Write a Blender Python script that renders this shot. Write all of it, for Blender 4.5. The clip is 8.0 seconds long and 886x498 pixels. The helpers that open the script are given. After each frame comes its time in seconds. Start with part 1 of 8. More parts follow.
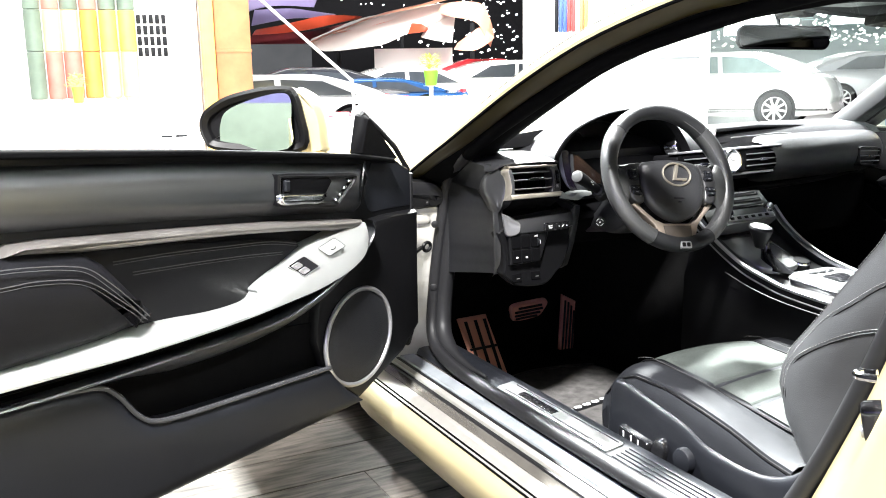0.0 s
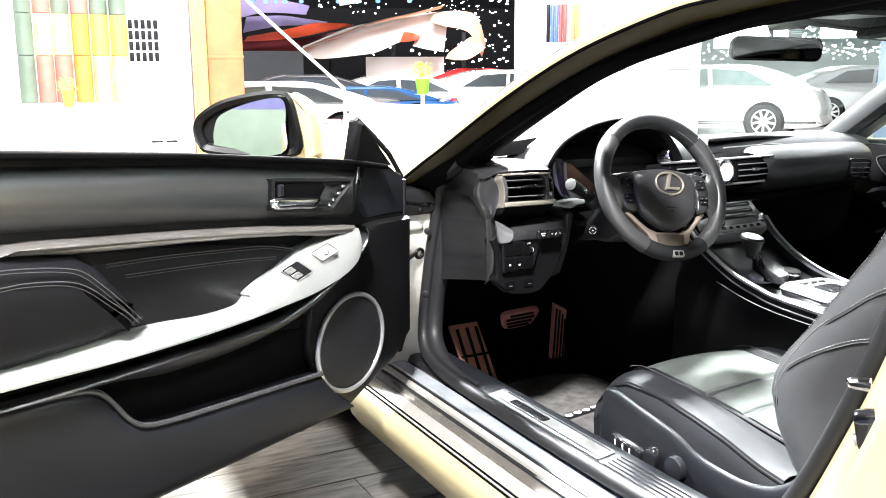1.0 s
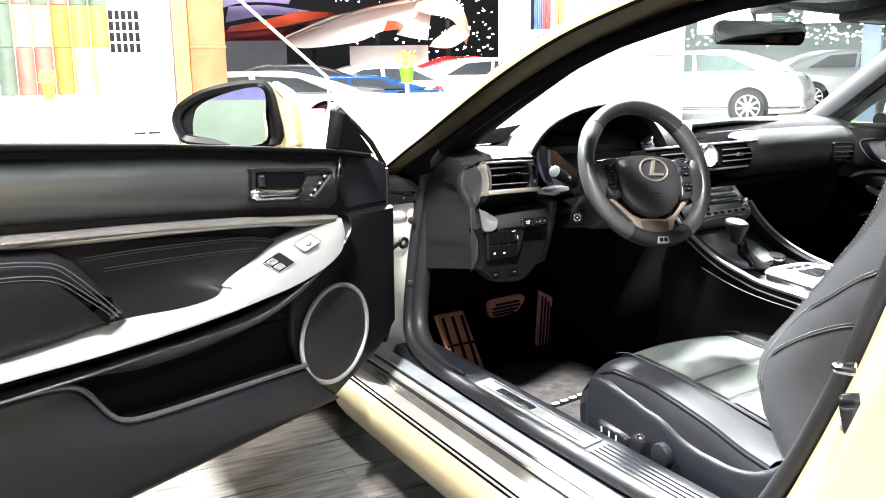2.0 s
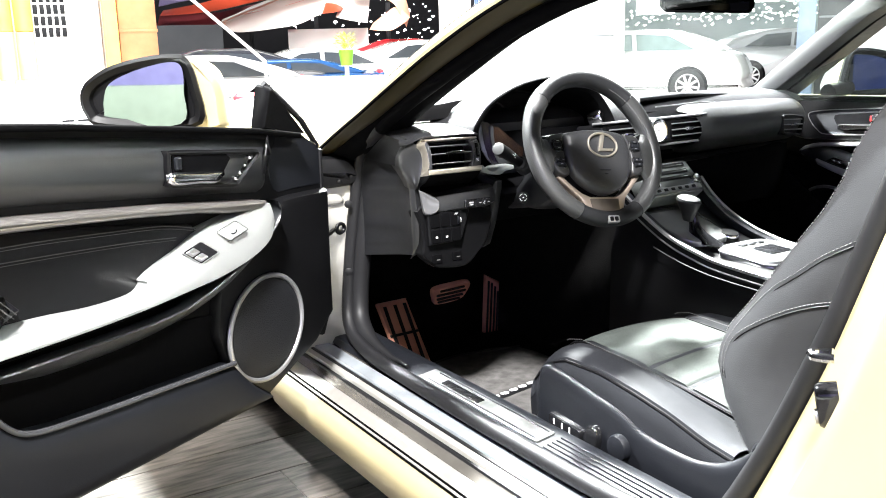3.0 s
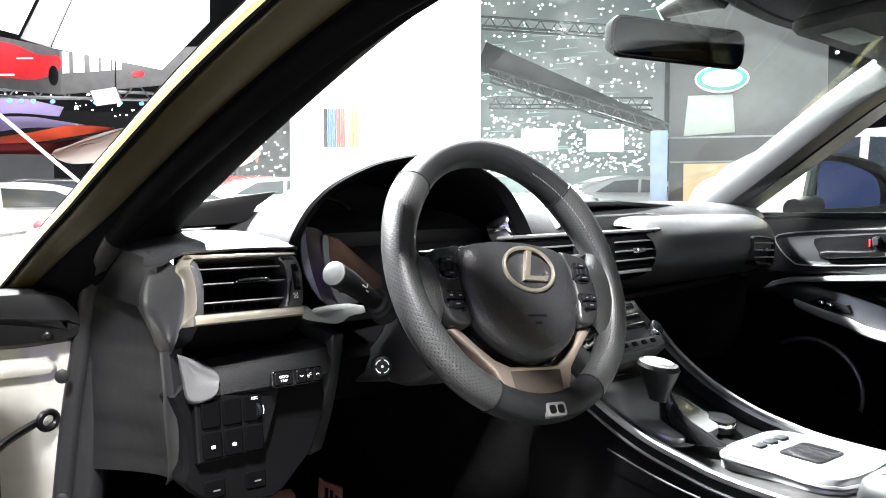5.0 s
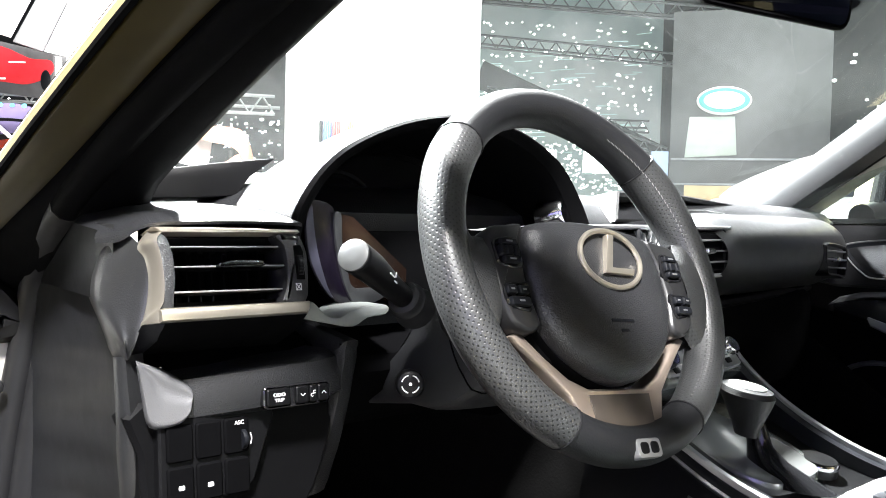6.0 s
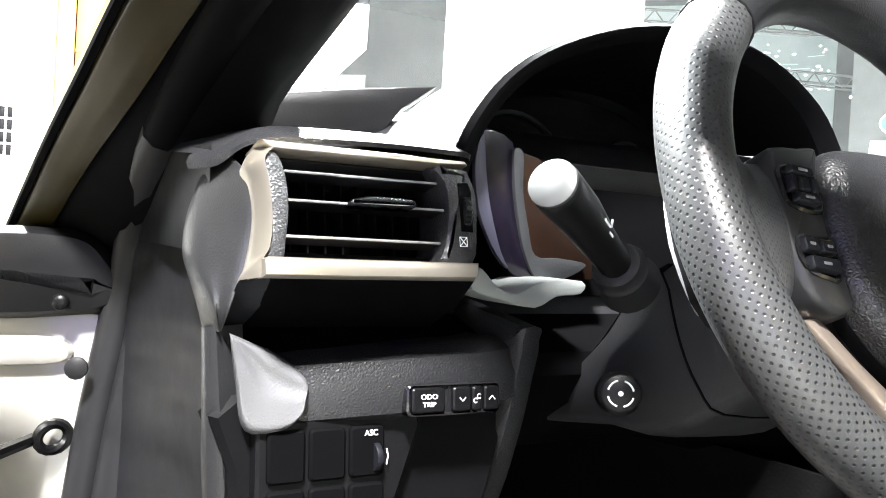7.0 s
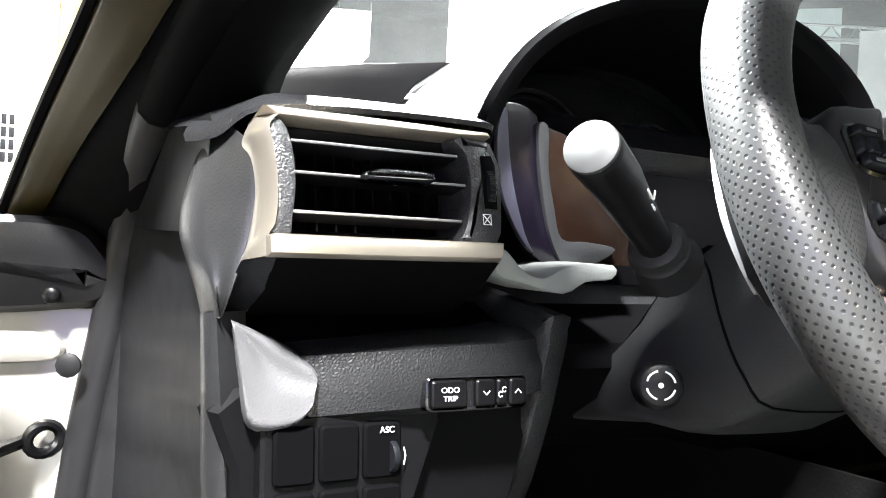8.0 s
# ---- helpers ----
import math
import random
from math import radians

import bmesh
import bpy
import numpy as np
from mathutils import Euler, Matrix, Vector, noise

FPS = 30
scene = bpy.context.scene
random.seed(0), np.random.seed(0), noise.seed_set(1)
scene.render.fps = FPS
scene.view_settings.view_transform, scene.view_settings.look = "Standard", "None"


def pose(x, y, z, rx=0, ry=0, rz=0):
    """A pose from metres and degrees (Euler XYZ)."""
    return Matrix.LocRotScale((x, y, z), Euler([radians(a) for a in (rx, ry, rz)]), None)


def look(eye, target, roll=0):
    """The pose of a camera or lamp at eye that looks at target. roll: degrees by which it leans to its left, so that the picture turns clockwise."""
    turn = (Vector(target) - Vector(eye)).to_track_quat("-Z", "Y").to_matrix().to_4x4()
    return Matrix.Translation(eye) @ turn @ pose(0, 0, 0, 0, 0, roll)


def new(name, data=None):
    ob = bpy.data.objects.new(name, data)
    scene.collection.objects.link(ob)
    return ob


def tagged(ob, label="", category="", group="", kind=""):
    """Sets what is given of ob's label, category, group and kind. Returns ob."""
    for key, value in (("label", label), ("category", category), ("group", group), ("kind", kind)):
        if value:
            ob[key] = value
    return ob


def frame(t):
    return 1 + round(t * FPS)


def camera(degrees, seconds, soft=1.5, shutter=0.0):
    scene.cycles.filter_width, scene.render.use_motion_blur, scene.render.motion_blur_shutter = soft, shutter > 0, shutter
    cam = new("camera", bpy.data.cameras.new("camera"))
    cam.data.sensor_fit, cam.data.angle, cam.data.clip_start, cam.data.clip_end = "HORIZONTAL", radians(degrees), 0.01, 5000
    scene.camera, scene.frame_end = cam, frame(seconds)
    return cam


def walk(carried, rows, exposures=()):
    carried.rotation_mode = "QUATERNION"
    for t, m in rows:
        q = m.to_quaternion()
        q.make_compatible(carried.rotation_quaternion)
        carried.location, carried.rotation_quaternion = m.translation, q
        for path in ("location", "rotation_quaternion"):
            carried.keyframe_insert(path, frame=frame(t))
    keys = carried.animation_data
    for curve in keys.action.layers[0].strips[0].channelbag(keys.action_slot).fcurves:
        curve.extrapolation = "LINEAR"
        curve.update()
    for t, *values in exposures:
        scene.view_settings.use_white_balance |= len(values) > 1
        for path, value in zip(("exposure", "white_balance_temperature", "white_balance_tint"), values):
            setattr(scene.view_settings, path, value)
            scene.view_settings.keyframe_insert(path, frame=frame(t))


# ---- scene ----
cam = camera(52.6, 8.0, 1.0)
PATH = [
    (0, (-1.81, -1.629, 1.11), (-0.925, 0.122, 0.722), -1.0),
    (0.5, (-1.819, -1.625, 1.109), (-0.921, 0.121, 0.73), -0.3),
    (1, (-1.818, -1.625, 1.105), (-0.91, 0.118, 0.736), -0.3),
    (2.5, (-1.787, -1.592, 1.099), (-0.825, 0.11, 0.678), -1.6),
    (3, (-1.728, -1.507, 1.075), (-0.697, 0.152, 0.645), -1.5),
    (3.5, (-1.546, -1.357, 1.035), (-0.478, 0.286, 0.637), -0.9),
    (4, (-1.363, -1.17, 0.989), (-0.216, 0.435, 0.665), -0.4),
    (4.5, (-1.237, -0.965, 0.949), (0.036, 0.565, 0.743), 0.1),
    (5, (-1.155, -0.741, 0.953), (0.163, 0.758, 0.832), -0.1),
    (5.2, (-1.132, -0.668, 0.946), (0.192, 0.827, 0.841), 0.6),
    (6.3, (-0.977, -0.448, 0.89), (0.351, 1.045, 0.818), 1.6),
    (6.5, (-0.948, -0.398, 0.884), (0.338, 1.131, 0.802), 1.9),
    (7, (-0.889, -0.282, 0.837), (0.183, 1.406, 0.799), 3.3),
    (7.5, (-0.865, -0.241, 0.82), (0.196, 1.454, 0.797), 2.9),
    (8, (-0.871, -0.235, 0.819), (0.195, 1.457, 0.797), 3.0),
]
walk(cam, [(t, look(eye, target, roll)) for t, eye, target, roll in PATH], [(0, -0.1), (3.0, -0.05), (4.0, 0.07), (5.0, -0.18), (5.3, -0.18), (6.3, 0.12), (7.0, 0.56), (8.0, 0.6)])

# ---- light ----
world = bpy.data.worlds.new("hall")
scene.world = world
world.use_nodes = True
world.node_tree.nodes["Background"].inputs[0].default_value = (0.75, 0.82, 0.9, 1)
world.node_tree.nodes["Background"].inputs[1].default_value = 0.008


def area_lamp(name, eye, target, size, watts, color=(1, 1, 1), spread=180):
    data = bpy.data.lights.new(name, "AREA")
    data.shape, data.size, data.energy, data.color, data.spread = "DISK", size, watts, color, radians(spread)
    ob = new(name, data)
    ob.matrix_basis = look(eye, target)
    return ob


area_lamp("unseen_hall_lamp", (-2.7, -2.3, 5.2), (-0.6, -0.1, 0.5), 0.7, 2350, (1.0, 0.99, 0.98))
area_lamp("unseen_hall_lamp", (1.25, 3.3, 5.2), (-0.3, 0.2, 0.8), 0.5, 8800, (0.96, 1.0, 0.98))
area_lamp("unseen_hall_lamp", (0.0, 6.0, 8.0), (1.0, 10.0, 1.0), 5.0, 1050, (1.0, 0.98, 0.94), 115)
area_lamp("unseen_hall_lamp", (4.0, 10.0, 9.0), (7.0, 18.0, 2.5), 6.0, 3600, (1.0, 0.99, 0.96), 115)
area_lamp("unseen_hall_lamp", (10.0, 4.0, 9.0), (12.0, 7.0, 1.0), 6.0, 800, (1.0, 1.0, 1.0), 115)
# added lamp, out of view, to light the panels the mirror shows
area_lamp("unseen_hall_lamp", (-4.5, -3.0, 7.0), (-7.7, -4.2, 1.0), 4.0, 80, (1.0, 0.99, 0.96), 120)
# added fill, out of view, for the passenger's side of the cabin
area_lamp("unseen_hall_lamp", (-1.7, 3.9, 5.0), (0.5, 0.1, 0.8), 0.5, 450, (0.95, 0.99, 1.0), 36)
# added weak fill, out of view, for the open door's inner face
area_lamp("unseen_hall_lamp", (2.5, -3.2, 5.5), (-1.5, 0.0, 0.85), 0.8, 45, (0.97, 1.0, 0.99), 50)

# ---- tools ----
def V(*a):
    return Vector(a)


def curve(pts, n=6, closed=True):
    """Points along a smooth line through pts."""
    pts = [Vector(p) for p in pts]
    k = len(pts)
    out = []
    for i in range(k if closed else k - 1):
        if closed:
            a, b, c, d = (pts[(i + j) % k] for j in (-1, 0, 1, 2))
        else:
            a, b, c, d = pts[max(i - 1, 0)], pts[i], pts[i + 1], pts[min(i + 2, k - 1)]
        for j in range(n):
            t = j / n
            out.append(0.5 * (2 * b + (c - a) * t + (2 * a - 5 * b + 4 * c - d) * t * t + (3 * b - a - 3 * c + d) * t ** 3))
    if not closed:
        out.append(pts[-1])
    return out


def rrect(cx, cy, w, h, r, n=3):
    r = min(r, w / 2 - 1e-5, h / 2 - 1e-5)
    out = []
    for q, (sx, sy) in enumerate(((1, 1), (-1, 1), (-1, -1), (1, -1))):
        for j in range(n + 1):
            a = radians(90 * (q + j / n))
            out.append((cx + sx * (w / 2 - r) + r * math.cos(a), cy + sy * (h / 2 - r) + r * math.sin(a)))
    return out


def oval(cx, cy, a, b, n=32):
    return [(cx + a * math.cos(2 * math.pi * i / n), cy + b * math.sin(2 * math.pi * i / n)) for i in range(n)]


def basis(o, u, v):
    """A frame at o with axes u, v (made square to u) and their normal."""
    u = Vector(u).normalized()
    v = Vector(v)
    v = (v - u * v.dot(u)).normalized()
    w = u.cross(v)
    m = Matrix((u, v, w)).transposed().to_4x4()
    m.translation = o
    return m


def loft(bm, rings, ring_closed=True, cap=True, closed=False):
    rows = [[bm.verts.new(p) for p in ring] for ring in rings]
    k = len(rows[0])
    pairs = list(zip(rows, rows[1:])) + ([(rows[-1], rows[0])] if closed else [])
    for a, b in pairs:
        for i in range(k if ring_closed else k - 1):
            j = (i + 1) % k
            bm.faces.new((a[i], a[j], b[j], b[i]))
    if cap and ring_closed and not closed:
        bm.faces.new(rows[0][::-1])
        bm.faces.new(rows[-1])
    return bm


def shrink(pts, d):
    k = len(pts)
    out = []
    for i in range(k):
        a, b, c = (Vector(pts[j % k][:2]) for j in (i - 1, i, i + 1))
        e, g = (b - a), (c - b)
        if e.length < 1e-7:
            e = g
        if g.length < 1e-7:
            g = e
        e.normalize(), g.normalize()
        nrm = Vector((-(e.y + g.y), e.x + g.x))
        if nrm.length < 1e-6:
            nrm = Vector((-e.y, e.x))
        nrm.normalize()
        out.append(b + nrm * d / max(0.5, nrm.dot(Vector((-e.y, e.x)))))
    return out


def plate(bm, pts, m, prof):
    """A body over the outline pts (u, v of the frame m): rings of (inset, height along m's normal), capped at both ends."""
    pts = [Vector(p[:2]) for p in pts]
    if sum(a.x * b.y - b.x * a.y for a, b in zip(pts, pts[1:] + pts[:1])) < 0:
        pts = pts[::-1]
    return loft(bm, [[m @ V(p.x, p.y, h) for p in shrink(pts, d)] for d, h in prof])


def slab(bm, pts, m, lo, hi, r=0.004):
    return plate(bm, pts, m, [(0, lo), (0, hi - r), (r * 0.3, hi - r * 0.3), (r, hi)])


def box(bm, c, size, m=None, r=0.003):
    m = m or Matrix()
    w, d, h = size
    return plate(bm, rrect(0, 0, w, d, min(r, w / 3, d / 3), 2), m @ Matrix.Translation(c), [(r, -h / 2), (0, -h / 2 + r), (0, h / 2 - r), (r, h / 2)])


def frames(pts, closed, up):
    out = []
    k = len(pts)
    for i, p in enumerate(pts):
        a = pts[(i - 1) % k] if closed or i else p
        b = pts[(i + 1) % k] if closed or i < k - 1 else p
        t = (b - a).normalized()
        s = t.cross(up)
        s = s.normalized() if s.length > 1e-4 else V(1, 0, 0)
        out.append((p, s, s.cross(t)))
    return out


def tube(bm, pts, r, n=10, closed=False, up=(0, 0, 1)):
    pts = [Vector(p) for p in pts]
    rings = []
    for i, (p, s, u) in enumerate(frames(pts, closed, Vector(up))):
        q = r[i] if isinstance(r, (list, tuple)) else r
        rings.append([p + q * (s * math.cos(2 * math.pi * j / n) + u * math.sin(2 * math.pi * j / n)) for j in range(n)])
    return loft(bm, rings, True, True, closed)


def sweep(bm, pts, section, up=(0, 0, 1), closed=False):
    """section: points (side, up), or a function of 0..1 along the line that gives them."""
    pts = [Vector(p) for p in pts]
    rings = []
    for i, (p, s, u) in enumerate(frames(pts, closed, Vector(up))):
        sec = section(i / (len(pts) - 1)) if callable(section) else section
        rings.append([p + s * a + u * b for a, b in sec])
    return loft(bm, rings, True, True, closed)


def dome(bm, pts, m, prof):
    """Like plate, but each ring is the outline drawn in towards its middle by a share: (share, height)."""
    pts = [Vector(p[:2]) for p in pts]
    c = sum(pts, Vector((0, 0))) / len(pts)
    return loft(bm, [[m @ V(c.x + (p.x - c.x) * (1 - d), c.y + (p.y - c.y) * (1 - d), h) for p in pts] for d, h in prof])


def lathe(bm, prof, m, n=24):
    """prof: (radius, height along m's normal)."""
    return loft(bm, [[m @ V(r * math.cos(2 * math.pi * i / n), r * math.sin(2 * math.pi * i / n), h) for i in range(n)] for r, h in prof])


def sheet(bm, fn, nu, nv):
    """A grid of fn(u, v), u and v from 0 to 1."""
    rows = [[bm.verts.new(fn(i / nu, j / nv)) for j in range(nv + 1)] for i in range(nu + 1)]
    for i in range(nu):
        for j in range(nv):
            bm.faces.new((rows[i][j], rows[i + 1][j], rows[i + 1][j + 1], rows[i][j + 1]))
    return bm


def uv_grid(bm, k, du, dv, turn=45.0):
    """Lays a flat chart over a loft of rings of k points: du from ring to ring, dv from point to point."""
    bm.verts.index_update()
    layer = bm.loops.layers.uv.new("chart")
    c, s = math.cos(radians(turn)), math.sin(radians(turn))
    for f in bm.faces:
        js = [v.index % k for v in f.verts]
        wrap = max(js) == k - 1 and min(js) == 0
        for loop, j in zip(f.loops, js):
            a, b = (loop.vert.index // k) * du, (k if wrap and j == 0 else j) * dv
            loop[layer].uv = (a * c - b * s, a * s + b * c)
    return bm


def stitches(bm, pts, step=0.007, size=0.0045, r=0.0007):
    """Short threads along a line of points."""
    pts = [Vector(p) for p in pts]
    run = 0.0
    for a, b in zip(pts, pts[1:]):
        d = (b - a).length
        while run < d:
            p = a.lerp(b, run / d)
            q = (b - a).normalized() * size / 2
            tube(bm, [p - q, p + q], r, 4)
            run += step
        run -= d
    return bm


def thing(name, at, label, category, group="", kind="", m=None):
    ob = new(name)
    ob.empty_display_size = 0.1
    ob.matrix_basis = m or Matrix.Translation(at)
    return tagged(ob, label, category, group, kind)


WORLD_OF = {}


def part(name, bm, material, parent, label="", smooth=True, angle=40):
    """Links the bmesh, given in world coordinates, as one mesh under a thing or a part."""
    bmesh.ops.recalc_face_normals(bm, faces=bm.faces)
    for face in bm.faces:
        face.smooth = smooth
    if smooth:
        for e in bm.edges:
            if len(e.link_faces) == 2 and e.calc_face_angle(0) > radians(angle):
                e.smooth = False
    data = bpy.data.meshes.new(name)
    bm.to_mesh(data)
    bm.free()
    data.materials.append(material)
    ob = new(name, data)
    if parent is not None and parent.parent is not None and parent.parent.parent is not None:
        parent = parent.parent
    if parent is not None:
        ob.parent = parent
        ob.matrix_parent_inverse = WORLD_OF.get(parent.name, parent.matrix_basis).inverted()
        WORLD_OF[ob.name] = Matrix()
    return tagged(ob, label)


def solid(name, bm, material, label, category="", kind="structure", smooth=True):
    return tagged(part(name, bm, material, None, "", smooth), label, category, "", kind)


def B():
    return bmesh.new()


# ---- materials ----
def material(name, color, rough=0.5, metal=0.0, vary=0.12, scale=6.0, bump=0.0, bump_scale=300.0, coat=0.0, spec=0.5, kind="noise", emit=0.0):
    mat = bpy.data.materials.new(name)
    mat.use_nodes = True
    nt = mat.node_tree
    b = nt.nodes["Principled BSDF"]
    tc = nt.nodes.new("ShaderNodeTexCoord")
    big = nt.nodes.new("ShaderNodeTexNoise")
    big.inputs["Scale"].default_value, big.inputs["Detail"].default_value = scale, 5
    nt.links.new(tc.outputs["Object"], big.inputs["Vector"])
    ramp = nt.nodes.new("ShaderNodeValToRGB")
    lo, hi = [max(0, c * (1 - vary)) for c in color], [min(1, c * (1 + vary)) for c in color]
    ramp.color_ramp.elements[0].color, ramp.color_ramp.elements[1].color = (*lo, 1), (*hi, 1)
    ramp.color_ramp.elements[0].position, ramp.color_ramp.elements[1].position = 0.3, 0.7
    nt.links.new(big.outputs[0], ramp.inputs[0])
    nt.links.new(ramp.outputs[0], b.inputs["Base Color"])
    b.inputs["Metallic"].default_value, b.inputs["Coat Weight"].default_value = metal, coat
    b.inputs["Coat Roughness"].default_value = 0.06
    b.inputs["Specular IOR Level"].default_value = spec
    fine = nt.nodes.new("ShaderNodeTexNoise")
    fine.inputs["Scale"].default_value, fine.inputs["Detail"].default_value = scale * 9, 4
    nt.links.new(tc.outputs["Object"], fine.inputs["Vector"])
    rr = nt.nodes.new("ShaderNodeMapRange")
    rr.inputs["To Min"].default_value, rr.inputs["To Max"].default_value = rough * 0.85, min(1, rough * 1.18)
    nt.links.new(fine.outputs[0], rr.inputs["Value"])
    nt.links.new(rr.outputs[0], b.inputs["Roughness"])
    if bump:
        if kind == "noise":
            tex = nt.nodes.new("ShaderNodeTexNoise")
            tex.inputs["Detail"].default_value = 3
        else:
            tex = nt.nodes.new("ShaderNodeTexVoronoi")
            tex.feature = "F1" if kind in ("dots", "holes") else "DISTANCE_TO_EDGE"
            if kind == "holes":
                tex.voronoi_dimensions = "2D"
                tex.inputs["Randomness"].default_value = 0.0
        tex.inputs["Scale"].default_value = bump_scale
        nt.links.new(tc.outputs["UV" if kind == "holes" else "Object"], tex.inputs["Vector"])
        bp = nt.nodes.new("ShaderNodeBump")
        bp.inputs["Strength"].default_value, bp.inputs["Distance"].default_value = bump, 0.001
        if kind == "holes":
            dot = nt.nodes.new("ShaderNodeMapRange")
            dot.inputs["From Min"].default_value, dot.inputs["From Max"].default_value = 0.12, 0.26
            nt.links.new(tex.outputs[0], dot.inputs["Value"])
            nt.links.new(dot.outputs[0], bp.inputs["Height"])
            dark = nt.nodes.new("ShaderNodeMix")
            dark.data_type, dark.blend_type = "RGBA", "MULTIPLY"
            dark.inputs[0].default_value = 1.0
            nt.links.new(ramp.outputs[0], dark.inputs[6])
            nt.links.new(dot.outputs[0], dark.inputs[7])
            nt.links.new(dark.outputs[2], b.inputs["Base Color"])
        else:
            nt.links.new(tex.outputs[0], bp.inputs["Height"])
        nt.links.new(bp.outputs[0], b.inputs["Normal"])
    if emit:
        b.inputs["Emission Color"].default_value, b.inputs["Emission Strength"].default_value = (*color, 1), emit
    return mat


def glass(name, tint, gloss, dust=0.0):
    """A clear pane: see-through, with a mirror film that grows towards grazing."""
    mat = bpy.data.materials.new(name)
    mat.use_nodes = True
    nt = mat.node_tree
    nt.nodes.remove(nt.nodes["Principled BSDF"])
    clear, shine = nt.nodes.new("ShaderNodeBsdfTransparent"), nt.nodes.new("ShaderNodeBsdfGlossy")
    clear.inputs[0].default_value = (*tint, 1)
    shine.inputs["Roughness"].default_value = 0.02
    facing, mix = nt.nodes.new("ShaderNodeLayerWeight"), nt.nodes.new("ShaderNodeMixShader")
    power, gain = nt.nodes.new("ShaderNodeMath"), nt.nodes.new("ShaderNodeMath")
    power.operation, gain.operation = "POWER", "MULTIPLY_ADD"
    power.inputs[1].default_value, gain.inputs[1].default_value, gain.inputs[2].default_value = 4.0, gloss, 0.035
    nt.links.new(facing.outputs["Facing"], power.inputs[0])
    nt.links.new(power.outputs[0], gain.inputs[0])
    nt.links.new(gain.outputs[0], mix.inputs[0])
    nt.links.new(clear.outputs[0], mix.inputs[1])
    nt.links.new(shine.outputs[0], mix.inputs[2])
    film, veil = nt.nodes.new("ShaderNodeBsdfTranslucent"), nt.nodes.new("ShaderNodeMixShader")
    tc, tex, amount = nt.nodes.new("ShaderNodeTexCoord"), nt.nodes.new("ShaderNodeTexNoise"), nt.nodes.new("ShaderNodeMapRange")
    tex.inputs["Scale"].default_value, tex.inputs["Detail"].default_value = 2.2, 5
    amount.inputs["From Min"].default_value, amount.inputs["From Max"].default_value = 0.35, 0.7
    amount.inputs["To Min"].default_value, amount.inputs["To Max"].default_value = dust * 0.35, dust * 1.6
    film.inputs[0].default_value = (0.8, 0.86, 0.84, 1)
    nt.links.new(tc.outputs["Object"], tex.inputs["Vector"])
    nt.links.new(tex.outputs[0], amount.inputs["Value"])
    nt.links.new(amount.outputs[0], veil.inputs[0])
    nt.links.new(mix.outputs[0], veil.inputs[1])
    nt.links.new(film.outputs[0], veil.inputs[2])
    nt.links.new(veil.outputs[0], nt.nodes["Material Output"].inputs[0])
    return mat


LEATHER = material("black_leather", (0.0075, 0.0078, 0.009), 0.5, spec=0.36, bump=0.25, bump_scale=420, kind="cells", vary=0.2)
PERF = material("perforated_leather", (0.028, 0.0288, 0.0295), 0.36, spec=0.7, bump=0.3, bump_scale=250, kind="holes", vary=0.15)
SOFT = material("soft_dash_plastic", (0.011, 0.0113, 0.0126), 0.40, spec=0.42, bump=0.55, bump_scale=420, kind="cells", vary=0.2)
HARD = material("hard_black_plastic", (0.0032, 0.0032, 0.0037), 0.38, spec=0.16, bump=0.12, bump_scale=700, vary=0.2)
GREYP = material("dark_grey_plastic", (0.0060, 0.0066, 0.0086), 0.42, spec=0.2, bump=0.2, bump_scale=600, vary=0.15)
GLOSSB = material("gloss_black_plastic", (0.008, 0.008, 0.009), 0.12, vary=0.1)
RUBBER = material("black_rubber", (0.008, 0.008, 0.009), 0.5, spec=0.22, bump=0.1, bump_scale=300, vary=0.2)
# near-black for trim; in recesses and undersides it stands in for shade
DARK = material("dark_plastic_and_shade", (0.0016, 0.0016, 0.0019), 0.75, spec=0.03, vary=0.2)
PALEG = material("pale_grey_plastic", (0.20, 0.215, 0.21), 0.5, vary=0.06, bump=0.2, bump_scale=500)
SHEEN = material("sheen_dash_plastic", (0.018, 0.0183, 0.020), 0.33, spec=0.55, bump=0.6, bump_scale=420, kind="cells", vary=0.2)
CAPM = material("grained_cap_plastic", (0.015, 0.0153, 0.0165), 0.33, spec=1.0, bump=0.2, bump_scale=420, kind="cells", vary=0.2)
# pale base stands in for overhead light mirrored by the console
CONS = material("console_reflection_tone", (0.26, 0.265, 0.265), 0.2, 0.4, spec=1.0, vary=0.1)
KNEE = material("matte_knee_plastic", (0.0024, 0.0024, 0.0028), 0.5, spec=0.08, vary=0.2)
PADM = material("padded_dash_leather", (0.020, 0.0208, 0.0222), 0.40, spec=0.7, bump=0.35, bump_scale=420, kind="cells", vary=0.2)
# pale base stands in for reflections on the radio's gloss face
RADM = material("radio_reflection_tone", (0.16, 0.17, 0.172), 0.18, 0.3, spec=1.0, vary=0.1)
SIDEM = material("satin_dash_side_plastic", (0.0066, 0.0068, 0.0080), 0.42, spec=0.25, bump=0.15, bump_scale=600, vary=0.15)
COLUM = material("grey_column_plastic", (0.018, 0.0187, 0.0202), 0.45, spec=0.4, bump=0.2, bump_scale=600, vary=0.12)
PODM = material("satin_pod_plastic", (0.020, 0.020, 0.021), 0.35, 0.2, spec=0.5, vary=0.1)
STRIPM = material("brushed_strip_metal", (0.25, 0.235, 0.225), 0.3, 0.8, vary=0.12, scale=10)
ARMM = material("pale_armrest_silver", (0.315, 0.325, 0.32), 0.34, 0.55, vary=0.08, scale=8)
SILVER = material("satin_silver_trim", (0.38, 0.38, 0.39), 0.32, 0.75, vary=0.06)
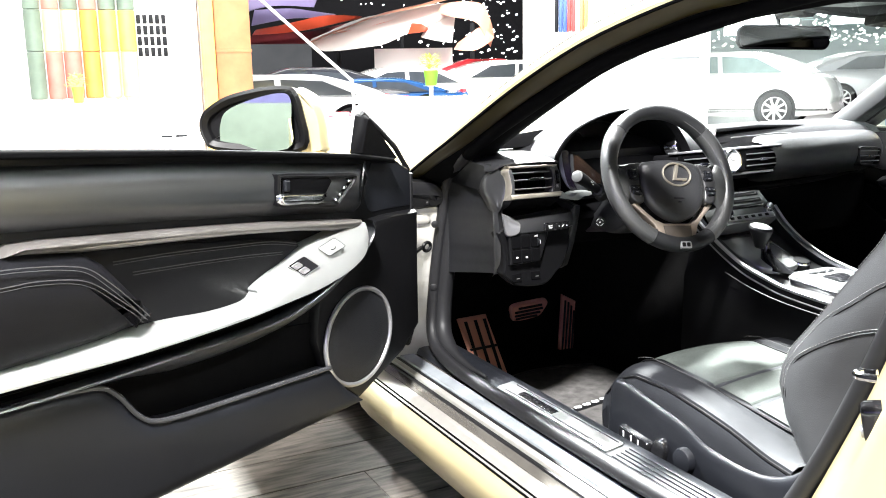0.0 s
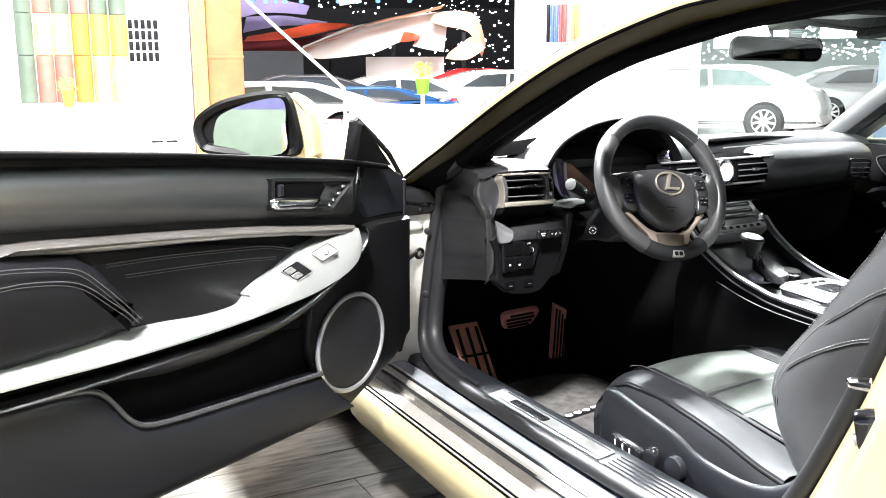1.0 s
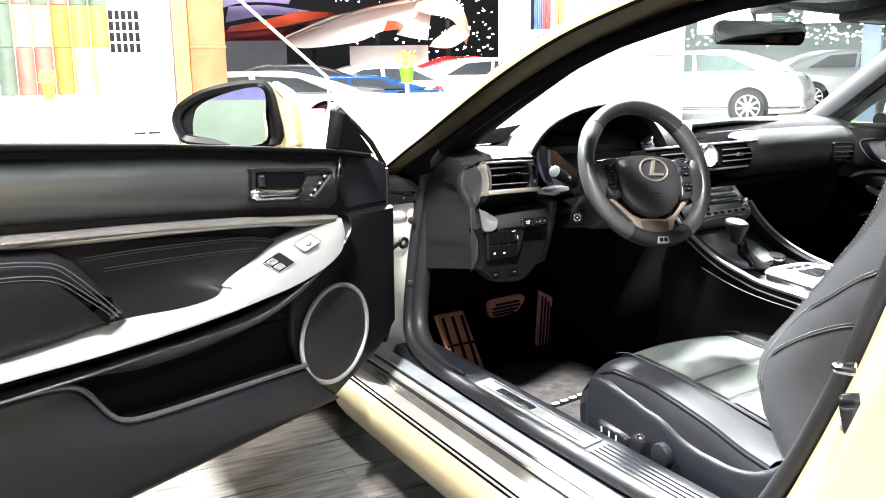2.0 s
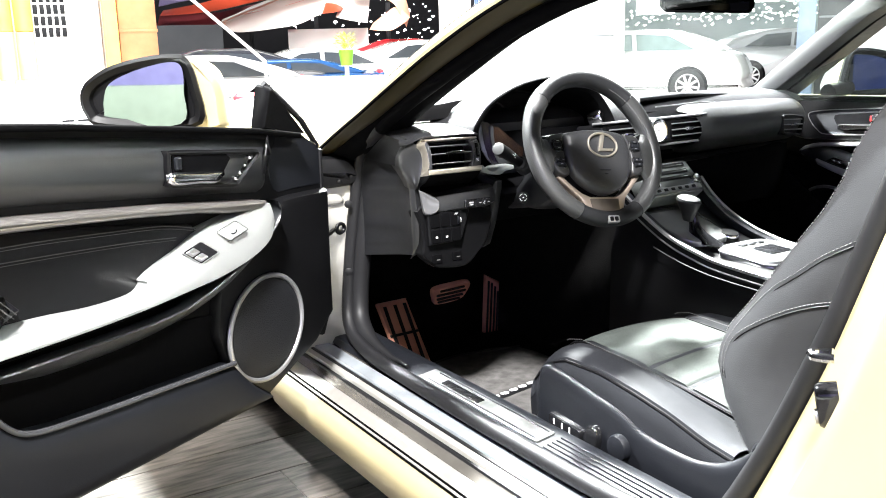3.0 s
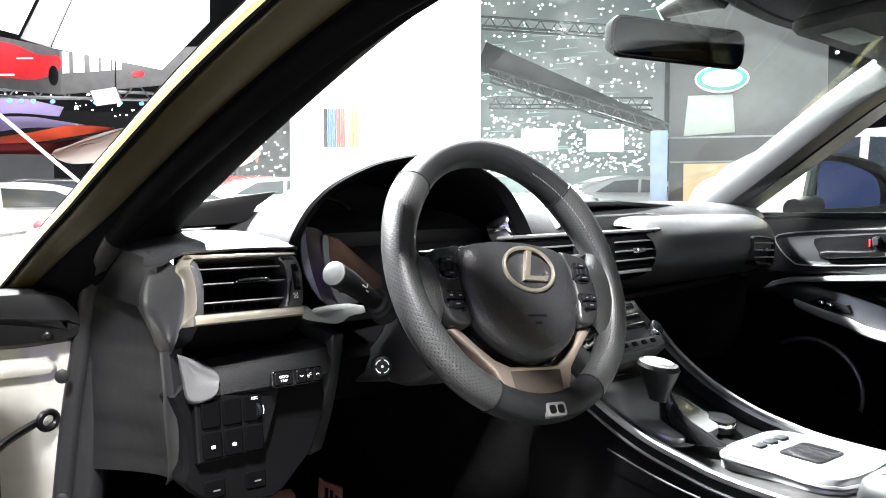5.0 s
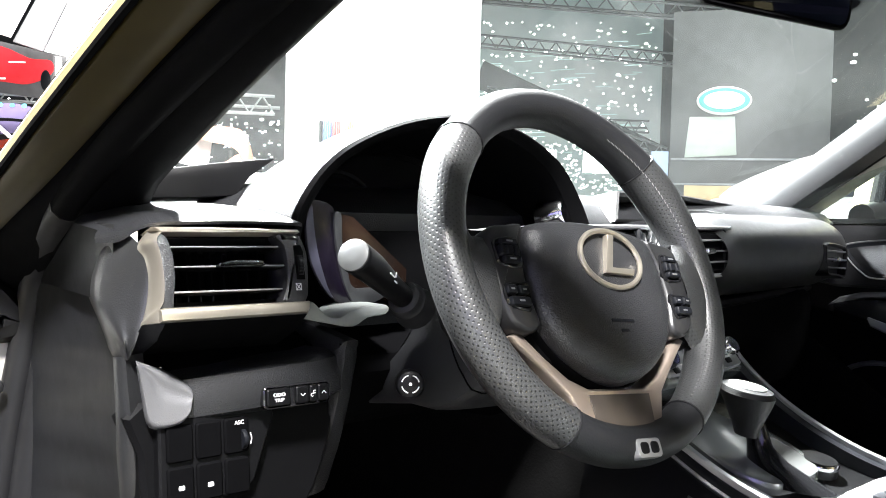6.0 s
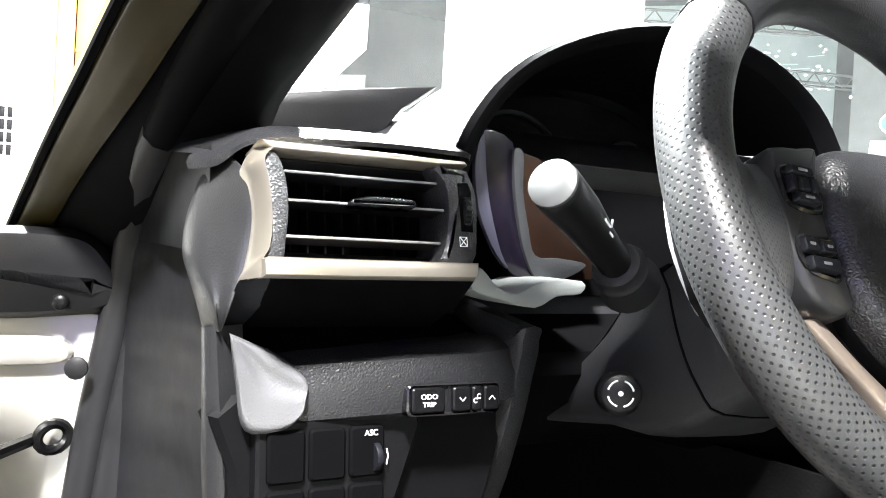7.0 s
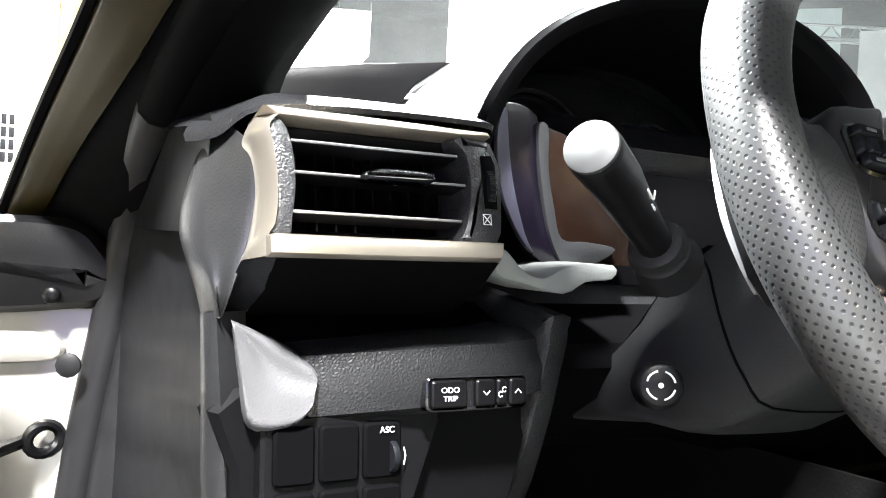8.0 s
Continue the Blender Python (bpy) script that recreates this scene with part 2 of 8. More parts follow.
CHROME = material("chrome", (0.82, 0.83, 0.85), 0.12, 1.0, vary=0.03)
CHAMP = material("satin_champagne_trim", (0.46, 0.42, 0.355), 0.32, 0.85, vary=0.05)
GOLD = material("champagne_gold_paint", (0.50, 0.425, 0.245), 0.36, 0.45, vary=0.03, scale=5, coat=0.3)
GOLDJ = material("door_jamb_paint", (0.32, 0.31, 0.29), 0.3, 0.45, vary=0.06, scale=30, coat=0.5)
STEEL = material("brushed_steel", (0.17, 0.175, 0.17), 0.34, 0.7, vary=0.35, scale=20)
CARPET = material("grey_black_carpet", (0.075, 0.072, 0.070), 0.95, spec=0.1, bump=0.9, bump_scale=260, vary=0.35, scale=30)
UPPERL = material("upper_door_leather", (0.0110, 0.0122, 0.0138), 0.36, spec=1.0, bump=0.22, bump_scale=420, kind="cells", vary=0.2)
SEAM = material("dark_grey_seam_thread", (0.045, 0.045, 0.047), 0.6, vary=0.1)
STITCH = material("grey_stitch_thread", (0.085, 0.085, 0.085), 0.7, vary=0.1)
WHITEM = material("white_marking", (0.75, 0.75, 0.75), 0.5, vary=0.02)
# red light in the footwell is put into the pedals' colour
PEDAL = material("red_lit_pedal_metal", (0.70, 0.33, 0.24), 0.38, 0.45, vary=0.1)
CLOTH = material("headliner_cloth", (0.028, 0.028, 0.029), 0.95, spec=0.1, bump=0.3, bump_scale=600, vary=0.15)
DOORL = material("door_insert_leather", (0.0036, 0.0036, 0.0050), 0.5, spec=0.16, bump=0.25, bump_scale=420, kind="cells", vary=0.2)
SILLM = material("sill_paint", (0.15, 0.14, 0.125), 0.24, 0.6, vary=0.15, scale=12, coat=0.4)
SEATL = material("matte_seat_leather", (0.0135, 0.0143, 0.0168), 0.64, spec=0.12, bump=0.3, bump_scale=420, kind="cells", vary=0.2)
SEATP = material("perforated_seat_leather", (0.043, 0.049, 0.0455), 0.62, bump=0.5, bump_scale=330, kind="holes", vary=0.25, scale=9, spec=0.08)
# carpet copy darkened to stand for shade in the footwells
DCARP = material("shade_dark_carpet", (0.0032, 0.0032, 0.0032), 0.95, spec=0.05, bump=0.8, bump_scale=260, vary=0.3, scale=30)
# dark copy of the gold paint, with the pillar's shade in its colour
SHADED_GOLD = material("gold_paint_in_shade", (0.021, 0.0158, 0.0036), 0.32, 0.15, vary=0.03, scale=1.5, spec=0.6)
PTRIM = material("grey_pillar_trim", (0.018, 0.019, 0.0205), 0.40, bump=0.3, bump_scale=500, vary=0.1)
MIRROR = material("mirror_glass", (0.50, 0.54, 0.50), 0.02, 1.0, vary=0.0)
SCREEN = glass("windscreen_glass", (0.86, 0.92, 0.9), 0.2, 0.0034)
SIDEGL = glass("side_window_glass", (0.8, 0.86, 0.84), 0.2, 0.002)


# ---- the car ----
car = thing("coupe_car", (0, -0.4, 0), "champagne gold two-door coupe with its driver's door standing open", "car")

# side of the body
def group_part(name, bm, mat, label=""):
    return part(name, bm, mat, car, label)


SILL = [(0.66 - 0.09 * i) for i in range(22)]
def along_sill(section):
    bm = B()
    loft(bm, [[V(x, y, z) for x, z in section] for y in SILL])
    return bm


rocker = group_part("rocker_panel", along_sill([(-0.90, 0.135), (-0.925, 0.17), (-0.943, 0.218), (-0.941, 0.246), (-0.932, 0.262), (-0.919, 0.268), (-0.912, 0.256), (-0.88, 0.20), (-0.86, 0.135)]), GOLD, "gold painted rocker panel")
for x, z in ((-0.914, 0.2665), (-0.9045, 0.2705)):
    part("rocker_seal", along_sill([(x - 0.0016, z), (x - 0.0008, z + 0.0042), (x + 0.0008, z + 0.0045), (x + 0.0016, z + 0.001)]), DARK, rocker)
sill = group_part("door_sill", along_sill([(-0.872, 0.262), (-0.872, 0.2862), (-0.862, 0.2900), (-0.855, 0.2965), (-0.852, 0.2990), (-0.844, 0.3000), (-0.838, 0.3060), (-0.826, 0.3085), (-0.818, 0.311), (-0.782, 0.318), (-0.745, 0.325), (-0.66, 0.325), (-0.65, 0.30), (-0.64, 0.18), (-0.86, 0.18)]), SILLM, "painted metal door sill")
part("sill_ledge", along_sill([(-0.912, 0.250), (-0.911, 0.2680), (-0.902, 0.2730), (-0.890, 0.2800), (-0.876, 0.2850), (-0.8715, 0.2850), (-0.8710, 0.255)]), GOLDJ, sill, "bright painted outer ledge")
part("sill_flange", along_sill([(-0.8445, 0.299), (-0.8415, 0.3070), (-0.8300, 0.3115), (-0.8275, 0.307)]), GOLDJ, sill, "bright folded flange")
for x, z in ((-0.8500, 0.2985), (-0.8235, 0.3085)):
    part("sill_seam", along_sill([(x - 0.0045, z - 0.001), (x - 0.0028, z + 0.004), (x + 0.0028, z + 0.0045), (x + 0.004, z + 0.001)]), RUBBER, sill)
# pale patchy colour stands in for reflections on the step
part("sill_step", along_sill([(-0.8185, 0.311), (-0.8170, 0.3165), (-0.8140, 0.3178), (-0.7830, 0.3222), (-0.7805, 0.317)]), material("sill_step_reflection_tone", (0.24, 0.26, 0.28), 0.25, 0.35, vary=0.3, scale=9, coat=0.4), sill, "sill step coloured pale for its reflections")
part("sill_cover", along_sill([(-0.775, 0.322), (-0.768, 0.337), (-0.755, 0.342), (-0.70, 0.350), (-0.672, 0.345), (-0.655, 0.325), (-0.65, 0.30)]), GREYP, sill, "dark plastic sill cover")
SCUFF = basis((-0.725, -0.03, 0.3455), (0, 1, 0), (-1, 0, -0.14))
bm = B()
slab(bm, rrect(0, 0, 0.44, 0.048, 0.006), SCUFF, 0.0, 0.005, 0.002)
scuff = part("scuff_plate", bm, STEEL, sill, "brushed metal scuff plate")
bm = B()
slab(bm, rrect(0.068, 0.002, 0.146, 0.021, 0.003), SCUFF, 0.003, 0.0064, 0.0006)
part("scuff_inlay", bm, CHROME, sill, "bright inlay with dark marks")
for u, w in ((0.128, 0.012), (0.108, 0.016), (0.086, 0.010), (0.070, 0.014), (0.046, 0.012), (0.026, 0.016), (0.008, 0.009)):
    bm = B()
    slab(bm, rrect(u, 0.002, w, 0.012, 0.002), SCUFF, 0.005, 0.0074, 0.0004)
    part("scuff_mark", bm, GLOSSB, sill)
for v in (-0.017, 0.017):
    bm = B()
    slab(bm, rrect(-0.01, v, 0.40, 0.003, 0.001), SCUFF, 0.003, 0.0068, 0.0004)
    part("scuff_rib", bm, GREYP, sill)
for i in range(5):
    bm = B()
    slab(bm, rrect(0, 0, 0.34, 0.0045, 0.001), basis((-0.704 - 0.011 * i, -0.44, 0.3475 - 0.0015 * i), (0, 1, 0), (-1, 0, -0.14)), 0.0, 0.005, 0.001)
    part("sill_rib", bm, GREYP, sill)

# the door opening's rubber
seal_path = curve([(-0.53, -0.70, 1.245), (-0.575, -0.45, 1.214), (-0.655, -0.10, 1.125), (-0.702, 0.20, 0.994), (-0.708, 0.40, 0.900), (-0.692, 0.53, 0.832), (-0.697, 0.555, 0.76), (-0.717, 0.565, 0.62), (-0.735, 0.57, 0.45), (-0.752, 0.53, 0.375), (-0.765, 0.42, 0.347), (-0.775, 0.2, 0.343),
                   (-0.78, -0.2, 0.343), (-0.78, -0.55, 0.35), (-0.776, -0.69, 0.39), (-0.773, -0.772, 0.51), (-0.771, -0.853, 0.69), (-0.768, -0.903, 0.83), (-0.75, -0.965, 1.05)], 6, False)
bm = B()
tube(bm, seal_path[24:], 0.017, 10, False, (1, 0, 0))
group_part("door_opening_seal", bm, RUBBER, "thick black rubber weatherstrip")
# same rubber seal, its upper run in a shade-dark colour
bm = B()
tube(bm, seal_path[:25], 0.016, 10, False, (1, 0, 0))
group_part("pillar_weatherstrip", bm, DARK, "upper run of the same weatherstrip, darkened for shade")
bm = B()
tube(bm, [p + V(0.028, -0.012, 0.004) if p.y > 0.3 else p + V(0.03, 0.0, 0.008) for p in seal_path[30:66]], [0.024] * 26 + [0.024 - 0.0022 * k for k in range(10)], 12, False, (1, 0, 0))
group_part("inner_seal", bm, RUBBER)

# hinge pillar behind the open door
bm = B()
slab(bm, [(0, 0.28), (0.19, 0.28), (0.20, 0.50), (0.205, 0.745), (0.10, 0.748), (0.012, 0.748), (0, 0.60)], basis((-0.892, 0.655, 0), (0.90, -0.43, 0), (0, 0, 1)), -0.03, 0.0, 0.006)
jamb = group_part("hinge_pillar", bm, GOLDJ, "light painted metal hinge pillar")
bm = B()
slab(bm, curve([(0.03, 0.56), (0.035, 0.68), (0.07, 0.715), (0.16, 0.722), (0.17, 0.70), (0.075, 0.69), (0.055, 0.66), (0.05, 0.56)], 5), basis((-0.892, 0.655, 0), (0.90, -0.43, 0), (0, 0, 1)), 0.0, 0.012, 0.006)
part("jamb_pressing", bm, GOLDJ, jamb)
bm = B()
plate(bm, curve([(-0.02, 0.745), (0.10, 0.738), (0.1766, 0.744), (0.208, 0.7503), (0.223, 0.770), (0.206, 0.798), (0.187, 0.8151), (0.1554, 0.8205), (0.10, 0.820), (-0.02, 0.815)], 5), basis((-0.892, 0.648, 0), (0.90, -0.43, 0), (0, 0, 1)), [(0, -0.03), (0, 0.005), (0.006, 0.013), (0.03, 0.018)])
cover = group_part("pillar_cover", bm, HARD, "black plastic cover over the hinge pillar")
rivet_m = basis((-0.748, 0.562, 0.756), (0.90, -0.43, 0), (0, 0, 1))
bm = B()
lathe(bm, [(0.0075, 0), (0.0075, 0.003), (0.006, 0.005), (0.002, 0.006)], rivet_m, 16)
part("rivet", bm, HARD, cover)
bm = B()
tube(bm, curve([(-0.872, 0.43, 0.628), (-0.82, 0.51, 0.630), (-0.765, 0.572, 0.633)], 5, False), 0.006, 8)
strap = group_part("check_strap", bm, HARD, "black door check strap")
bm = B()
tube(bm, [V(-0.747 + 0.014 * math.cos(a), 0.573 + 0.006 * math.cos(a), 0.634 + 0.012 * math.sin(a)) for a in np.linspace(0, 2 * math.pi, 17)[:-1]], 0.005, 8, True, (0.43, 0.9, 0))
part("strap_eye", bm, HARD, strap)
for z, y in ((0.70, 0.545), (0.52, 0.56)):
    bm = B()
    lathe(bm, [(0.010, 0), (0.010, 0.004), (0.006, 0.006)], basis((-0.735, y, z), (0.90, -0.43, 0), (0, 0, 1)), 12)
    part("grommet", bm, RUBBER, jamb)

# front pillar of the driver's side
line = curve([(-0.785, 0.76, 0.775), (-0.780, 0.64, 0.832), (-0.774, 0.5, 0.897), (-0.768, 0.40, 0.942), (-0.761, 0.30, 0.990), (-0.742, 0.10, 1.085), (-0.710, -0.10, 1.170), (-0.663, -0.30, 1.233), (-0.632, -0.40, 1.252), (-0.605, -0.52, 1.266), (-0.585, -0.75, 1.282), (-0.575, -1.2, 1.285)], 5, False)
bm = B()
sweep(bm, line, [(-a, b) for a, b in ((-0.0025, -0.004), (-0.0035, 0.003), (0.003, 0.013), (0.010, 0.021), (0.028, 0.027), (0.06, 0.028), (0.06, 0.016), (0.02, 0.010), (0.003, -0.006))])
rail = group_part("front_pillar", bm, GOLD, "gold painted windscreen pillar")
bm = B()
sweep(bm, line, [(-a, b) for a, b in ((0.001, -0.0105), (-0.0035, -0.0090), (-0.0040, -0.0050), (0.001, -0.003), (0.004, -0.007))])
part("pillar_seal", bm, DARK, rail)
bm = B()
sweep(bm, line[:40], [(-a, b) for a, b in ((0.010, 0.0175), (0.0085, 0.0215), (0.0115, 0.0235), (0.0145, 0.021))])
part("roof_seam", bm, RUBBER, rail)
def flange_width(t):
    return float(np.interp(t, (0.0, 0.15, 0.3, 0.5, 1.0), (0.50, 0.55, 0.66, 0.75, 0.8)))


def flange_section(t):
    f = flange_width(t)
    return [(-a, b) for a, b in ((0.003, -0.009), (0.003, 0.006), (0.03 * f, 0.008), (0.052 * f + 0.002, -0.034 * f - 0.003), (0.047 * f + 0.002, -0.040 * f - 0.003), (0.037 * f + 0.002, -0.038 * f - 0.003), (0.026 * f + 0.002, -0.031 * f - 0.003), (0.015 * f + 0.002, -0.022 * f - 0.003), (0.005, -0.0125))]


# gold flange drawn in the shaded copy of the body paint
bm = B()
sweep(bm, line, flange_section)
part("pillar_flange", bm, SHADED_GOLD, rail, "door flange of the pillar, its gold darkened for shade")
def trim_section(t):
    w = float(np.interp(t, (0.0, 0.17, 0.25, 0.33, 0.42, 0.5, 0.58, 0.7, 1.0), (0.21, 0.165, 0.142, 0.124, 0.118, 0.117, 0.110, 0.085, 0.08)))
    d = float(np.interp(t, (0.0, 0.25, 0.45, 0.6, 1.0), (0.030, 0.034, 0.030, 0.018, 0.012)))
    f = flange_width(t)
    return [(-a, b) for a, b in ((0.050 * f + 0.002, -0.035 * f - 0.003), (0.042 * f, 0.002), (0.05, 0.010), (w - 0.03, 0.010 - 0.5 * d), (w - 0.008, 0.004 - 0.8 * d), (w, -0.006 - d), (w - 0.006, -0.018 - d), (w - 0.025, -0.030 - d), (0.075, -0.060), (0.060, -0.052))]


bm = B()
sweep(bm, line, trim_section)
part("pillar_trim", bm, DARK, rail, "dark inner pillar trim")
# passenger's pillar
rline = curve([(0.76, 0.66, 0.788), (0.735, 0.555, 0.855), (0.67, 0.282, 1.022), (0.60, 0.004, 1.182), (0.555, -0.235, 1.265), (0.54, -0.6, 1.315), (0.54, -1.2, 1.32)], 5, False)
bm = B()
sweep(bm, rline, [(0.0, 0.028), (0.012, 0.012), (0.012, -0.015), (0.0, -0.034), (-0.035, -0.04), (-0.062, -0.02), (-0.062, 0.012), (-0.03, 0.03)])
rrail = group_part("front_pillar", bm, PTRIM, "grey trim of the passenger's windscreen pillar")
bm = B()
sweep(bm, rline, [(-0.05, 0.034), (-0.05, 0.014), (-0.064, 0.0), (-0.066, -0.03), (-0.14, -0.02), (-0.13, 0.03)])
part("pillar_shell", bm, RUBBER, rrail)
# rear edge of the door opening
bm = B()
rear = curve([(-0.785, -0.722, 0.36), (-0.785, -0.790, 0.50), (-0.784, -0.868, 0.68), (-0.78, -0.926, 0.85), (-0.76, -0.985, 1.05), (-0.72, -1.04, 1.30)], 5, False)
loft(bm, [[p, p + V(-0.008, -0.036, 0), p + V(-0.030, -0.060, 0), p + V(-0.115, -0.090, 0), p + V(-0.13, -0.12, 0), p + V(-0.13, -0.40, 0), p + V(0, -0.40, 0)] for p in rear])
bpillar = group_part("rear_quarter", bm, GOLD, "gold body side behind the door opening")
STRK = basis((-0.824, -0.904, 0.657), (-0.78, -0.62, 0), (-0.05, 0.20, 1))
bm = B()
plate(bm, rrect(0, 0, 0.032, 0.056, 0.0155, 6), STRK, [(0, -0.012), (0, 0.008), (0.003, 0.013), (0.008, 0.014)])
striker = part("striker_cover", bm, GLOSSB, bpillar, "black rounded striker plate")
bm = B()
lathe(bm, [(0.009, 0.010), (0.009, 0.0165), (0.0055, 0.0175), (0.005, 0.0135), (0.002, 0.0135)], STRK @ Matrix.Translation((0.0, -0.013, 0)), 20)
part("striker", bm, SILVER, bpillar, "grey striker ring")
bm = B()
tube(bm, curve([STRK @ V(0.020, 0.070, -0.012), STRK @ V(0.016, 0.071, 0.004), STRK @ V(0.026, 0.074, 0.011), STRK @ V(0.038, 0.073, 0.007), STRK @ V(0.042, 0.070, -0.012)], 5, False), 0.0055, 8)
part("striker_loop", bm, CHROME, bpillar, "bright striker hook")

# fender, bonnet, floor pan, bulkheads and roof close the car
def panel(name, mat, a, b, c, d, t=0.012, label="", n=4):
    a, b, c, d = Vector(a), Vector(b), Vector(c), Vector(d)
    nrm = (b - a).cross(d - a).normalized() * t
    bm = B()
    loft(bm, [[a, b, c, d], [a + nrm, b + nrm, c + nrm, d + nrm]])
    return group_part(name, bm, mat, label)


bm = B()
sheet(bm, lambda u, v: V(-0.90 + 1.8 * u, 0.72 + 1.35 * v, 0.875 + 0.03 * math.sin(math.pi * u) - 0.10 * v * v - 0.10 * (2 * u - 1) ** 4), 24, 10)
group_part("bonnet", bm, GOLD, "gold painted bonnet")
for sgn in (-1, 1):
    bm = B()
    sheet(bm, lambda u, v: V(sgn * (0.90 + 0.035 * math.sin(math.pi * min(1, u * 1.1))), 0.67 + 1.4 * v, 0.78 - 0.58 * u - 0.10 * v * v * (1 - u)), 10, 10)
    group_part("front_fender", bm, GOLD)
panel("floor_pan", DCARP, (-0.66, -1.5, 0.17), (0.66, -1.5, 0.17), (0.66, 0.95, 0.17), (-0.66, 0.95, 0.17), 0.02, "carpeted floor, darkened for footwell shade")
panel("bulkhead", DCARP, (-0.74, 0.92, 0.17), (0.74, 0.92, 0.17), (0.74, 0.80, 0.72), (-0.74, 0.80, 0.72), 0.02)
panel("rear_bulkhead", CLOTH, (-0.78, -1.55, 0.2), (0.78, -1.55, 0.2), (0.7, -1.7, 1.2), (-0.7, -1.7, 1.2), 0.02)
HEADER = curve([(-0.565, -0.44, 1.25), (-0.50, -0.30, 1.254), (-0.35, -0.15, 1.257), (-0.10, -0.05, 1.25), (0.16, 0.0, 1.236), (0.35, 0.0, 1.227), (0.56, 0.0, 1.214), (0.62, -0.02, 1.20)], 4, False)
def roof_sheet(lift, inset):
    bm = B()
    n = len(HEADER) - 1
    return sheet(bm, lambda u, v: HEADER[round(u * n)] + V(0, -inset - 1.5 * v, lift + 0.05 * math.sin(math.pi * u) * min(1, 4 * v) + 0.06 * min(1, 3 * v) + 0.02 * math.sin(math.pi * v)), n, 16)


group_part("roof_panel", roof_sheet(0.028, 0.0), GOLD, "gold painted roof")
group_part("headliner", roof_sheet(0.0, 0.0), CLOTH, "dark cloth headliner")
bm = B()
tube(bm, [p + V(0, 0.004, 0.012) for p in HEADER], 0.018, 8)
group_part("windscreen_header", bm, CLOTH, "dark upper edge of the windscreen")
panel("kick_panel", HARD, (-0.70, 0.60, 0.30), (-0.68, 0.92, 0.30), (-0.68, 0.92, 0.80), (-0.68, 0.56, 0.80), 0.01)
panel("sill_lining", DCARP, (0.715, -1.5, 0.17), (0.715, 0.5, 0.17), (0.715, 0.5, 0.46), (0.715, -1.5, 0.46), 0.01)
panel("kick_panel", DCARP, (0.72, -0.4, 0.17), (0.72, 0.92, 0.17), (0.72, 0.92, 0.80), (0.72, 0.40, 0.72), 0.01)
bm = B()
sheet(bm, lambda u, v: V((-0.70 + 0.12 * v) * (1 - u) + (0.73 - 0.17 * v) * u, 0.74 - 1.13 * v + 0.06 * math.sin(math.pi * u) * (1 - v), 0.885 + 0.40 * v + 0.03 * math.sin(math.pi * u)), 12, 10)
screen = group_part("windscreen", bm, SCREEN, "clear windscreen glass")
screen.visible_shadow = False

# nose and tail of the body shell
bm = B()
loft(bm, [[V(x, 1.96 - 0.28 * (abs(x) / 0.9) ** 3 + dy, z) for dy, z in ((-0.14, 0.22), (0.06, 0.22), (0.12, 0.34), (0.10, 0.5), (0.03, 0.62), (-0.06, 0.655), (-0.16, 0.62))] for x in np.linspace(-0.88, 0.88, 17)])
bumper = group_part("front_bumper", bm, GOLD, "gold nose and bumper")
bm = B()
slab(bm, [(-0.30, -0.14), (0.30, -0.14), (0.24, 0.02), (0.30, 0.16), (-0.30, 0.16), (-0.24, 0.02)], basis((0, 2.065, 0.44), (-1, 0, 0), (0, 0.0, 1)), -0.06, 0.025, 0.01)
part("grille", bm, DARK, bumper, "black grille")
bm = B()
loft(bm, [[V(-0.89 * k, y, 0.26), V(-0.90 * k, y, 0.60), V(-0.87 * k, y, 0.80), V(-0.74 * k, y, max(0.86 * k, 0.5)), V(-0.56, y, h), V(-0.25, y, h + 0.03), V(0.25, y, h + 0.03), V(0.56, y, h), V(0.74 * k, y, max(0.86 * k, 0.5)), V(0.87 * k, y, 0.80), V(0.90 * k, y, 0.60), V(0.89 * k, y, 0.26)] for y, h, k in ((-1.52, 1.34, 1.0), (-1.75, 1.27, 1.0), (-2.0, 1.13, 1.0), (-2.2, 1.02, 0.99), (-2.4, 0.97, 0.98), (-2.6, 0.94, 0.95), (-2.68, 0.86, 0.92))])
group_part("tail_body", bm, GOLD, "gold tail of the coupe")

# road wheels that carry the car
for sx in (-1, 1):
    for y in (1.22, -1.62):
        wm = basis((sx * 0.765, y, 0.33), (0, sx, 0), (0, 0, 1))
        bm = B()
        lathe(bm, [(0.235, -0.10), (0.315, -0.11), (0.331, -0.08), (0.331, 0.08), (0.315, 0.11), (0.240, 0.105)], wm, 40)
        tyre = group_part("tyre", bm, RUBBER, "black tyre")
        bm = B()
        lathe(bm, [(0.236, -0.06), (0.238, 0.10), (0.226, 0.104), (0.20, 0.05), (0.06, 0.07), (0.05, 0.09)], wm, 40)
        part("rim", bm, SILVER, tyre)


# driver's door, open; u runs towards the hinge, v up, the normal into the car
DOOR = basis((-1.137, 0.228, 0), (0.8508, 0.5255, 0), (0, 0, 1))
def dplate(pts, prof, n=0):
    bm = B()
    return plate(bm, curve(pts, n) if n else pts, DOOR, prof)


def dtube(pts, h, r, n=6):
    bm = B()
    return tube(bm, curve([DOOR @ V(u, v, h) for u, v in pts], 5, False), r, n, False, (-0.5255, 0.8508, 0))


belt = [(-1.04, 1.022), (-0.77, 1.007), (-0.39, 0.978), (0.084, 0.931), (0.242, 0.907)]
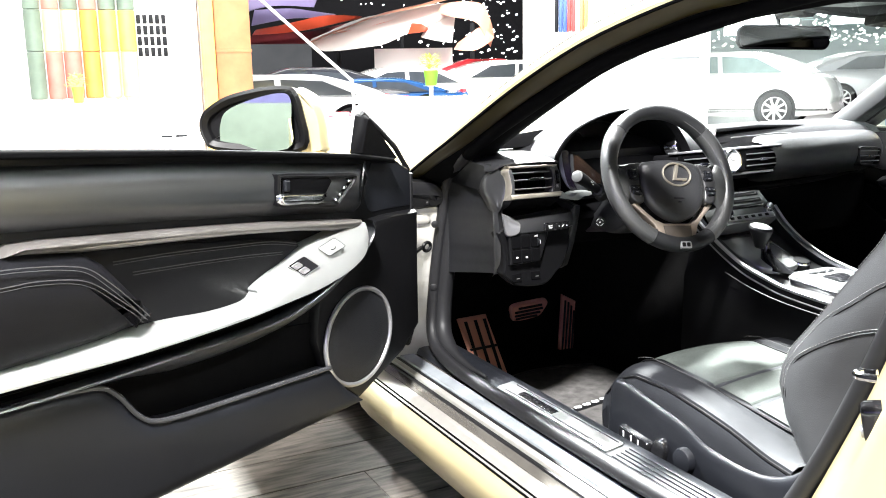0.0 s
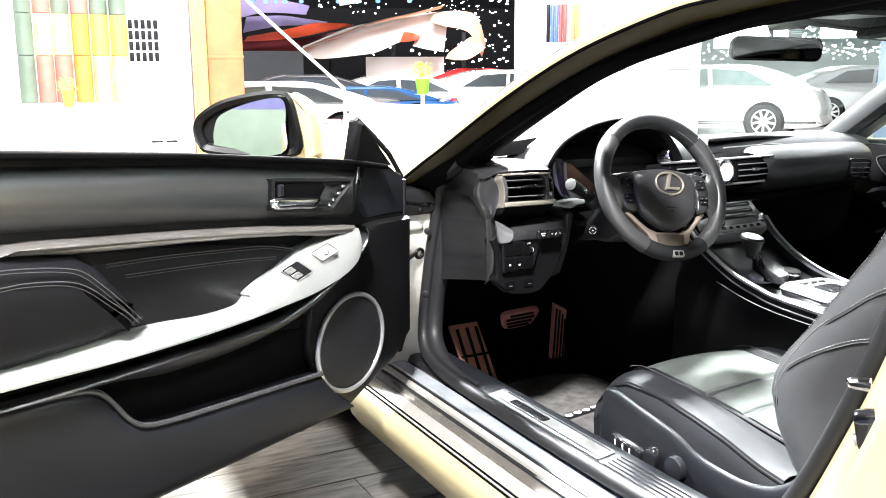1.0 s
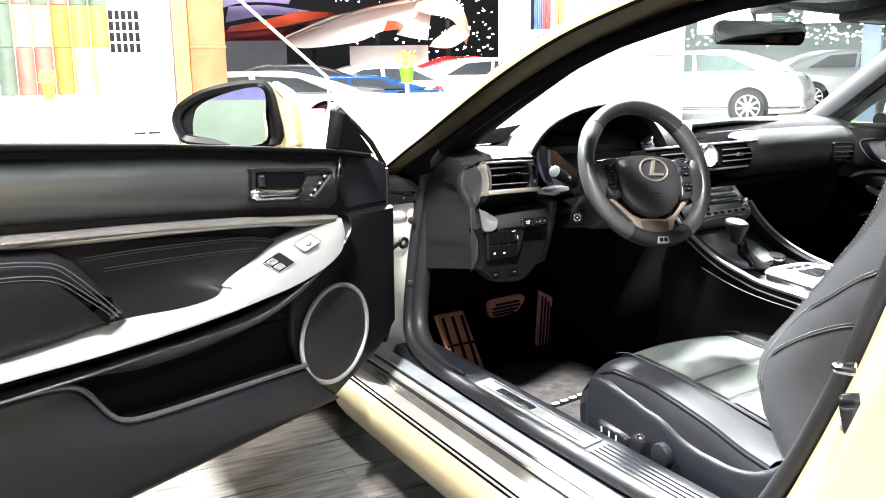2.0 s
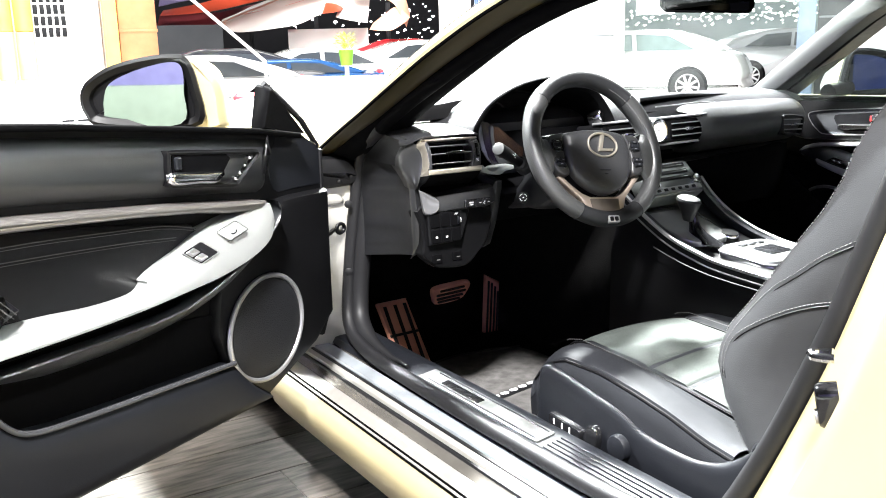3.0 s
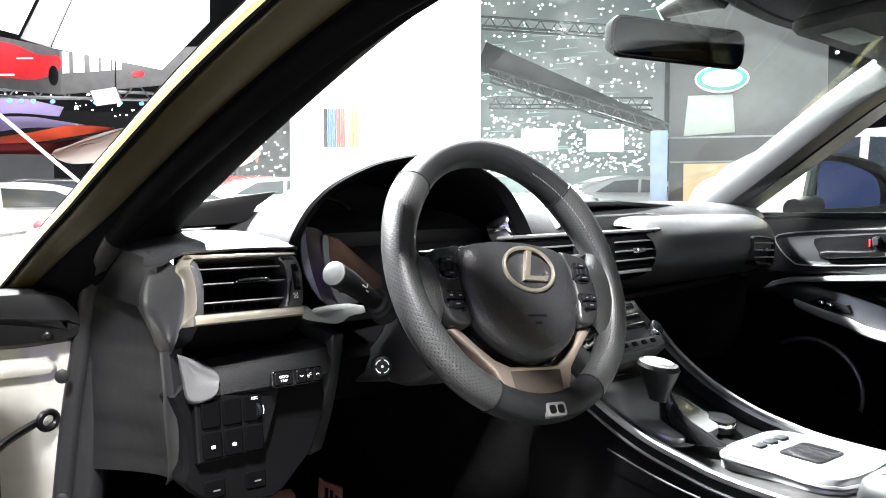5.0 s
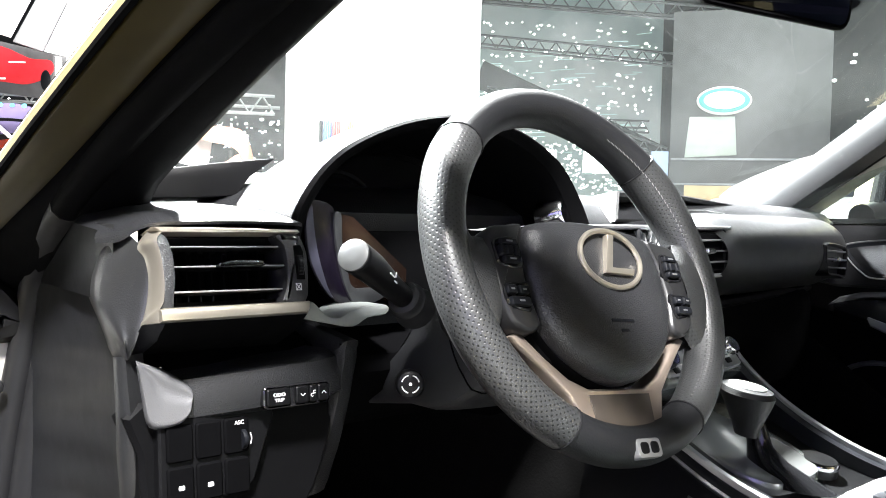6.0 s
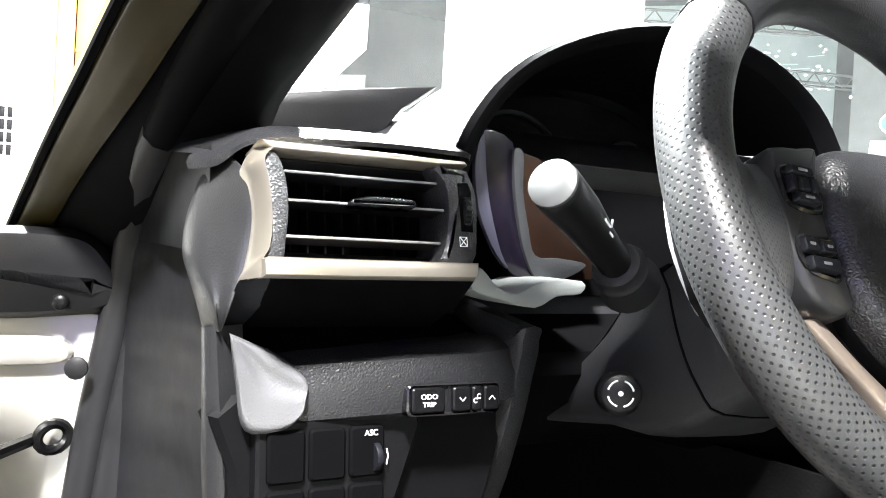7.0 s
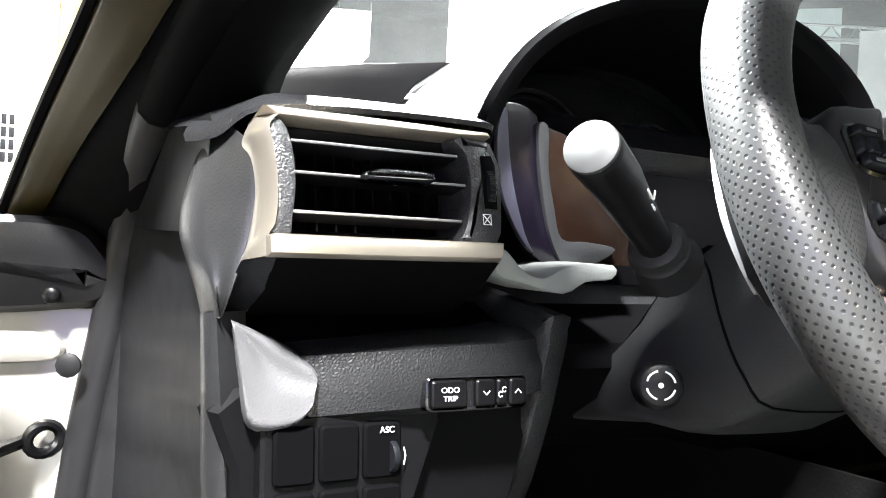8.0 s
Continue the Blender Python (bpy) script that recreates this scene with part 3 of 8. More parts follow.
base = belt + [(0.340, 0.875), (0.352, 0.78), (0.346, 0.56), (0.347, 0.47), (0.27, 0.405), (0.19, 0.375), (0.07, 0.335), (-0.31, 0.350), (-0.60, 0.36), (-1.06, 0.37)]
door = part("driver_door", dplate(base, [(0, -0.12), (0, -0.035), (0.006, -0.028)]), HARD, car, "open driver's door with black leather and silver trim")
part("outer_skin", dplate([(u * 1.0, v - 0.01) for u, v in base], [(0.004, -0.15), (0, -0.14), (0, -0.12)]), GOLD, door, "gold outer skin")
part("belt_seal", dplate(belt + [(u, v - 0.012) for u, v in belt[::-1]], [(0, -0.06), (0, -0.002), (0.003, 0.0)]), DARK, door)
up_top = [(-1.04, 1.012), (-0.77, 0.997), (-0.39, 0.968), (0.084, 0.921), (0.135, 0.9155), (0.158, 0.908), (0.163, 0.897), (0.156, 0.886), (0.147, 0.875), (0.1401, 0.8631), (0.1375, 0.850), (0.1375, 0.8366), (0.1375, 0.820), (0.137, 0.805), (0.130, 0.790), (0.103, 0.780), (-0.013, 0.795), (-0.487, 0.846), (-0.769, 0.871), (-1.04, 0.882)]
part("upper_panel", dplate(up_top, [(0, -0.07), (0, -0.055), (0.003, -0.045), (0.008, -0.035), (0.015, -0.025), (0.023, -0.0165), (0.031, -0.0095), (0.039, -0.004), (0.046, -0.001)]), UPPERL, door, "black padded leather upper panel")
part("silver_strip", dplate([(-0.800, 0.8545), (-0.782, 0.8640), (-0.7646, 0.8676), (-0.7081, 0.8656), (-0.6049, 0.8555), (-0.4873, 0.8459), (-0.3525, 0.8328), (-0.1962, 0.8165), (-0.0129, 0.7936), (0.0804, 0.7815), (0.06, 0.765), (-0.0342, 0.7731), (-0.1278, 0.7894), (-0.2788, 0.8069), (-0.4241, 0.8203), (-0.5502, 0.830), (-0.6605, 0.8393), (-0.7613, 0.8540)], [(0, -0.03), (0, 0.010), (0.003, 0.018), (0.008, 0.021)]), STRIPM, door, "brushed brown-silver strip")
part("insert_panel", dplate([(-1.04, 0.86), (-0.65, 0.84), (-0.295, 0.795), (-0.12, 0.765), (-0.10, 0.74), (-0.22, 0.66), (-0.50, 0.66), (-1.04, 0.67)], [(0, -0.04), (0, -0.015), (0.006, -0.010)]), DOORL, door)
part("elbow_pad", dplate([(-1.04, 0.872), (-0.808, 0.861), (-0.657, 0.838), (-0.617, 0.811), (-0.577, 0.765), (-0.548, 0.732), (-0.525, 0.708), (-0.56, 0.694), (-0.64, 0.686), (-0.827, 0.685), (-1.04, 0.69)], [(0, -0.02), (0, 0.0), (0.006, 0.014), (0.02, 0.026), (0.05, 0.034)]), DOORL, door, "padded leather elbow rest with grey stitching")
for pts in ([(-1.0, 0.855), (-0.8125, 0.8419), (-0.7594, 0.8365), (-0.7029, 0.8271), (-0.6635, 0.814), (-0.6241, 0.7809), (-0.5831, 0.7403), (-0.556, 0.712)], [(-1.0, 0.825), (-0.8156, 0.8161), (-0.762, 0.8147), (-0.6955, 0.8043), (-0.6559, 0.7877), (-0.6157, 0.7555), (-0.5826, 0.7281), (-0.566, 0.710)]):
    for dv, r in ((0.0, 0.0009), (-0.005, 0.0006)):
        part("stitching", dtube([(u + dv, v + dv) for u, v in pts], 0.034, r), SEAM, door)
for pts in ([(-0.5866, 0.8079), (-0.4655, 0.8013), (-0.327, 0.7893), (-0.2006, 0.7766), (-0.114, 0.7569)], [(-0.5484, 0.7828), (-0.4283, 0.7745), (-0.2833, 0.7625), (-0.1683, 0.7496)]):
    for dv, r in ((0.0, 0.0009), (-0.005, 0.0006)):
        part("stitching", dtube([(u, v + dv) for u, v in pts], -0.009, r), SEAM, door)
arm_top = curve([(-1.02, 0.704, 0.008), (-0.8141, 0.6904, 0.008), (-0.7199, 0.687, 0.008), (-0.6128, 0.690, 0.008), (-0.4923, 0.6849, 0.008), (-0.3841, 0.674, 0.010), (-0.300, 0.674, 0.013), (-0.2739, 0.6867, 0.015), (-0.2731, 0.6957, 0.015), (-0.2324, 0.7125, 0.015), (-0.18, 0.7278, 0.015), (-0.1154, 0.7519, 0.015), (-0.0482, 0.7625, 0.015), (0.0123, 0.7700, 0.015), (0.060, 0.7790, 0.016), (0.082, 0.7760, 0.020)], 4, False)
arm_low = curve([(-1.04, 0.690, 0.050), (-0.843, 0.6748, 0.050), (-0.7521, 0.6697, 0.050), (-0.6495, 0.6639, 0.050), (-0.5326, 0.6603, 0.050), (-0.43, 0.6592, 0.050), (-0.355, 0.6598, 0.050), (-0.325, 0.6605, 0.050), (-0.30, 0.6613, 0.050), (-0.245, 0.6640, 0.050), (-0.19, 0.667, 0.050), (-0.13, 0.6710, 0.050), (-0.07, 0.678, 0.048), (0.0, 0.691, 0.044), (0.055, 0.712, 0.038), (0.084, 0.742, 0.028)], 4, False)
bm = B()
loft(bm, [[DOOR @ V(p.x, p.y, -0.03), DOOR @ (p + V(0, 0, -0.003)), DOOR @ (p + V(0, -0.001, 0.001)), DOOR @ (p.lerp(q, 0.35) + V(0, 0.0015, 0.001)), DOOR @ (p.lerp(q, 0.7) + V(0, 0.0020, 0.0015)), DOOR @ q, DOOR @ (q + V(0.0005, -0.004, 0.0005)), DOOR @ (q + V(0.0005, -0.006, -0.004)), DOOR @ V(q.x, q.y - 0.006, -0.02)] for p, q in zip(arm_top, arm_low)], False, False)
part("armrest", bm, ARMM, door, "pale silver armrest band sweeping up to the switches")
# near-black strip draws the shadow below the armrest band
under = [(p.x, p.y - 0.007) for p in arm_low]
part("armrest_shade_strip", dplate(under + [(u + 0.006, v - 0.016) for u, v in under[::-1]], [(0, -0.03), (0, 0.012), (0.003, 0.018)]), DARK, door, "dark strip that stands in for the shadow under the armrest")
roof_top = curve([(-1.04, 0.648), (-0.80, 0.636), (-0.62, 0.629), (-0.4672, 0.6255), (-0.4016, 0.6235), (-0.3306, 0.6225), (-0.2543, 0.6225), (-0.1878, 0.6287), (-0.1159, 0.645), (-0.0385, 0.6696), (0.0452, 0.7059), (0.0902, 0.7357), (0.1032, 0.7591), (0.094, 0.777)], 4, False)
roof_low = curve([(-1.04, 0.640), (-0.80, 0.626), (-0.62, 0.612), (-0.53, 0.598), (-0.48, 0.592), (-0.36, 0.588), (-0.25, 0.592), (-0.16, 0.604), (-0.08, 0.624), (-0.02, 0.648), (0.05, 0.685), (0.105, 0.724), (0.122, 0.756), (0.112, 0.777)], 4, False)
bm = B()
loft(bm, [[DOOR @ V(p.x, p.y, 0.0), DOOR @ V(p.x, p.y, 0.026), DOOR @ V(p.x, p.y - 0.001, 0.031), DOOR @ (V(p.x, p.y - 0.004, 0.033)), DOOR @ (p.lerp(q, 0.4) + V(0, 0, 0.029)), DOOR @ (p.lerp(q, 0.75) + V(0, 0, 0.019)), DOOR @ (q + V(0, 0, 0.004)), DOOR @ (q + V(0, 0, -0.03))] for p, q in ((V(a.x, a.y, 0), V(b.x, b.y, 0)) for a, b in zip(roof_top, roof_low))], False, False)
part("map_pocket_roof", bm, UPPERL, door, "rounded dark panel below the armrest")
SW = DOOR @ Matrix(((0.972, 0.681, 0.10, -0.1873), (0.233, -0.611, 0.56, 0.7227), (0.016, 0.403, 0.82, 0.016), (0, 0, 0, 1))) @ Matrix.Translation((0.0, 0.0, 0.003))
bm = B()
plate(bm, rrect(0.0255, 0.021, 0.051, 0.041, 0.004), SW, [(0, -0.01), (0, 0.002), (0.001, 0.003)])
pod_s = part("switch_bezel", bm, GLOSSB, door, "gloss black window switch bezel")
for u, v in ((0.0135, 0.0115), (0.0135, 0.0305)):
    bm = B()
    plate(bm, rrect(u, v, 0.021, 0.016, 0.003), SW, [(0, 0), (0, 0.005), (0.002, 0.007), (0.005, 0.006)])
    part("window_switch", bm, SILVER, pod_s, "silver electric window switch")
bm = B()
tube(bm, [SW @ V(a, b, 0.003) for a, b in rrect(0.0255, 0.021, 0.053, 0.043, 0.004)], 0.001, 5, True, (-0.5255, 0.8508, 0))
part("bezel_rim", bm, SILVER, pod_s)
bm = B()
plate(bm, rrect(0.124, 0.019, 0.056, 0.032, 0.005), SW, [(0, -0.006), (0, 0.0015), (0.001, 0.0025)])
part("mirror_switch_plate", bm, ARMM, door)
bm = B()
tube(bm, [SW @ V(a, b, 0.002) for a, b in rrect(0.124, 0.019, 0.058, 0.034, 0.005)], 0.0006, 4, True, (-0.5255, 0.8508, 0))
part("switch_plate_joint", bm, GREYP, door)
bm = B()
tube(bm, [SW @ V(0.122 + 0.009 * math.cos(a), 0.019 + 0.007 * math.sin(a), 0.003) for a in np.linspace(0.2, 2.6, 9)], 0.0012, 5)
part("mirror_switch", bm, GREYP, door)
bm = B()
plate(bm, curve([(-0.190, 0.906), (-0.1755, 0.9134), (-0.06, 0.902), (0.0508, 0.8916), (0.074, 0.884), (0.0668, 0.8683), (0.037, 0.849), (0.0068, 0.8283), (-0.0136, 0.8234), (-0.10, 0.835), (-0.183, 0.8455), (-0.192, 0.860)], 2), DOOR, [(0, -0.01), (0, 0.008), (0.005, 0.012), (0.010, 0.008), (0.012, -0.004)])
bezel = part("release_bezel", bm, HARD, door, "black bezel of the inside door release")
part("release_recess", dplate([(-0.1793, 0.9050), (-0.030, 0.8904), (-0.0189, 0.8811), (-0.0434, 0.8552), (-0.1812, 0.866)], [(0, 0.0), (0, 0.009), (0.002, 0.0095)]), DARK, bezel)
part("release_lever", dplate(curve([(-0.1870, 0.8738), (-0.12, 0.8675), (-0.0535, 0.8607), (-0.0490, 0.8535), (-0.0681, 0.8385), (-0.12, 0.8435), (-0.1870, 0.851)], 4), [(0, 0.005), (0, 0.014), (0.004, 0.019), (0.008, 0.02)]), CHROME, bezel, "chrome release lever")
part("lock_knob", dplate(rrect(-0.168, 0.888, 0.016, 0.024, 0.004), [(0, 0.005), (0, 0.013), (0.003, 0.016)]), GREYP, bezel)
for u, v in ((0.0399, 0.8764), (0.0228, 0.8631), (0.0059, 0.85), (-0.0087, 0.8405)):
    part("memory_button", dplate(rrect(u, v, 0.012, 0.008, 0.002), [(0, 0.006), (0, 0.013), (0.002, 0.015)]), CHROME, bezel)
low = [(-1.06, 0.655), (-0.835, 0.632), (-0.743, 0.625), (-0.661, 0.613), (-0.624, 0.588), (-0.588, 0.542), (-0.554, 0.518), (-0.49, 0.506), (-0.347, 0.493), (-0.066, 0.470), (-0.04, 0.44), (0.0, 0.40), (0.06, 0.355), (-0.31, 0.365), (-0.60, 0.375), (-1.06, 0.385)]
part("lower_panel", dplate(low, [(0, -0.04), (0, 0.010), (0.003, 0.018), (0.012, 0.024), (0.03, 0.026)]), GREYP, door, "dark plastic lower panel with a map pocket")
# lighter, glossier tube along the edge stands in for its highlight
lip = [(u, v + 0.002) for u, v in low[:10]]
part("pocket_lip", dtube(lip, 0.020, 0.0055, 10), material("highlight_edge_plastic", (0.03, 0.031, 0.034), 0.22, spec=0.6), door, "rounded lip of the map pocket, made lighter for its highlight")
# lining carries the map pocket's shade in its near-black colour
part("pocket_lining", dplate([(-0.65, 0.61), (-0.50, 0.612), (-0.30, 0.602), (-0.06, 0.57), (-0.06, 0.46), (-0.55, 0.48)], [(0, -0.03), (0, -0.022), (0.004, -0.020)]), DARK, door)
part("front_panel", dplate([(-0.06, 0.642), (0.05, 0.70), (0.105, 0.745), (0.16, 0.77), (0.205, 0.772), (0.342, 0.768), (0.338, 0.62), (0.337, 0.47), (0.26, 0.415), (0.17, 0.385), (0.07, 0.35), (0.0, 0.40), (-0.06, 0.46), (-0.085, 0.53)], [(0, -0.04), (0, -0.015), (0.006, -0.004), (0.02, 0.0)]), HARD, door)
part("cheek", dplate([(0.175, 0.905), (0.167, 0.890), (0.154, 0.873), (0.146, 0.861), (0.143, 0.850), (0.1435, 0.838), (0.147, 0.812), (0.155, 0.790), (0.175, 0.779), (0.2405, 0.779), (0.346, 0.775), (0.344, 0.862), (0.29, 0.897)], [(0, -0.06), (0, -0.034), (0.004, -0.027)]), GREYP, door, "dark rounded end panel of the door")
part("door_edge", dplate([(0.342, 0.86), (0.352, 0.86), (0.356, 0.60), (0.357, 0.47), (0.32, 0.41), (0.325, 0.47), (0.338, 0.62)], [(0, -0.13), (0, -0.03), (0.002, -0.024)]), RUBBER, door)
# loudspeaker
spk = [(0.065 + 0.128 * math.cos(a) * 1.0 + 0.018 * math.sin(a), 0.508 + 0.115 * math.sin(a) - 0.013 * math.cos(a)) for a in np.linspace(0, 2 * math.pi, 49)[:-1]]
grille = part("speaker_grille", dplate(spk, [(0.008, -0.02), (0.008, 0.004), (0.02, 0.010), (0.05, 0.014)]), material("speaker_mesh", (0.0070, 0.0074, 0.0088), 0.5, spec=0.25, bump=0.8, bump_scale=420, kind="dots"), door, "black mesh speaker grille")
part("speaker_ring", (lambda bm: tube(bm, [DOOR @ V(u, v, 0.006) for u, v in shrink([Vector(p) for p in spk], 0.004)], 0.0058, 8, True, (-0.5255, 0.8508, 0)))(B()), SILVER, grille, "silver ring")
# corner sail and mirror
bm = B()
loft(bm, [[DOOR @ V(u, v, h) for u, v in pts] for h, pts in ((-0.062, [(0.142, 0.925), (0.166, 1.012), (0.176, 1.017), (0.31, 0.900)]), (-0.035, [(0.134, 0.927), (0.162, 1.008), (0.172, 1.014), (0.30, 0.900)]), (-0.022, [(0.138, 0.927), (0.164, 1.001), (0.171, 1.005), (0.285, 0.900)]))])
sail = part("corner_sail", bm, DARK, door, "black triangular sail at the window's corner")
part("sail_seal", (lambda bm: tube(bm, [DOOR @ V(0.172, 1.018, -0.045), DOOR @ V(0.2345, 0.974, -0.04), DOOR @ V(0.29, 0.930, -0.035), DOOR @ V(0.352, 0.868, -0.04), DOOR @ V(0.356, 0.80, -0.05)], 0.007, 8))(B()), RUBBER, door)
MIR = basis(DOOR @ V(0.03, 1.008, -0.235), (0.866, -0.5, 0), (0, 0, 1))
glass_out = curve([(-0.094, -0.010), (-0.078, 0.020), (-0.0231, 0.044), (0.050, 0.060), (0.0786, 0.050), (0.080, 0.0), (0.068, -0.067), (-0.086, -0.067), (-0.096, -0.040)], 5)
shell = curve([(-0.140, -0.018), (-0.136, 0.006), (-0.119, 0.027), (-0.073, 0.053), (-0.003, 0.070), (0.060, 0.075), (0.087, 0.064), (0.103, 0.013), (0.106, -0.068), (0.0, -0.075), (-0.109, -0.066), (-0.132, -0.044)], 4)
bm = B()
plate(bm, shell, MIR, [(0.05, -0.165), (0.022, -0.14), (0.006, -0.08), (0.0, -0.008)])
mirror = part("door_mirror", bm, GOLD, door, "gold door mirror with a black rim")
bm = B()
plate(bm, shell, MIR, [(0.0, -0.012), (-0.002, 0.006), (0.006, 0.014), (0.018, 0.008), (0.022, -0.004)])
part("mirror_rim", bm, HARD, mirror)
bm = B()
plate(bm, glass_out, MIR @ Matrix.Translation((0, 0, 0.010)) @ Matrix.Rotation(radians(-7.5), 4, "Y") @ Matrix.Rotation(radians(-1.4), 4, "X"), [(0, -0.004), (0, 0.003)])
part("mirror_glass", bm, MIRROR, mirror, "mirror glass")
bm = B()
tube(bm, [DOOR @ V(0.11, 0.925, -0.22), DOOR @ V(0.13, 0.905, -0.16), DOOR @ V(0.14, 0.89, -0.10)], [0.03, 0.024, 0.03], 12)
part("mirror_stalk", bm, GOLD, mirror)
bm = B()
plate(bm, curve([(0.080, 0.068), (0.108, 0.062), (0.134, 0.038), (0.147, -0.005), (0.150, -0.045), (0.148, -0.085), (0.085, -0.085), (0.075, 0.0)], 4), MIR, [(0.02, -0.15), (0.006, -0.12), (0.0, -0.06), (0.004, -0.03), (0.014, -0.018)])
part("mirror_cover", bm, GOLD, mirror, "pale gold inner cover of the mirror")


# dashboard
def prof_at(x):
    """Front-to-back line of the dashboard at x: (y, z) from the glass down to the knees."""
    drv = 1 / (1 + math.exp((x + 0.08) / 0.03))
    top = [(0.80, 0.905), (0.62, 0.925), (0.45, 0.937 + 0.008 * drv), (0.36, 0.93), (0.315, 0.918), (0.295, 0.90)]
    face_p = [(0.275, 0.885), (0.262, 0.865), (0.262, 0.84), (0.275, 0.812), (0.30, 0.79), (0.315, 0.775), (0.305, 0.762), (0.30, 0.74), (0.305, 0.66), (0.33, 0.60), (0.40, 0.565), (0.60, 0.58)]
    face_d = [(0.30, 0.885), (0.30, 0.865), (0.30, 0.84), (0.30, 0.80), (0.29, 0.775), (0.262, 0.765), (0.235, 0.752), (0.232, 0.735), (0.250, 0.71), (0.33, 0.665), (0.42, 0.63), (0.60, 0.60)]
    drop = 0.034 / (1 + math.exp((x + 0.545) / 0.012))
    top = [(y, z - drop) for y, z in top]
    end = 0.05 * max(0, (abs(x) - 0.62) / 0.12) ** 2
    face = [(a * (1 - drv) + c * drv + end, b * (1 - drv) + d * drv) for (a, b), (c, d) in zip(face_p, face_d)]
    return top + face


bm = B()
xs = [-0.675 + 0.035 * i for i in range(41)]
loft(bm, [[V(x, y, z) for y, z in prof_at(x)[:11]] for x in xs], False, False)
dash = part("dashboard", bm, SOFT, car, "black soft-touch dashboard")
# lower half of the same dash, blackened in place of footwell shade
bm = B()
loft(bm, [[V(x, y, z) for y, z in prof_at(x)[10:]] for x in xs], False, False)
part("shaded_lower_dash", bm, DARK, dash, "lower part of the dashboard, darkened for footwell shade")

# padded roll in front of the passenger, with the air vent at its end
def pad_row(x):
    y = float(np.interp(x, (0.17, 0.40, 0.66), (0.192, 0.212, 0.243))) + 30.0 * max(0.0, x - 0.672) ** 2
    k = 1.0 if x > 0.19 else (x - 0.165) / 0.025
    return [V(x, y + a, 0.85 + (b - 0.85) * (0.75 + 0.25 * k)) for a, b in ((0.20, 0.900), (0.10, 0.911), (0.060, 0.908), (0.034, 0.899), (0.014, 0.884), (0.003, 0.866), (0.0, 0.848), (0.003, 0.829), (0.013, 0.811), (0.034, 0.794), (0.08, 0.778), (0.16, 0.772))]


bm = B()
pad_columns = [curve(c, 3, False) for c in zip(*[pad_row(x) for x in (0.165, 0.180, 0.22, 0.30, 0.40, 0.50, 0.60, 0.66, 0.695, 0.72)])]
loft(bm, [curve([c[i] for c in pad_columns], 3, False) for i in range(len(pad_columns[0]))], False, False)
part("passenger_pad", bm, PADM, dash, "black padded roll in front of the passenger seat")
EVT = basis((0.602, 0.232, 0.832), (1, 0.11, -0.05), (0, 0.06, 1))
bm = B()
plate(bm, curve([(-0.052, 0.031), (0.0, 0.032), (0.052, 0.027), (0.058, 0.010), (0.052, -0.015), (0.040, -0.031), (0.0, -0.028), (-0.046, -0.026), (-0.055, -0.010), (-0.056, 0.015)], 3), EVT, [(0, -0.04), (0, 0.0), (0.002, 0.003), (0.005, 0.002), (0.007, -0.012)])
event = part("end_vent", bm, HARD, dash, "black air vent at the passenger's end")
for v, w in ((0.018, 0.098), (0.003, 0.104), (-0.012, 0.096)):
    bm = B()
    box(bm, (0.0, v, -0.001), (w, 0.003, 0.008), EVT, 0.001)
    part("slat", bm, SILVER, event)
bm = B()
plate(bm, rrect(0.0, 0.003, 0.024, 0.008, 0.003), EVT, [(0, -0.004), (0, 0.006), (0.002, 0.008)])
part("vent_tab", bm, CHROME, event)

# binnacle hood over the gauges
arch = curve([(-0.578, 0.865), (-0.565, 0.905), (-0.535, 0.945), (-0.49, 0.975), (-0.42, 1.000), (-0.34, 1.010), (-0.26, 1.000), (-0.19, 0.968), (-0.15, 0.925), (-0.125, 0.885)], 4, False)
def arch_ring(y, k, lift):
    c = V(-0.35, 0.88, 0)
    return [V(c.x + (p.x - c.x) * k, y, c.y + (p.y - c.y) * k + lift) for p in arch]


bm = B()
loft(bm, [arch_ring(0.214, 0.995, 0.0), arch_ring(0.220, 1.004, 0.0), arch_ring(0.27, 1.005, 0.0), arch_ring(0.34, 1.0, -0.015), arch_ring(0.44, 0.98, -0.05), arch_ring(0.55, 0.95, -0.09)], False, False)
part("gauge_hood", bm, SOFT, dash, "arched hood over the instruments")
bm = B()
loft(bm, [arch_ring(0.222, 0.90, 0.0), arch_ring(0.212, 0.945, 0.0), arch_ring(0.210, 0.975, 0.0), arch_ring(0.2145, 0.996, 0.0)], False, False)
part("hood_lip", bm, DARK, dash, "matt black lip of the instrument hood")
bm = B()
loft(bm, [arch_ring(0.222, 0.90, 0.0), arch_ring(0.30, 0.86, -0.005), arch_ring(0.36, 0.80, -0.01)], False, False)
part("gauge_cowl", bm, DARK, dash)
bm = B()
slab(bm, [(p.x + 0.35, p.z - 0.88) for p in arch_ring(0, 0.84, 0)] + [(0.19, -0.05), (-0.19, -0.05)], basis((-0.35, 0.352, 0.865), (1, 0, 0), (0, 0.25, 1)), -0.01, 0.0, 0.002)
part("gauge_panel", bm, GLOSSB, dash, "dark instrument panel, switched off")
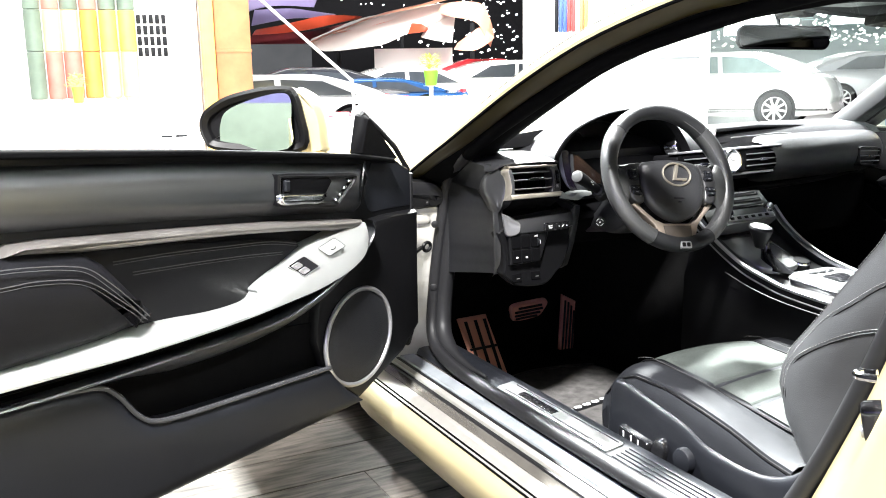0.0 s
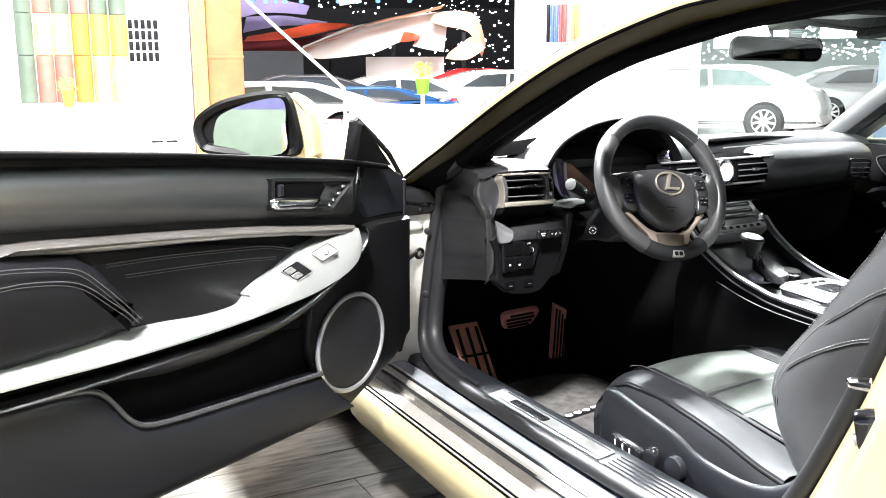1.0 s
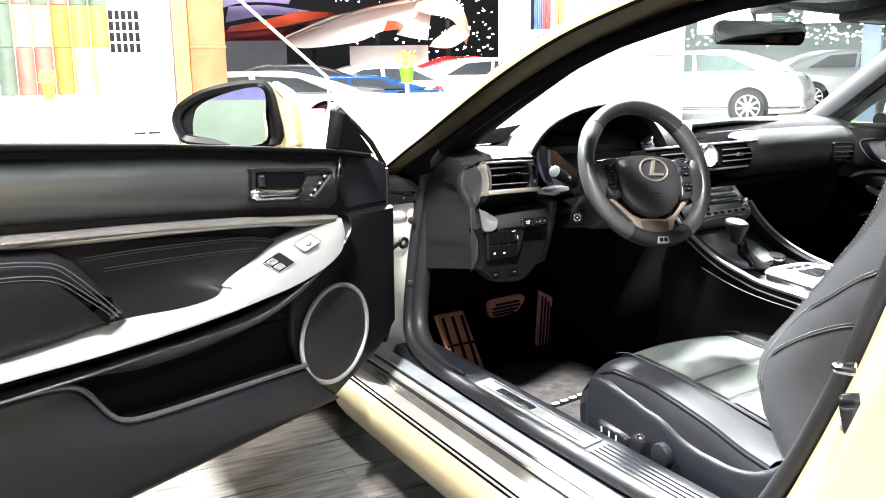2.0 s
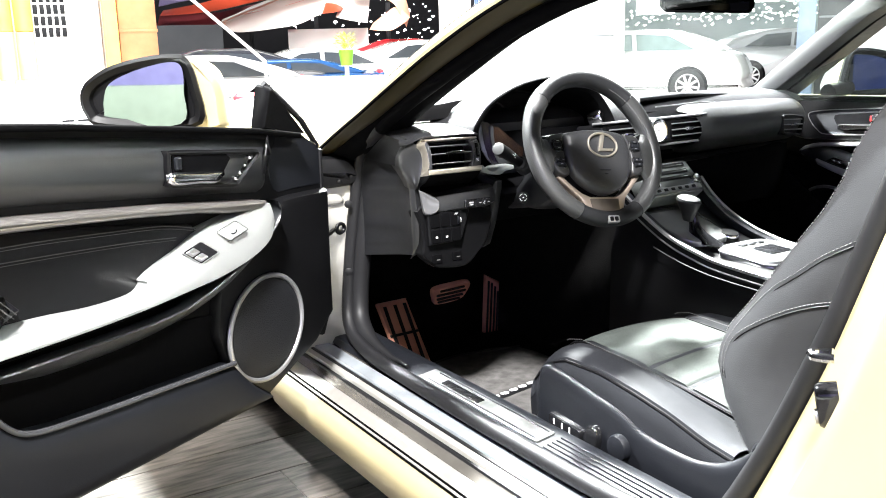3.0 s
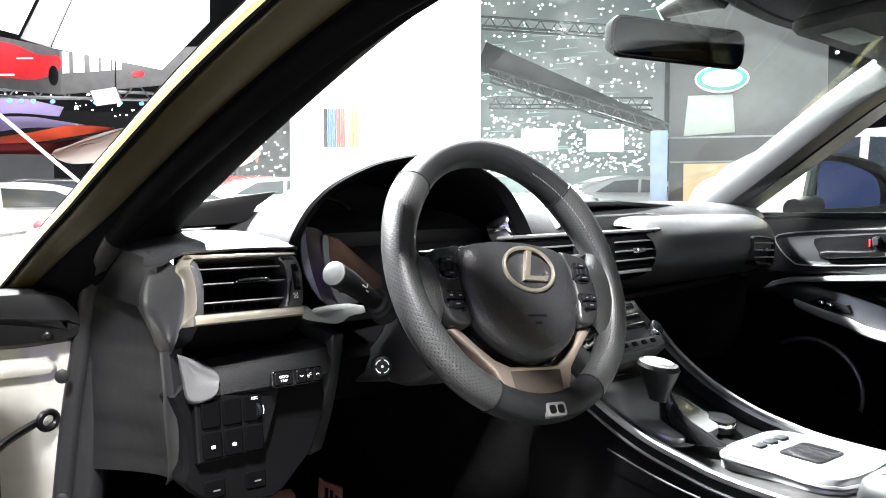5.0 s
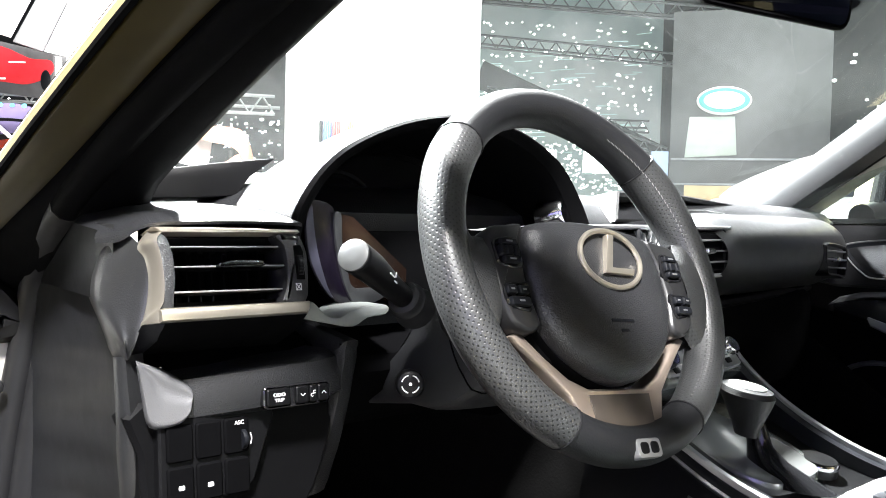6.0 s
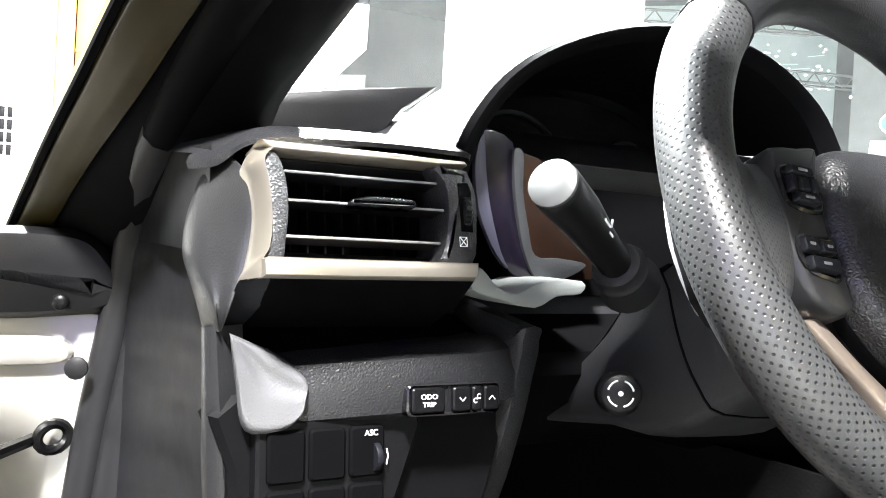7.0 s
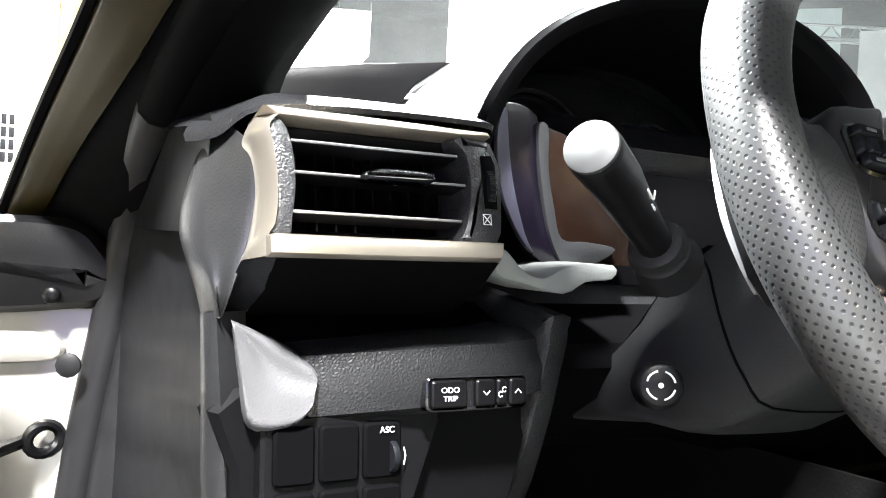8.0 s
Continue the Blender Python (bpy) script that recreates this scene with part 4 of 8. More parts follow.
for cx, r in ((-0.06, 0.055), (0.075, 0.04), (-0.155, 0.03)):
    bm = B()
    gm = basis((-0.35, 0.350, 0.865), (1, 0, 0), (0, 0.25, 1)) @ Matrix.Translation((cx, 0.03, 0))
    tube(bm, [gm @ V(r * math.cos(a), r * math.sin(a), 0.002) for a in np.linspace(0, 2 * math.pi, 33)[:-1]], 0.0022, 6, True, (0, 1, 0))
    part("gauge_ring", bm, GREYP, dash)
BEZ = basis((0, 0.24, 0), (1, 0, 0), (0, 0, 1))
# added flat black sheet stands in for shade below the instruments
bm = B()
slab(bm, [(-0.550, 0.790), (-0.140, 0.790), (-0.140, 0.880), (-0.550, 0.880)], BEZ, -0.052, -0.046, 0.002)
part("instrument_shade_sheet", bm, DARK, dash, "black sheet added for the shade below the instruments")
bm = B()
slab(bm, curve([(-0.5008, 0.899), (-0.4923, 0.897), (-0.4906, 0.8697), (-0.4839, 0.8435), (-0.476, 0.8235), (-0.452, 0.822), (-0.4262, 0.818), (-0.4468, 0.807), (-0.4723, 0.8062), (-0.486, 0.8242), (-0.4941, 0.8504), (-0.4992, 0.8765)], 4), BEZ, -0.004, 0.0, 0.0008)
part("gauge_bezel", bm, PTRIM, dash, "grey corner of the instrument surround")
# violet in this black stands in for a reflection on the gloss
bm = B()
slab(bm, curve([(-0.527, 0.911), (-0.533, 0.892), (-0.531, 0.8665), (-0.524, 0.8449), (-0.511, 0.8232), (-0.488, 0.806), (-0.470, 0.803), (-0.485, 0.826), (-0.4941, 0.8504), (-0.4992, 0.8765), (-0.5008, 0.905)], 3), BEZ, -0.012, -0.003, 0.001)
part("gauge_side", bm, material("violet_reflection_black", (0.0032, 0.0022, 0.0052), 0.25, vary=0.2, scale=30), dash, "gloss black flank of the instruments, tinted violet for its reflection")
# thin strip paints the brighter reflection on the hood's inner side
bm = B()
slab(bm, curve([(-0.5285, 0.9095), (-0.5345, 0.892), (-0.5325, 0.8665), (-0.5255, 0.8449), (-0.512, 0.8232), (-0.500, 0.813), (-0.508, 0.826), (-0.519, 0.8563), (-0.5245, 0.8819)], 3), BEZ, -0.004, 0.0, 0.0008)
part("gauge_reflection_strip", bm, material("pale_violet_reflection", (0.035, 0.035, 0.052), 0.35, vary=0.1), dash, "pale violet strip that paints a reflection beside the instruments")
bm = B()
slab(bm, [(-0.494, 0.900), (-0.473, 0.896), (-0.400, 0.840), (-0.400, 0.806), (-0.470, 0.806), (-0.486, 0.8435)], BEZ, -0.030, -0.006, 0.002)
part("gauge_glass", bm, material("brown_tinted_gauge_glass", (0.0075, 0.0036, 0.0022), 0.25, vary=0.4, scale=30), dash, "dark brownish gauge glass")
bm = B()
slab(bm, curve([(-0.5549, 0.800), (-0.5525, 0.8128), (-0.5466, 0.8137), (-0.5329, 0.802), (-0.5171, 0.7982), (-0.497, 0.8062), (-0.4592, 0.8075), (-0.4600, 0.7982), (-0.482, 0.796), (-0.5004, 0.7881), (-0.53, 0.793)], 3), basis((0, 0.205, 0), (1, 0, 0), (0, 0, 1)), -0.05, 0.0, 0.002)
part("lower_bezel", bm, PALEG, dash, "pale grey ledge below the instruments")
CORN = basis((-0.5, 0.362, 0.957), (0.96, -0.27, 0), (0, 0.15, 1))
bm = B()
slab(bm, [(-0.20, -0.030), (-0.1221, -0.0165), (-0.0635, -0.0070), (0.0045, 0.0015), (-0.0255, -0.0203), (-0.041, -0.0421), (-0.0844, -0.0455), (-0.20, -0.050)], CORN, -0.03, 0.0, 0.002)
part("dash_corner_panel", bm, HARD, dash, "black corner panel on the dash top")

# side air vent
VENT = basis((-0.634, 0.200, 0.849), (1, -0.09, 0), (0, 0.27, 1))
bm = B()
plate(bm, rrect(0.0, -0.001, 0.138, 0.066, 0.006), VENT, [(0, -0.10), (0, -0.014), (0.003, -0.012), (0.008, -0.016), (0.010, -0.05)])
vent = part("side_air_vent", bm, HARD, car, "side air vent in a champagne frame")
# near-black slab stands in for shade behind the slats
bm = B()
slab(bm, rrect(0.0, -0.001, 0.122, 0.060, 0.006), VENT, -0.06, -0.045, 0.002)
part("vent_shade_slab", bm, DARK, vent)
bm = B()
f_in = curve([(-0.0629, 0.0325, 0.002), (-0.0685, 0.0255, 0.002), (-0.0664, 0.0138, 0.002), (-0.065, -0.0014, 0.002), (-0.065, -0.0136, 0.002), (-0.0669, -0.0273, 0.002), (-0.0706, -0.0343, 0.002), (-0.0706, -0.0448, 0.001)], 4, False)
f_out = curve([(-0.0665, 0.0400, -0.015), (-0.0762, 0.026, -0.015), (-0.0725, 0.0136, -0.015), (-0.0707, -0.0035, -0.015), (-0.072, -0.0191, -0.015), (-0.0753, -0.0345, -0.015), (-0.0780, -0.0405, -0.015), (-0.0786, -0.0435, -0.016)], 4, False)
loft(bm, [[VENT @ (p + V(0.002, 0, -0.02)), VENT @ (p + V(0.001, 0, 0.0)), VENT @ p.lerp(q, 0.12), VENT @ p.lerp(q, 0.6), VENT @ q, VENT @ (q + V(0.004, 0, -0.03))] for p, q in zip(f_in, f_out)], False, False)
part("vent_frame", bm, CHAMP, vent, "satin champagne frame")
bm = B()
plate(bm, [(-0.0706, -0.0343), (-0.0664, -0.0329), (-0.0149, -0.0328), (0.0689, -0.0321), (0.0678, -0.039), (0.0656, -0.0432), (-0.0156, -0.0446), (-0.0706, -0.0452)], VENT, [(0, -0.03), (0, 0.002), (0.0015, 0.005), (0.004, 0.006)])
part("vent_lower_bar", bm, CHAMP, vent, "satin champagne lower bar")
bm = B()
plate(bm, [(-0.0705, 0.0366), (0.0645, 0.0352), (0.0668, 0.0326), (0.044, 0.0312), (-0.0629, 0.0315)], VENT, [(0, -0.03), (0, 0.0005), (0.0008, 0.002)])
part("vent_top_trim", bm, CHAMP, vent)
for z, u0, u1 in ((0.0196, -0.056, 0.046), (0.0022, -0.056, 0.050), (-0.0195, -0.056, 0.046)):
    bm = B()
    box(bm, ((u0 + u1) / 2, z, -0.012), (u1 - u0, 0.0014, 0.018), VENT, 0.0005)
    part("slat", bm, HARD, vent)
    bm = B()
    box(bm, ((u0 + u1) / 2, z + 0.0001, -0.0024), (u1 - u0 - 0.002, 0.0015, 0.0016), VENT, 0.0006)
    part("slat_edge", bm, SILVER, vent, "silver edge of a slat")
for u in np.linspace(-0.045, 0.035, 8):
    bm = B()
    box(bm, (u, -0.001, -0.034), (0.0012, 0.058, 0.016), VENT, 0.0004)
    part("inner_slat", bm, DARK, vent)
bm = B()
plate(bm, curve([(-0.0164, 0.0028), (-0.0055, 0.0062), (0.010, 0.0066), (0.025, 0.0060), (0.0265, 0.0040), (0.0255, 0.0012), (0.0037, 0.0008), (-0.0132, 0.0009)], 3), VENT, [(0, -0.008), (0, 0.003), (0.0010, 0.0045), (0.0016, 0.0035), (0.0022, 0.0045)])
part("vent_tab", bm, CHROME, vent, "bright adjusting tab")
bm = B()
plate(bm, curve([(-0.0660, 0.0310), (-0.0599, 0.0305), (-0.0555, 0.0228), (-0.0528, 0.0089), (-0.0527, -0.0066), (-0.0548, -0.022), (-0.0572, -0.0334), (-0.0688, -0.0335), (-0.0668, -0.0167), (-0.0662, 0.0017), (-0.0678, 0.017), (-0.0692, 0.0255)], 3), VENT, [(0, -0.04), (0, -0.004), (0.001, -0.001), (0.003, 0.0)])
part("vent_cheek", bm, SHEEN, vent, "grained grey cheek of the vent")
bm = B()
plate(bm, curve([(0.0405, 0.0303), (0.0487, 0.02), (0.0501, 0.0013), (0.0465, -0.0192), (0.0429, -0.0325), (0.0681, -0.0325), (0.0732, -0.0073), (0.074, 0.0136), (0.0695, 0.0273), (0.0648, 0.0316)], 3), VENT, [(0, -0.04), (0, -0.006), (0.002, -0.001), (0.006, 0.0008)])
part("vent_cheek", bm, SHEEN, vent, "grained grey cheek of the vent")
bm = B()
plate(bm, [(0.0584, 0.0199), (0.0654, 0.0205), (0.0675, 0.0148), (0.067, -0.0119), (0.059, -0.0117)], VENT, [(0, 0.0), (0, 0.0016), (0.0005, 0.002)])
part("wheel_slot", bm, DARK, vent)
bm = B()
lathe(bm, [(0.0125, -0.0026), (0.0135, -0.0018), (0.0135, 0.0018), (0.0125, 0.0026)], basis(VENT @ V(0.0632, 0.0015, -0.0078), VENT.to_3x3() @ V(0, 1, 0), VENT.to_3x3() @ V(0, 0, 1)), 32)
part("thumb_wheel", bm, HARD, vent, "ribbed black thumb wheel")
for k in range(9):
    a = radians(-52 + 13 * k)
    bm = B()
    box(bm, (0.0632, 0.0015 + 0.0136 * math.sin(a), -0.0078 + 0.0136 * math.cos(a)), (0.0046, 0.0009, 0.0012), VENT, 0.0003)
    part("wheel_tooth", bm, GREYP, vent)
for pts in ([(-0.0026, -0.003), (0.0026, -0.003), (0.0026, 0.003), (-0.0026, 0.003), (-0.0026, -0.003), (0.0026, 0.003)], [(-0.0026, 0.003), (0.0026, -0.003)]):
    bm = B()
    tube(bm, [VENT @ V(0.0598 + a, -0.0184 + b, 0.0012) for a, b in pts], 0.00035, 4, False, VENT.to_3x3() @ V(0, 0, 1))
    part("vent_mark", bm, WHITEM, vent)
# shelf over the vent and rounded dash end
shelf_lines = [curve(q, 5, False) for q in (
    [(-0.7215, 0.290, 0.868), (-0.712, 0.262, 0.870), (-0.6985, 0.236, 0.8835), (-0.66, 0.222, 0.8865), (-0.61, 0.214, 0.8875), (-0.568, 0.207, 0.8865), (-0.556, 0.216, 0.885)],
    [(-0.7225, 0.292, 0.872), (-0.713, 0.264, 0.874), (-0.698, 0.2345, 0.8865), (-0.66, 0.220, 0.8895), (-0.61, 0.212, 0.8905), (-0.568, 0.205, 0.8895), (-0.556, 0.215, 0.888)],
    [(-0.720, 0.294, 0.877), (-0.711, 0.268, 0.880), (-0.692, 0.246, 0.8945), (-0.66, 0.230, 0.8955), (-0.61, 0.221, 0.8955), (-0.570, 0.214, 0.8935), (-0.557, 0.222, 0.890)],
    [(-0.716, 0.300, 0.879), (-0.706, 0.276, 0.884), (-0.686, 0.262, 0.8965), (-0.655, 0.250, 0.8985), (-0.605, 0.242, 0.899), (-0.567, 0.238, 0.897), (-0.552, 0.240, 0.893)],
    [(-0.71, 0.38, 0.884), (-0.70, 0.38, 0.892), (-0.67, 0.38, 0.902), (-0.64, 0.38, 0.905), (-0.595, 0.37, 0.907), (-0.555, 0.36, 0.905), (-0.535, 0.35, 0.90)])]
bm = B()
loft(bm, [[r[i] for r in shelf_lines] for i in range(len(shelf_lines[0]))], False, False)
part("vent_shelf", bm, SOFT, dash, "padded shelf over the side vent")
def cap_row(z):
    """Section of the dash end at height z: from the vent's frame round the bulge towards the windscreen pillar."""
    fx, fy, bx, by = (float(np.interp(z, CAP_Z, k)) for k in CAP_K)
    return [V(fx + 0.004, fy + 0.012, z), V(fx, fy, z), V(fx - 0.45 * (fx - bx), fy + 0.22 * (by - fy), z), V(bx + 0.0015, by - 0.026, z), V(bx, by, z), V(bx + 0.010, by + 0.035, z), V(bx + 0.030, by + 0.10, z)]


CAP_Z = (0.770, 0.782, 0.797, 0.814, 0.833, 0.851, 0.864, 0.872, 0.877)
CAP_K = ((-0.7115, -0.7120, -0.7095, -0.7055, -0.7020, -0.7015, -0.7030, -0.7045, -0.7040), (0.240, 0.228, 0.223, 0.2215, 0.2220, 0.2235, 0.232, 0.246, 0.264),
         (-0.7155, -0.7190, -0.7225, -0.7235, -0.7200, -0.7150, -0.7110, -0.7070, -0.7020), (0.262, 0.262, 0.268, 0.284, 0.294, 0.297, 0.295, 0.292, 0.290))
cap_columns = [curve(c, 5, False) for c in zip(*[cap_row(z) for z in CAP_Z])]
bm = B()
loft(bm, [curve([c[i] for c in cap_columns], 4, False) for i in range(len(cap_columns[0]))], False, False)
part("dash_end_cap", bm, CAPM, dash, "rounded grained end of the dashboard")
strip_front = curve([(-0.7145, 0.2405, 0.773), (-0.7125, 0.239, 0.747), (-0.7105, 0.238, 0.724), (-0.704, 0.244, 0.682), (-0.697, 0.252, 0.645), (-0.691, 0.268, 0.618), (-0.688, 0.292, 0.604)], 4, False)
strip_back = curve([(-0.7165, 0.262, 0.770), (-0.7155, 0.261, 0.745), (-0.7145, 0.260, 0.720), (-0.7115, 0.264, 0.680), (-0.705, 0.272, 0.642), (-0.699, 0.286, 0.611), (-0.694, 0.305, 0.594)], 4, False)
bm = B()
loft(bm, [[p + V(0.02, 0.01, 0), p, p.lerp(q, 0.4) + V(-0.0035, -0.001, 0), p.lerp(q, 0.75) + V(-0.0025, 0, 0), q, q + V(0.006, 0.004, 0)] for p, q in zip(strip_front, strip_back)], False, False)
part("dash_side_strip", bm, CAPM, dash, "grained corner strip below the dash end")
side_edge = curve([(-0.7080, 0.310, 0.838), (-0.7150, 0.292, 0.815), (-0.7175, 0.272, 0.792)] + [(p.x + 0.0022, p.y + 0.001, p.z) for p in strip_back[1::4]], 3, False)
def side_point(u, v):
    """Smooth side of the dash, from the cap and the grained strip back to the rubber of the door opening."""
    p = side_edge[round(v * (len(side_edge) - 1))]
    q = V(-0.694 - 0.008 * v, 0.552, p.z - 0.015 - 0.03 * v)
    return p.lerp(q, u) + V(0.014 * math.sin(math.pi * u ** 0.7), 0, 0)


bm = B()
sheet(bm, side_point, 30, 40)
part("dash_side", bm, SIDEM, dash, "smooth dark side of the dashboard by the door rubber")
bm = B()
sheet(bm, lambda u, v: V(-0.712 + 0.02 * u, 0.275 + 0.27 * u, 0.885 - 0.07 * v), 8, 4)
part("side_lining", bm, HARD, dash, "black lining between dashboard and door seal")
# near-black sheet for the shade below the vent, lower panel with buttons
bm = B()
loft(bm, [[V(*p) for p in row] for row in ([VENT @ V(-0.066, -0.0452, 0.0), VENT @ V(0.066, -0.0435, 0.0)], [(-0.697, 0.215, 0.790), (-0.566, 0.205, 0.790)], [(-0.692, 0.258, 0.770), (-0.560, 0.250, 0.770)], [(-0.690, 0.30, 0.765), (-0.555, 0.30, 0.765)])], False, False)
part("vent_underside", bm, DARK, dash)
bm = B()
loft(bm, [[VENT @ V(-0.0790, -0.0440, -0.017), VENT @ V(-0.0706, -0.0455, 0.0), VENT @ V(-0.0655, -0.0455, 0.0005)], [V(-0.7085, 0.240, 0.787), V(-0.701, 0.226, 0.787), V(-0.6955, 0.220, 0.787)], [V(-0.7075, 0.262, 0.770), V(-0.7005, 0.257, 0.7695), V(-0.692, 0.260, 0.7695)]], False, False)
part("vent_side_facet", bm, GREYP, dash, "dark grey facet below the vent")
bm = B()
sweep(bm, [V(-0.684, 0.252, 0.725), V(-0.66, 0.238, 0.728), V(-0.60, 0.226, 0.732), V(-0.54, 0.222, 0.735), V(-0.512, 0.23, 0.737)], [(0.0, 0.028), (0.012, 0.022), (0.017, 0.005), (0.015, -0.012), (0.006, -0.018), (-0.03, -0.018), (-0.03, 0.028)], (0, 0, 1))
lower = part("lower_dash_panel", bm, SOFT, car, "grained lower dash panel beside the column")
# panel corner in a paler plastic: the lamp patch is put into its colour
bm = B()
WING = basis((-0.687, 0.2195, 0.742), (0.97, -0.25, 0), (0, 0.1, 1))
wing_top = curve([(-0.0245, 0.0285, 0), (-0.010, 0.0225, 0), (0.004, 0.0165, 0), (0.0216, 0.004, 0), (0.0247, -0.004, 0)], 5, False)
wing_low = curve([(-0.0235, 0.024, 0), (-0.0195, -0.001, 0), (-0.0125, -0.0300, 0), (0.0120, -0.0290, 0), (0.0240, -0.014, 0)], 5, False)
def wing(u, v):
    k = len(wing_top) - 1
    p = wing_top[round(u * k)].lerp(wing_low[round(u * k)], v)
    rim = min(1.0, 6 * v, 8 * (1 - v), 10 * u + 0.2, 8 * (1 - u))
    groove = -0.0035 * math.exp(-((v - 0.30) / 0.13) ** 2) * math.sin(math.pi * min(1, u * 1.1))
    return WING @ V(p.x, p.y, -0.010 * (1 - math.sqrt(max(0.0, 1 - (1 - rim) ** 2))) + groove + 0.004 * v - 0.006 * u)


sheet(bm, wing, 20, 24)
part("lit_panel_corner", bm, material("lamp_patch_plastic", (0.095, 0.095, 0.10), 0.38, 0.2, bump=0.3, bump_scale=500, kind="cells"), lower, "flared corner of the lower panel, coloured pale for a patch of lamp light")
BTN = basis((-0.5700, 0.206, 0.7285), (0.99, -0.05, 0), (0, 0.1, 1)) @ Matrix.Diagonal((1.13, 0.98, 1, 1))
bm = B()
plate(bm, rrect(0.004, 0, 0.062, 0.021, 0.004), BTN, [(0, -0.01), (0, 0.003), (0.001, 0.004), (0.002, 0.002)])
part("button_bezel", bm, GLOSSB, lower)
for u, w in ((-0.014, 0.021), (0.008, 0.012), (0.018, 0.006), (0.028, 0.010)):
    bm = B()
    plate(bm, rrect(u, 0, w, 0.016, 0.002), BTN, [(0, 0), (0, 0.005), (0.001, 0.006)])
    part("trip_button", bm, HARD, lower)
def words(text, size, m, parent, mat=None, name="marking"):
    data = bpy.data.curves.new(name, "FONT")
    data.body, data.size, data.align_x, data.align_y, data.extrude = text, size, "CENTER", "CENTER", 0.0002
    data.materials.append(mat or WHITEM)
    ob = new(name, data)
    if parent.parent is not None and parent.parent.parent is not None:
        parent = parent.parent
    ob.parent = parent
    ob.matrix_parent_inverse = WORLD_OF.get(parent.name, parent.matrix_basis).inverted()
    ob.matrix_basis = m
    return ob


words("ODO", 0.0046, BTN @ Matrix.Translation((-0.014, 0.0022, 0.0064)), lower)
words("TRIP", 0.0044, BTN @ Matrix.Translation((-0.014, -0.0028, 0.0064)), lower)
for u, sg in ((0.008, -1), (0.028, 1)):
    bm = B()
    tube(bm, [BTN @ V(u - 0.002, -0.001 * sg, 0.0062), BTN @ V(u, 0.0015 * sg, 0.0062), BTN @ V(u + 0.002, -0.001 * sg, 0.0062)], 0.0004, 4)
    part("arrow_mark", bm, WHITEM, lower)
for off, half in ((-0.0012, 0.6), (0.0012, 0.6)):
    bm = B()
    tube(bm, [BTN @ V(0.018 + off + 0.0013 * math.cos(a), 1.2 * off + 0.0015 * math.sin(a), 0.0062) for a in np.linspace(half, half + 5.0, 11)], 0.0003, 4, False, (0, 1, 0))
    part("dimmer_mark", bm, WHITEM, lower)
# row of blank switches and the dial
ROW = basis((-0.640, 0.224, 0.687), (0.99, -0.03, 0), (0, 0.1, 1))
bm = B()
plate(bm, [(-0.052, 0.03), (0.058, 0.03), (0.060, 0.022), (0.0380, -0.036), (0.0246, -0.0445), (-0.052, -0.0475)], ROW, [(0, -0.03), (0, 0.003), (0.002, 0.005)])
pan = part("switch_panel", bm, HARD, car, "panel of blank switches with a small dial")
for j in range(2):
    for i in range(3):
        bm = B()
        plate(bm, rrect(-0.034 + 0.027 * i, 0.008 - 0.036 * j, 0.024, 0.032, 0.003), ROW, [(0, 0), (0, 0.007), (0.0015, 0.0085)])
        part("switch_blank", bm, DARK, pan)
bm = B()
plate(bm, curve([(-0.062, 0.045), (-0.064, 0.0), (-0.062, -0.047), (-0.066, -0.070), (-0.045, -0.092), (-0.0232, -0.104), (0.0493, -0.108), (0.085, -0.082), (0.111, -0.0544), (0.135, 0.0126), (0.130, 0.045)], 3), ROW, [(0.004, -0.05), (0, -0.012), (0.004, -0.007)])
part("lower_cover", bm, KNEE, pan, "dark lower cover of the dash below the column")
for u, v in ((-0.029, -0.082), (0.025, -0.081)):
    bm = B()
    plate(bm, rrect(u, v, 0.027, 0.022, 0.003), ROW, [(0, -0.02), (0, -0.006), (0.0015, -0.0045)])
    blank = part("lower_switch", bm, DARK, pan)
    bm = B()
    plate(bm, rrect(u + 0.002, v - 0.002, 0.009, 0.0018, 0.0006), ROW, [(0, -0.008), (0, -0.004)])
    part("switch_mark", bm, STITCH, blank)
bm = B()
lathe(bm, [(0.009, -0.002), (0.0095, 0), (0.009, 0.002)], basis(ROW @ V(0.026, 0.004, 0.006), ROW.to_3x3() @ V(0, 1, 0), ROW.to_3x3() @ V(0, 0, 1)), 20)
part("dial", bm, GREYP, pan)
words("ASC", 0.0052, ROW @ Matrix.Translation((0.022, 0.0195, 0.0092)), pan)
bm = B()
tube(bm, [ROW @ V(0.033, 0.009, 0.0088), ROW @ V(0.0342, 0.004, 0.0088), ROW @ V(0.033, -0.001, 0.0088)], 0.0005, 4)
part("dial_mark", bm, WHITEM, pan)
for u, v in ((-0.034, -0.030), (-0.007, -0.031)):
    bm = B()
    slab(bm, rrect(u, v, 0.0055, 0.004, 0.001), ROW, 0.008, 0.0092, 0.0003)
    part("switch_mark", bm, WHITEM, pan)
bm = B()
plate(bm, [(-0.045, 0), (0.08, 0.0), (0.07, -0.035), (-0.035, -0.035)], basis((-0.63, 0.262, 0.615), (0.99, -0.03, 0), (0, 0.2, 1)), [(0, -0.02), (0, 0.002), (0.004, 0.005)])
part("fuse_cover", bm, DARK, pan)
bm = B()
plate(bm, curve([(0.207, 0.765), (0.213, 0.735), (0.222, 0.70), (0.245, 0.64), (0.28, 0.60), (0.42, 0.60), (0.42, 0.78), (0.225, 0.778)], 3), basis((-0.500, 0, 0), (0, 1, 0), (0, 0, 1)), [(0.006, -0.012), (0.001, -0.008), (0, 0.0), (0.002, 0.007), (0.008, 0.011)])
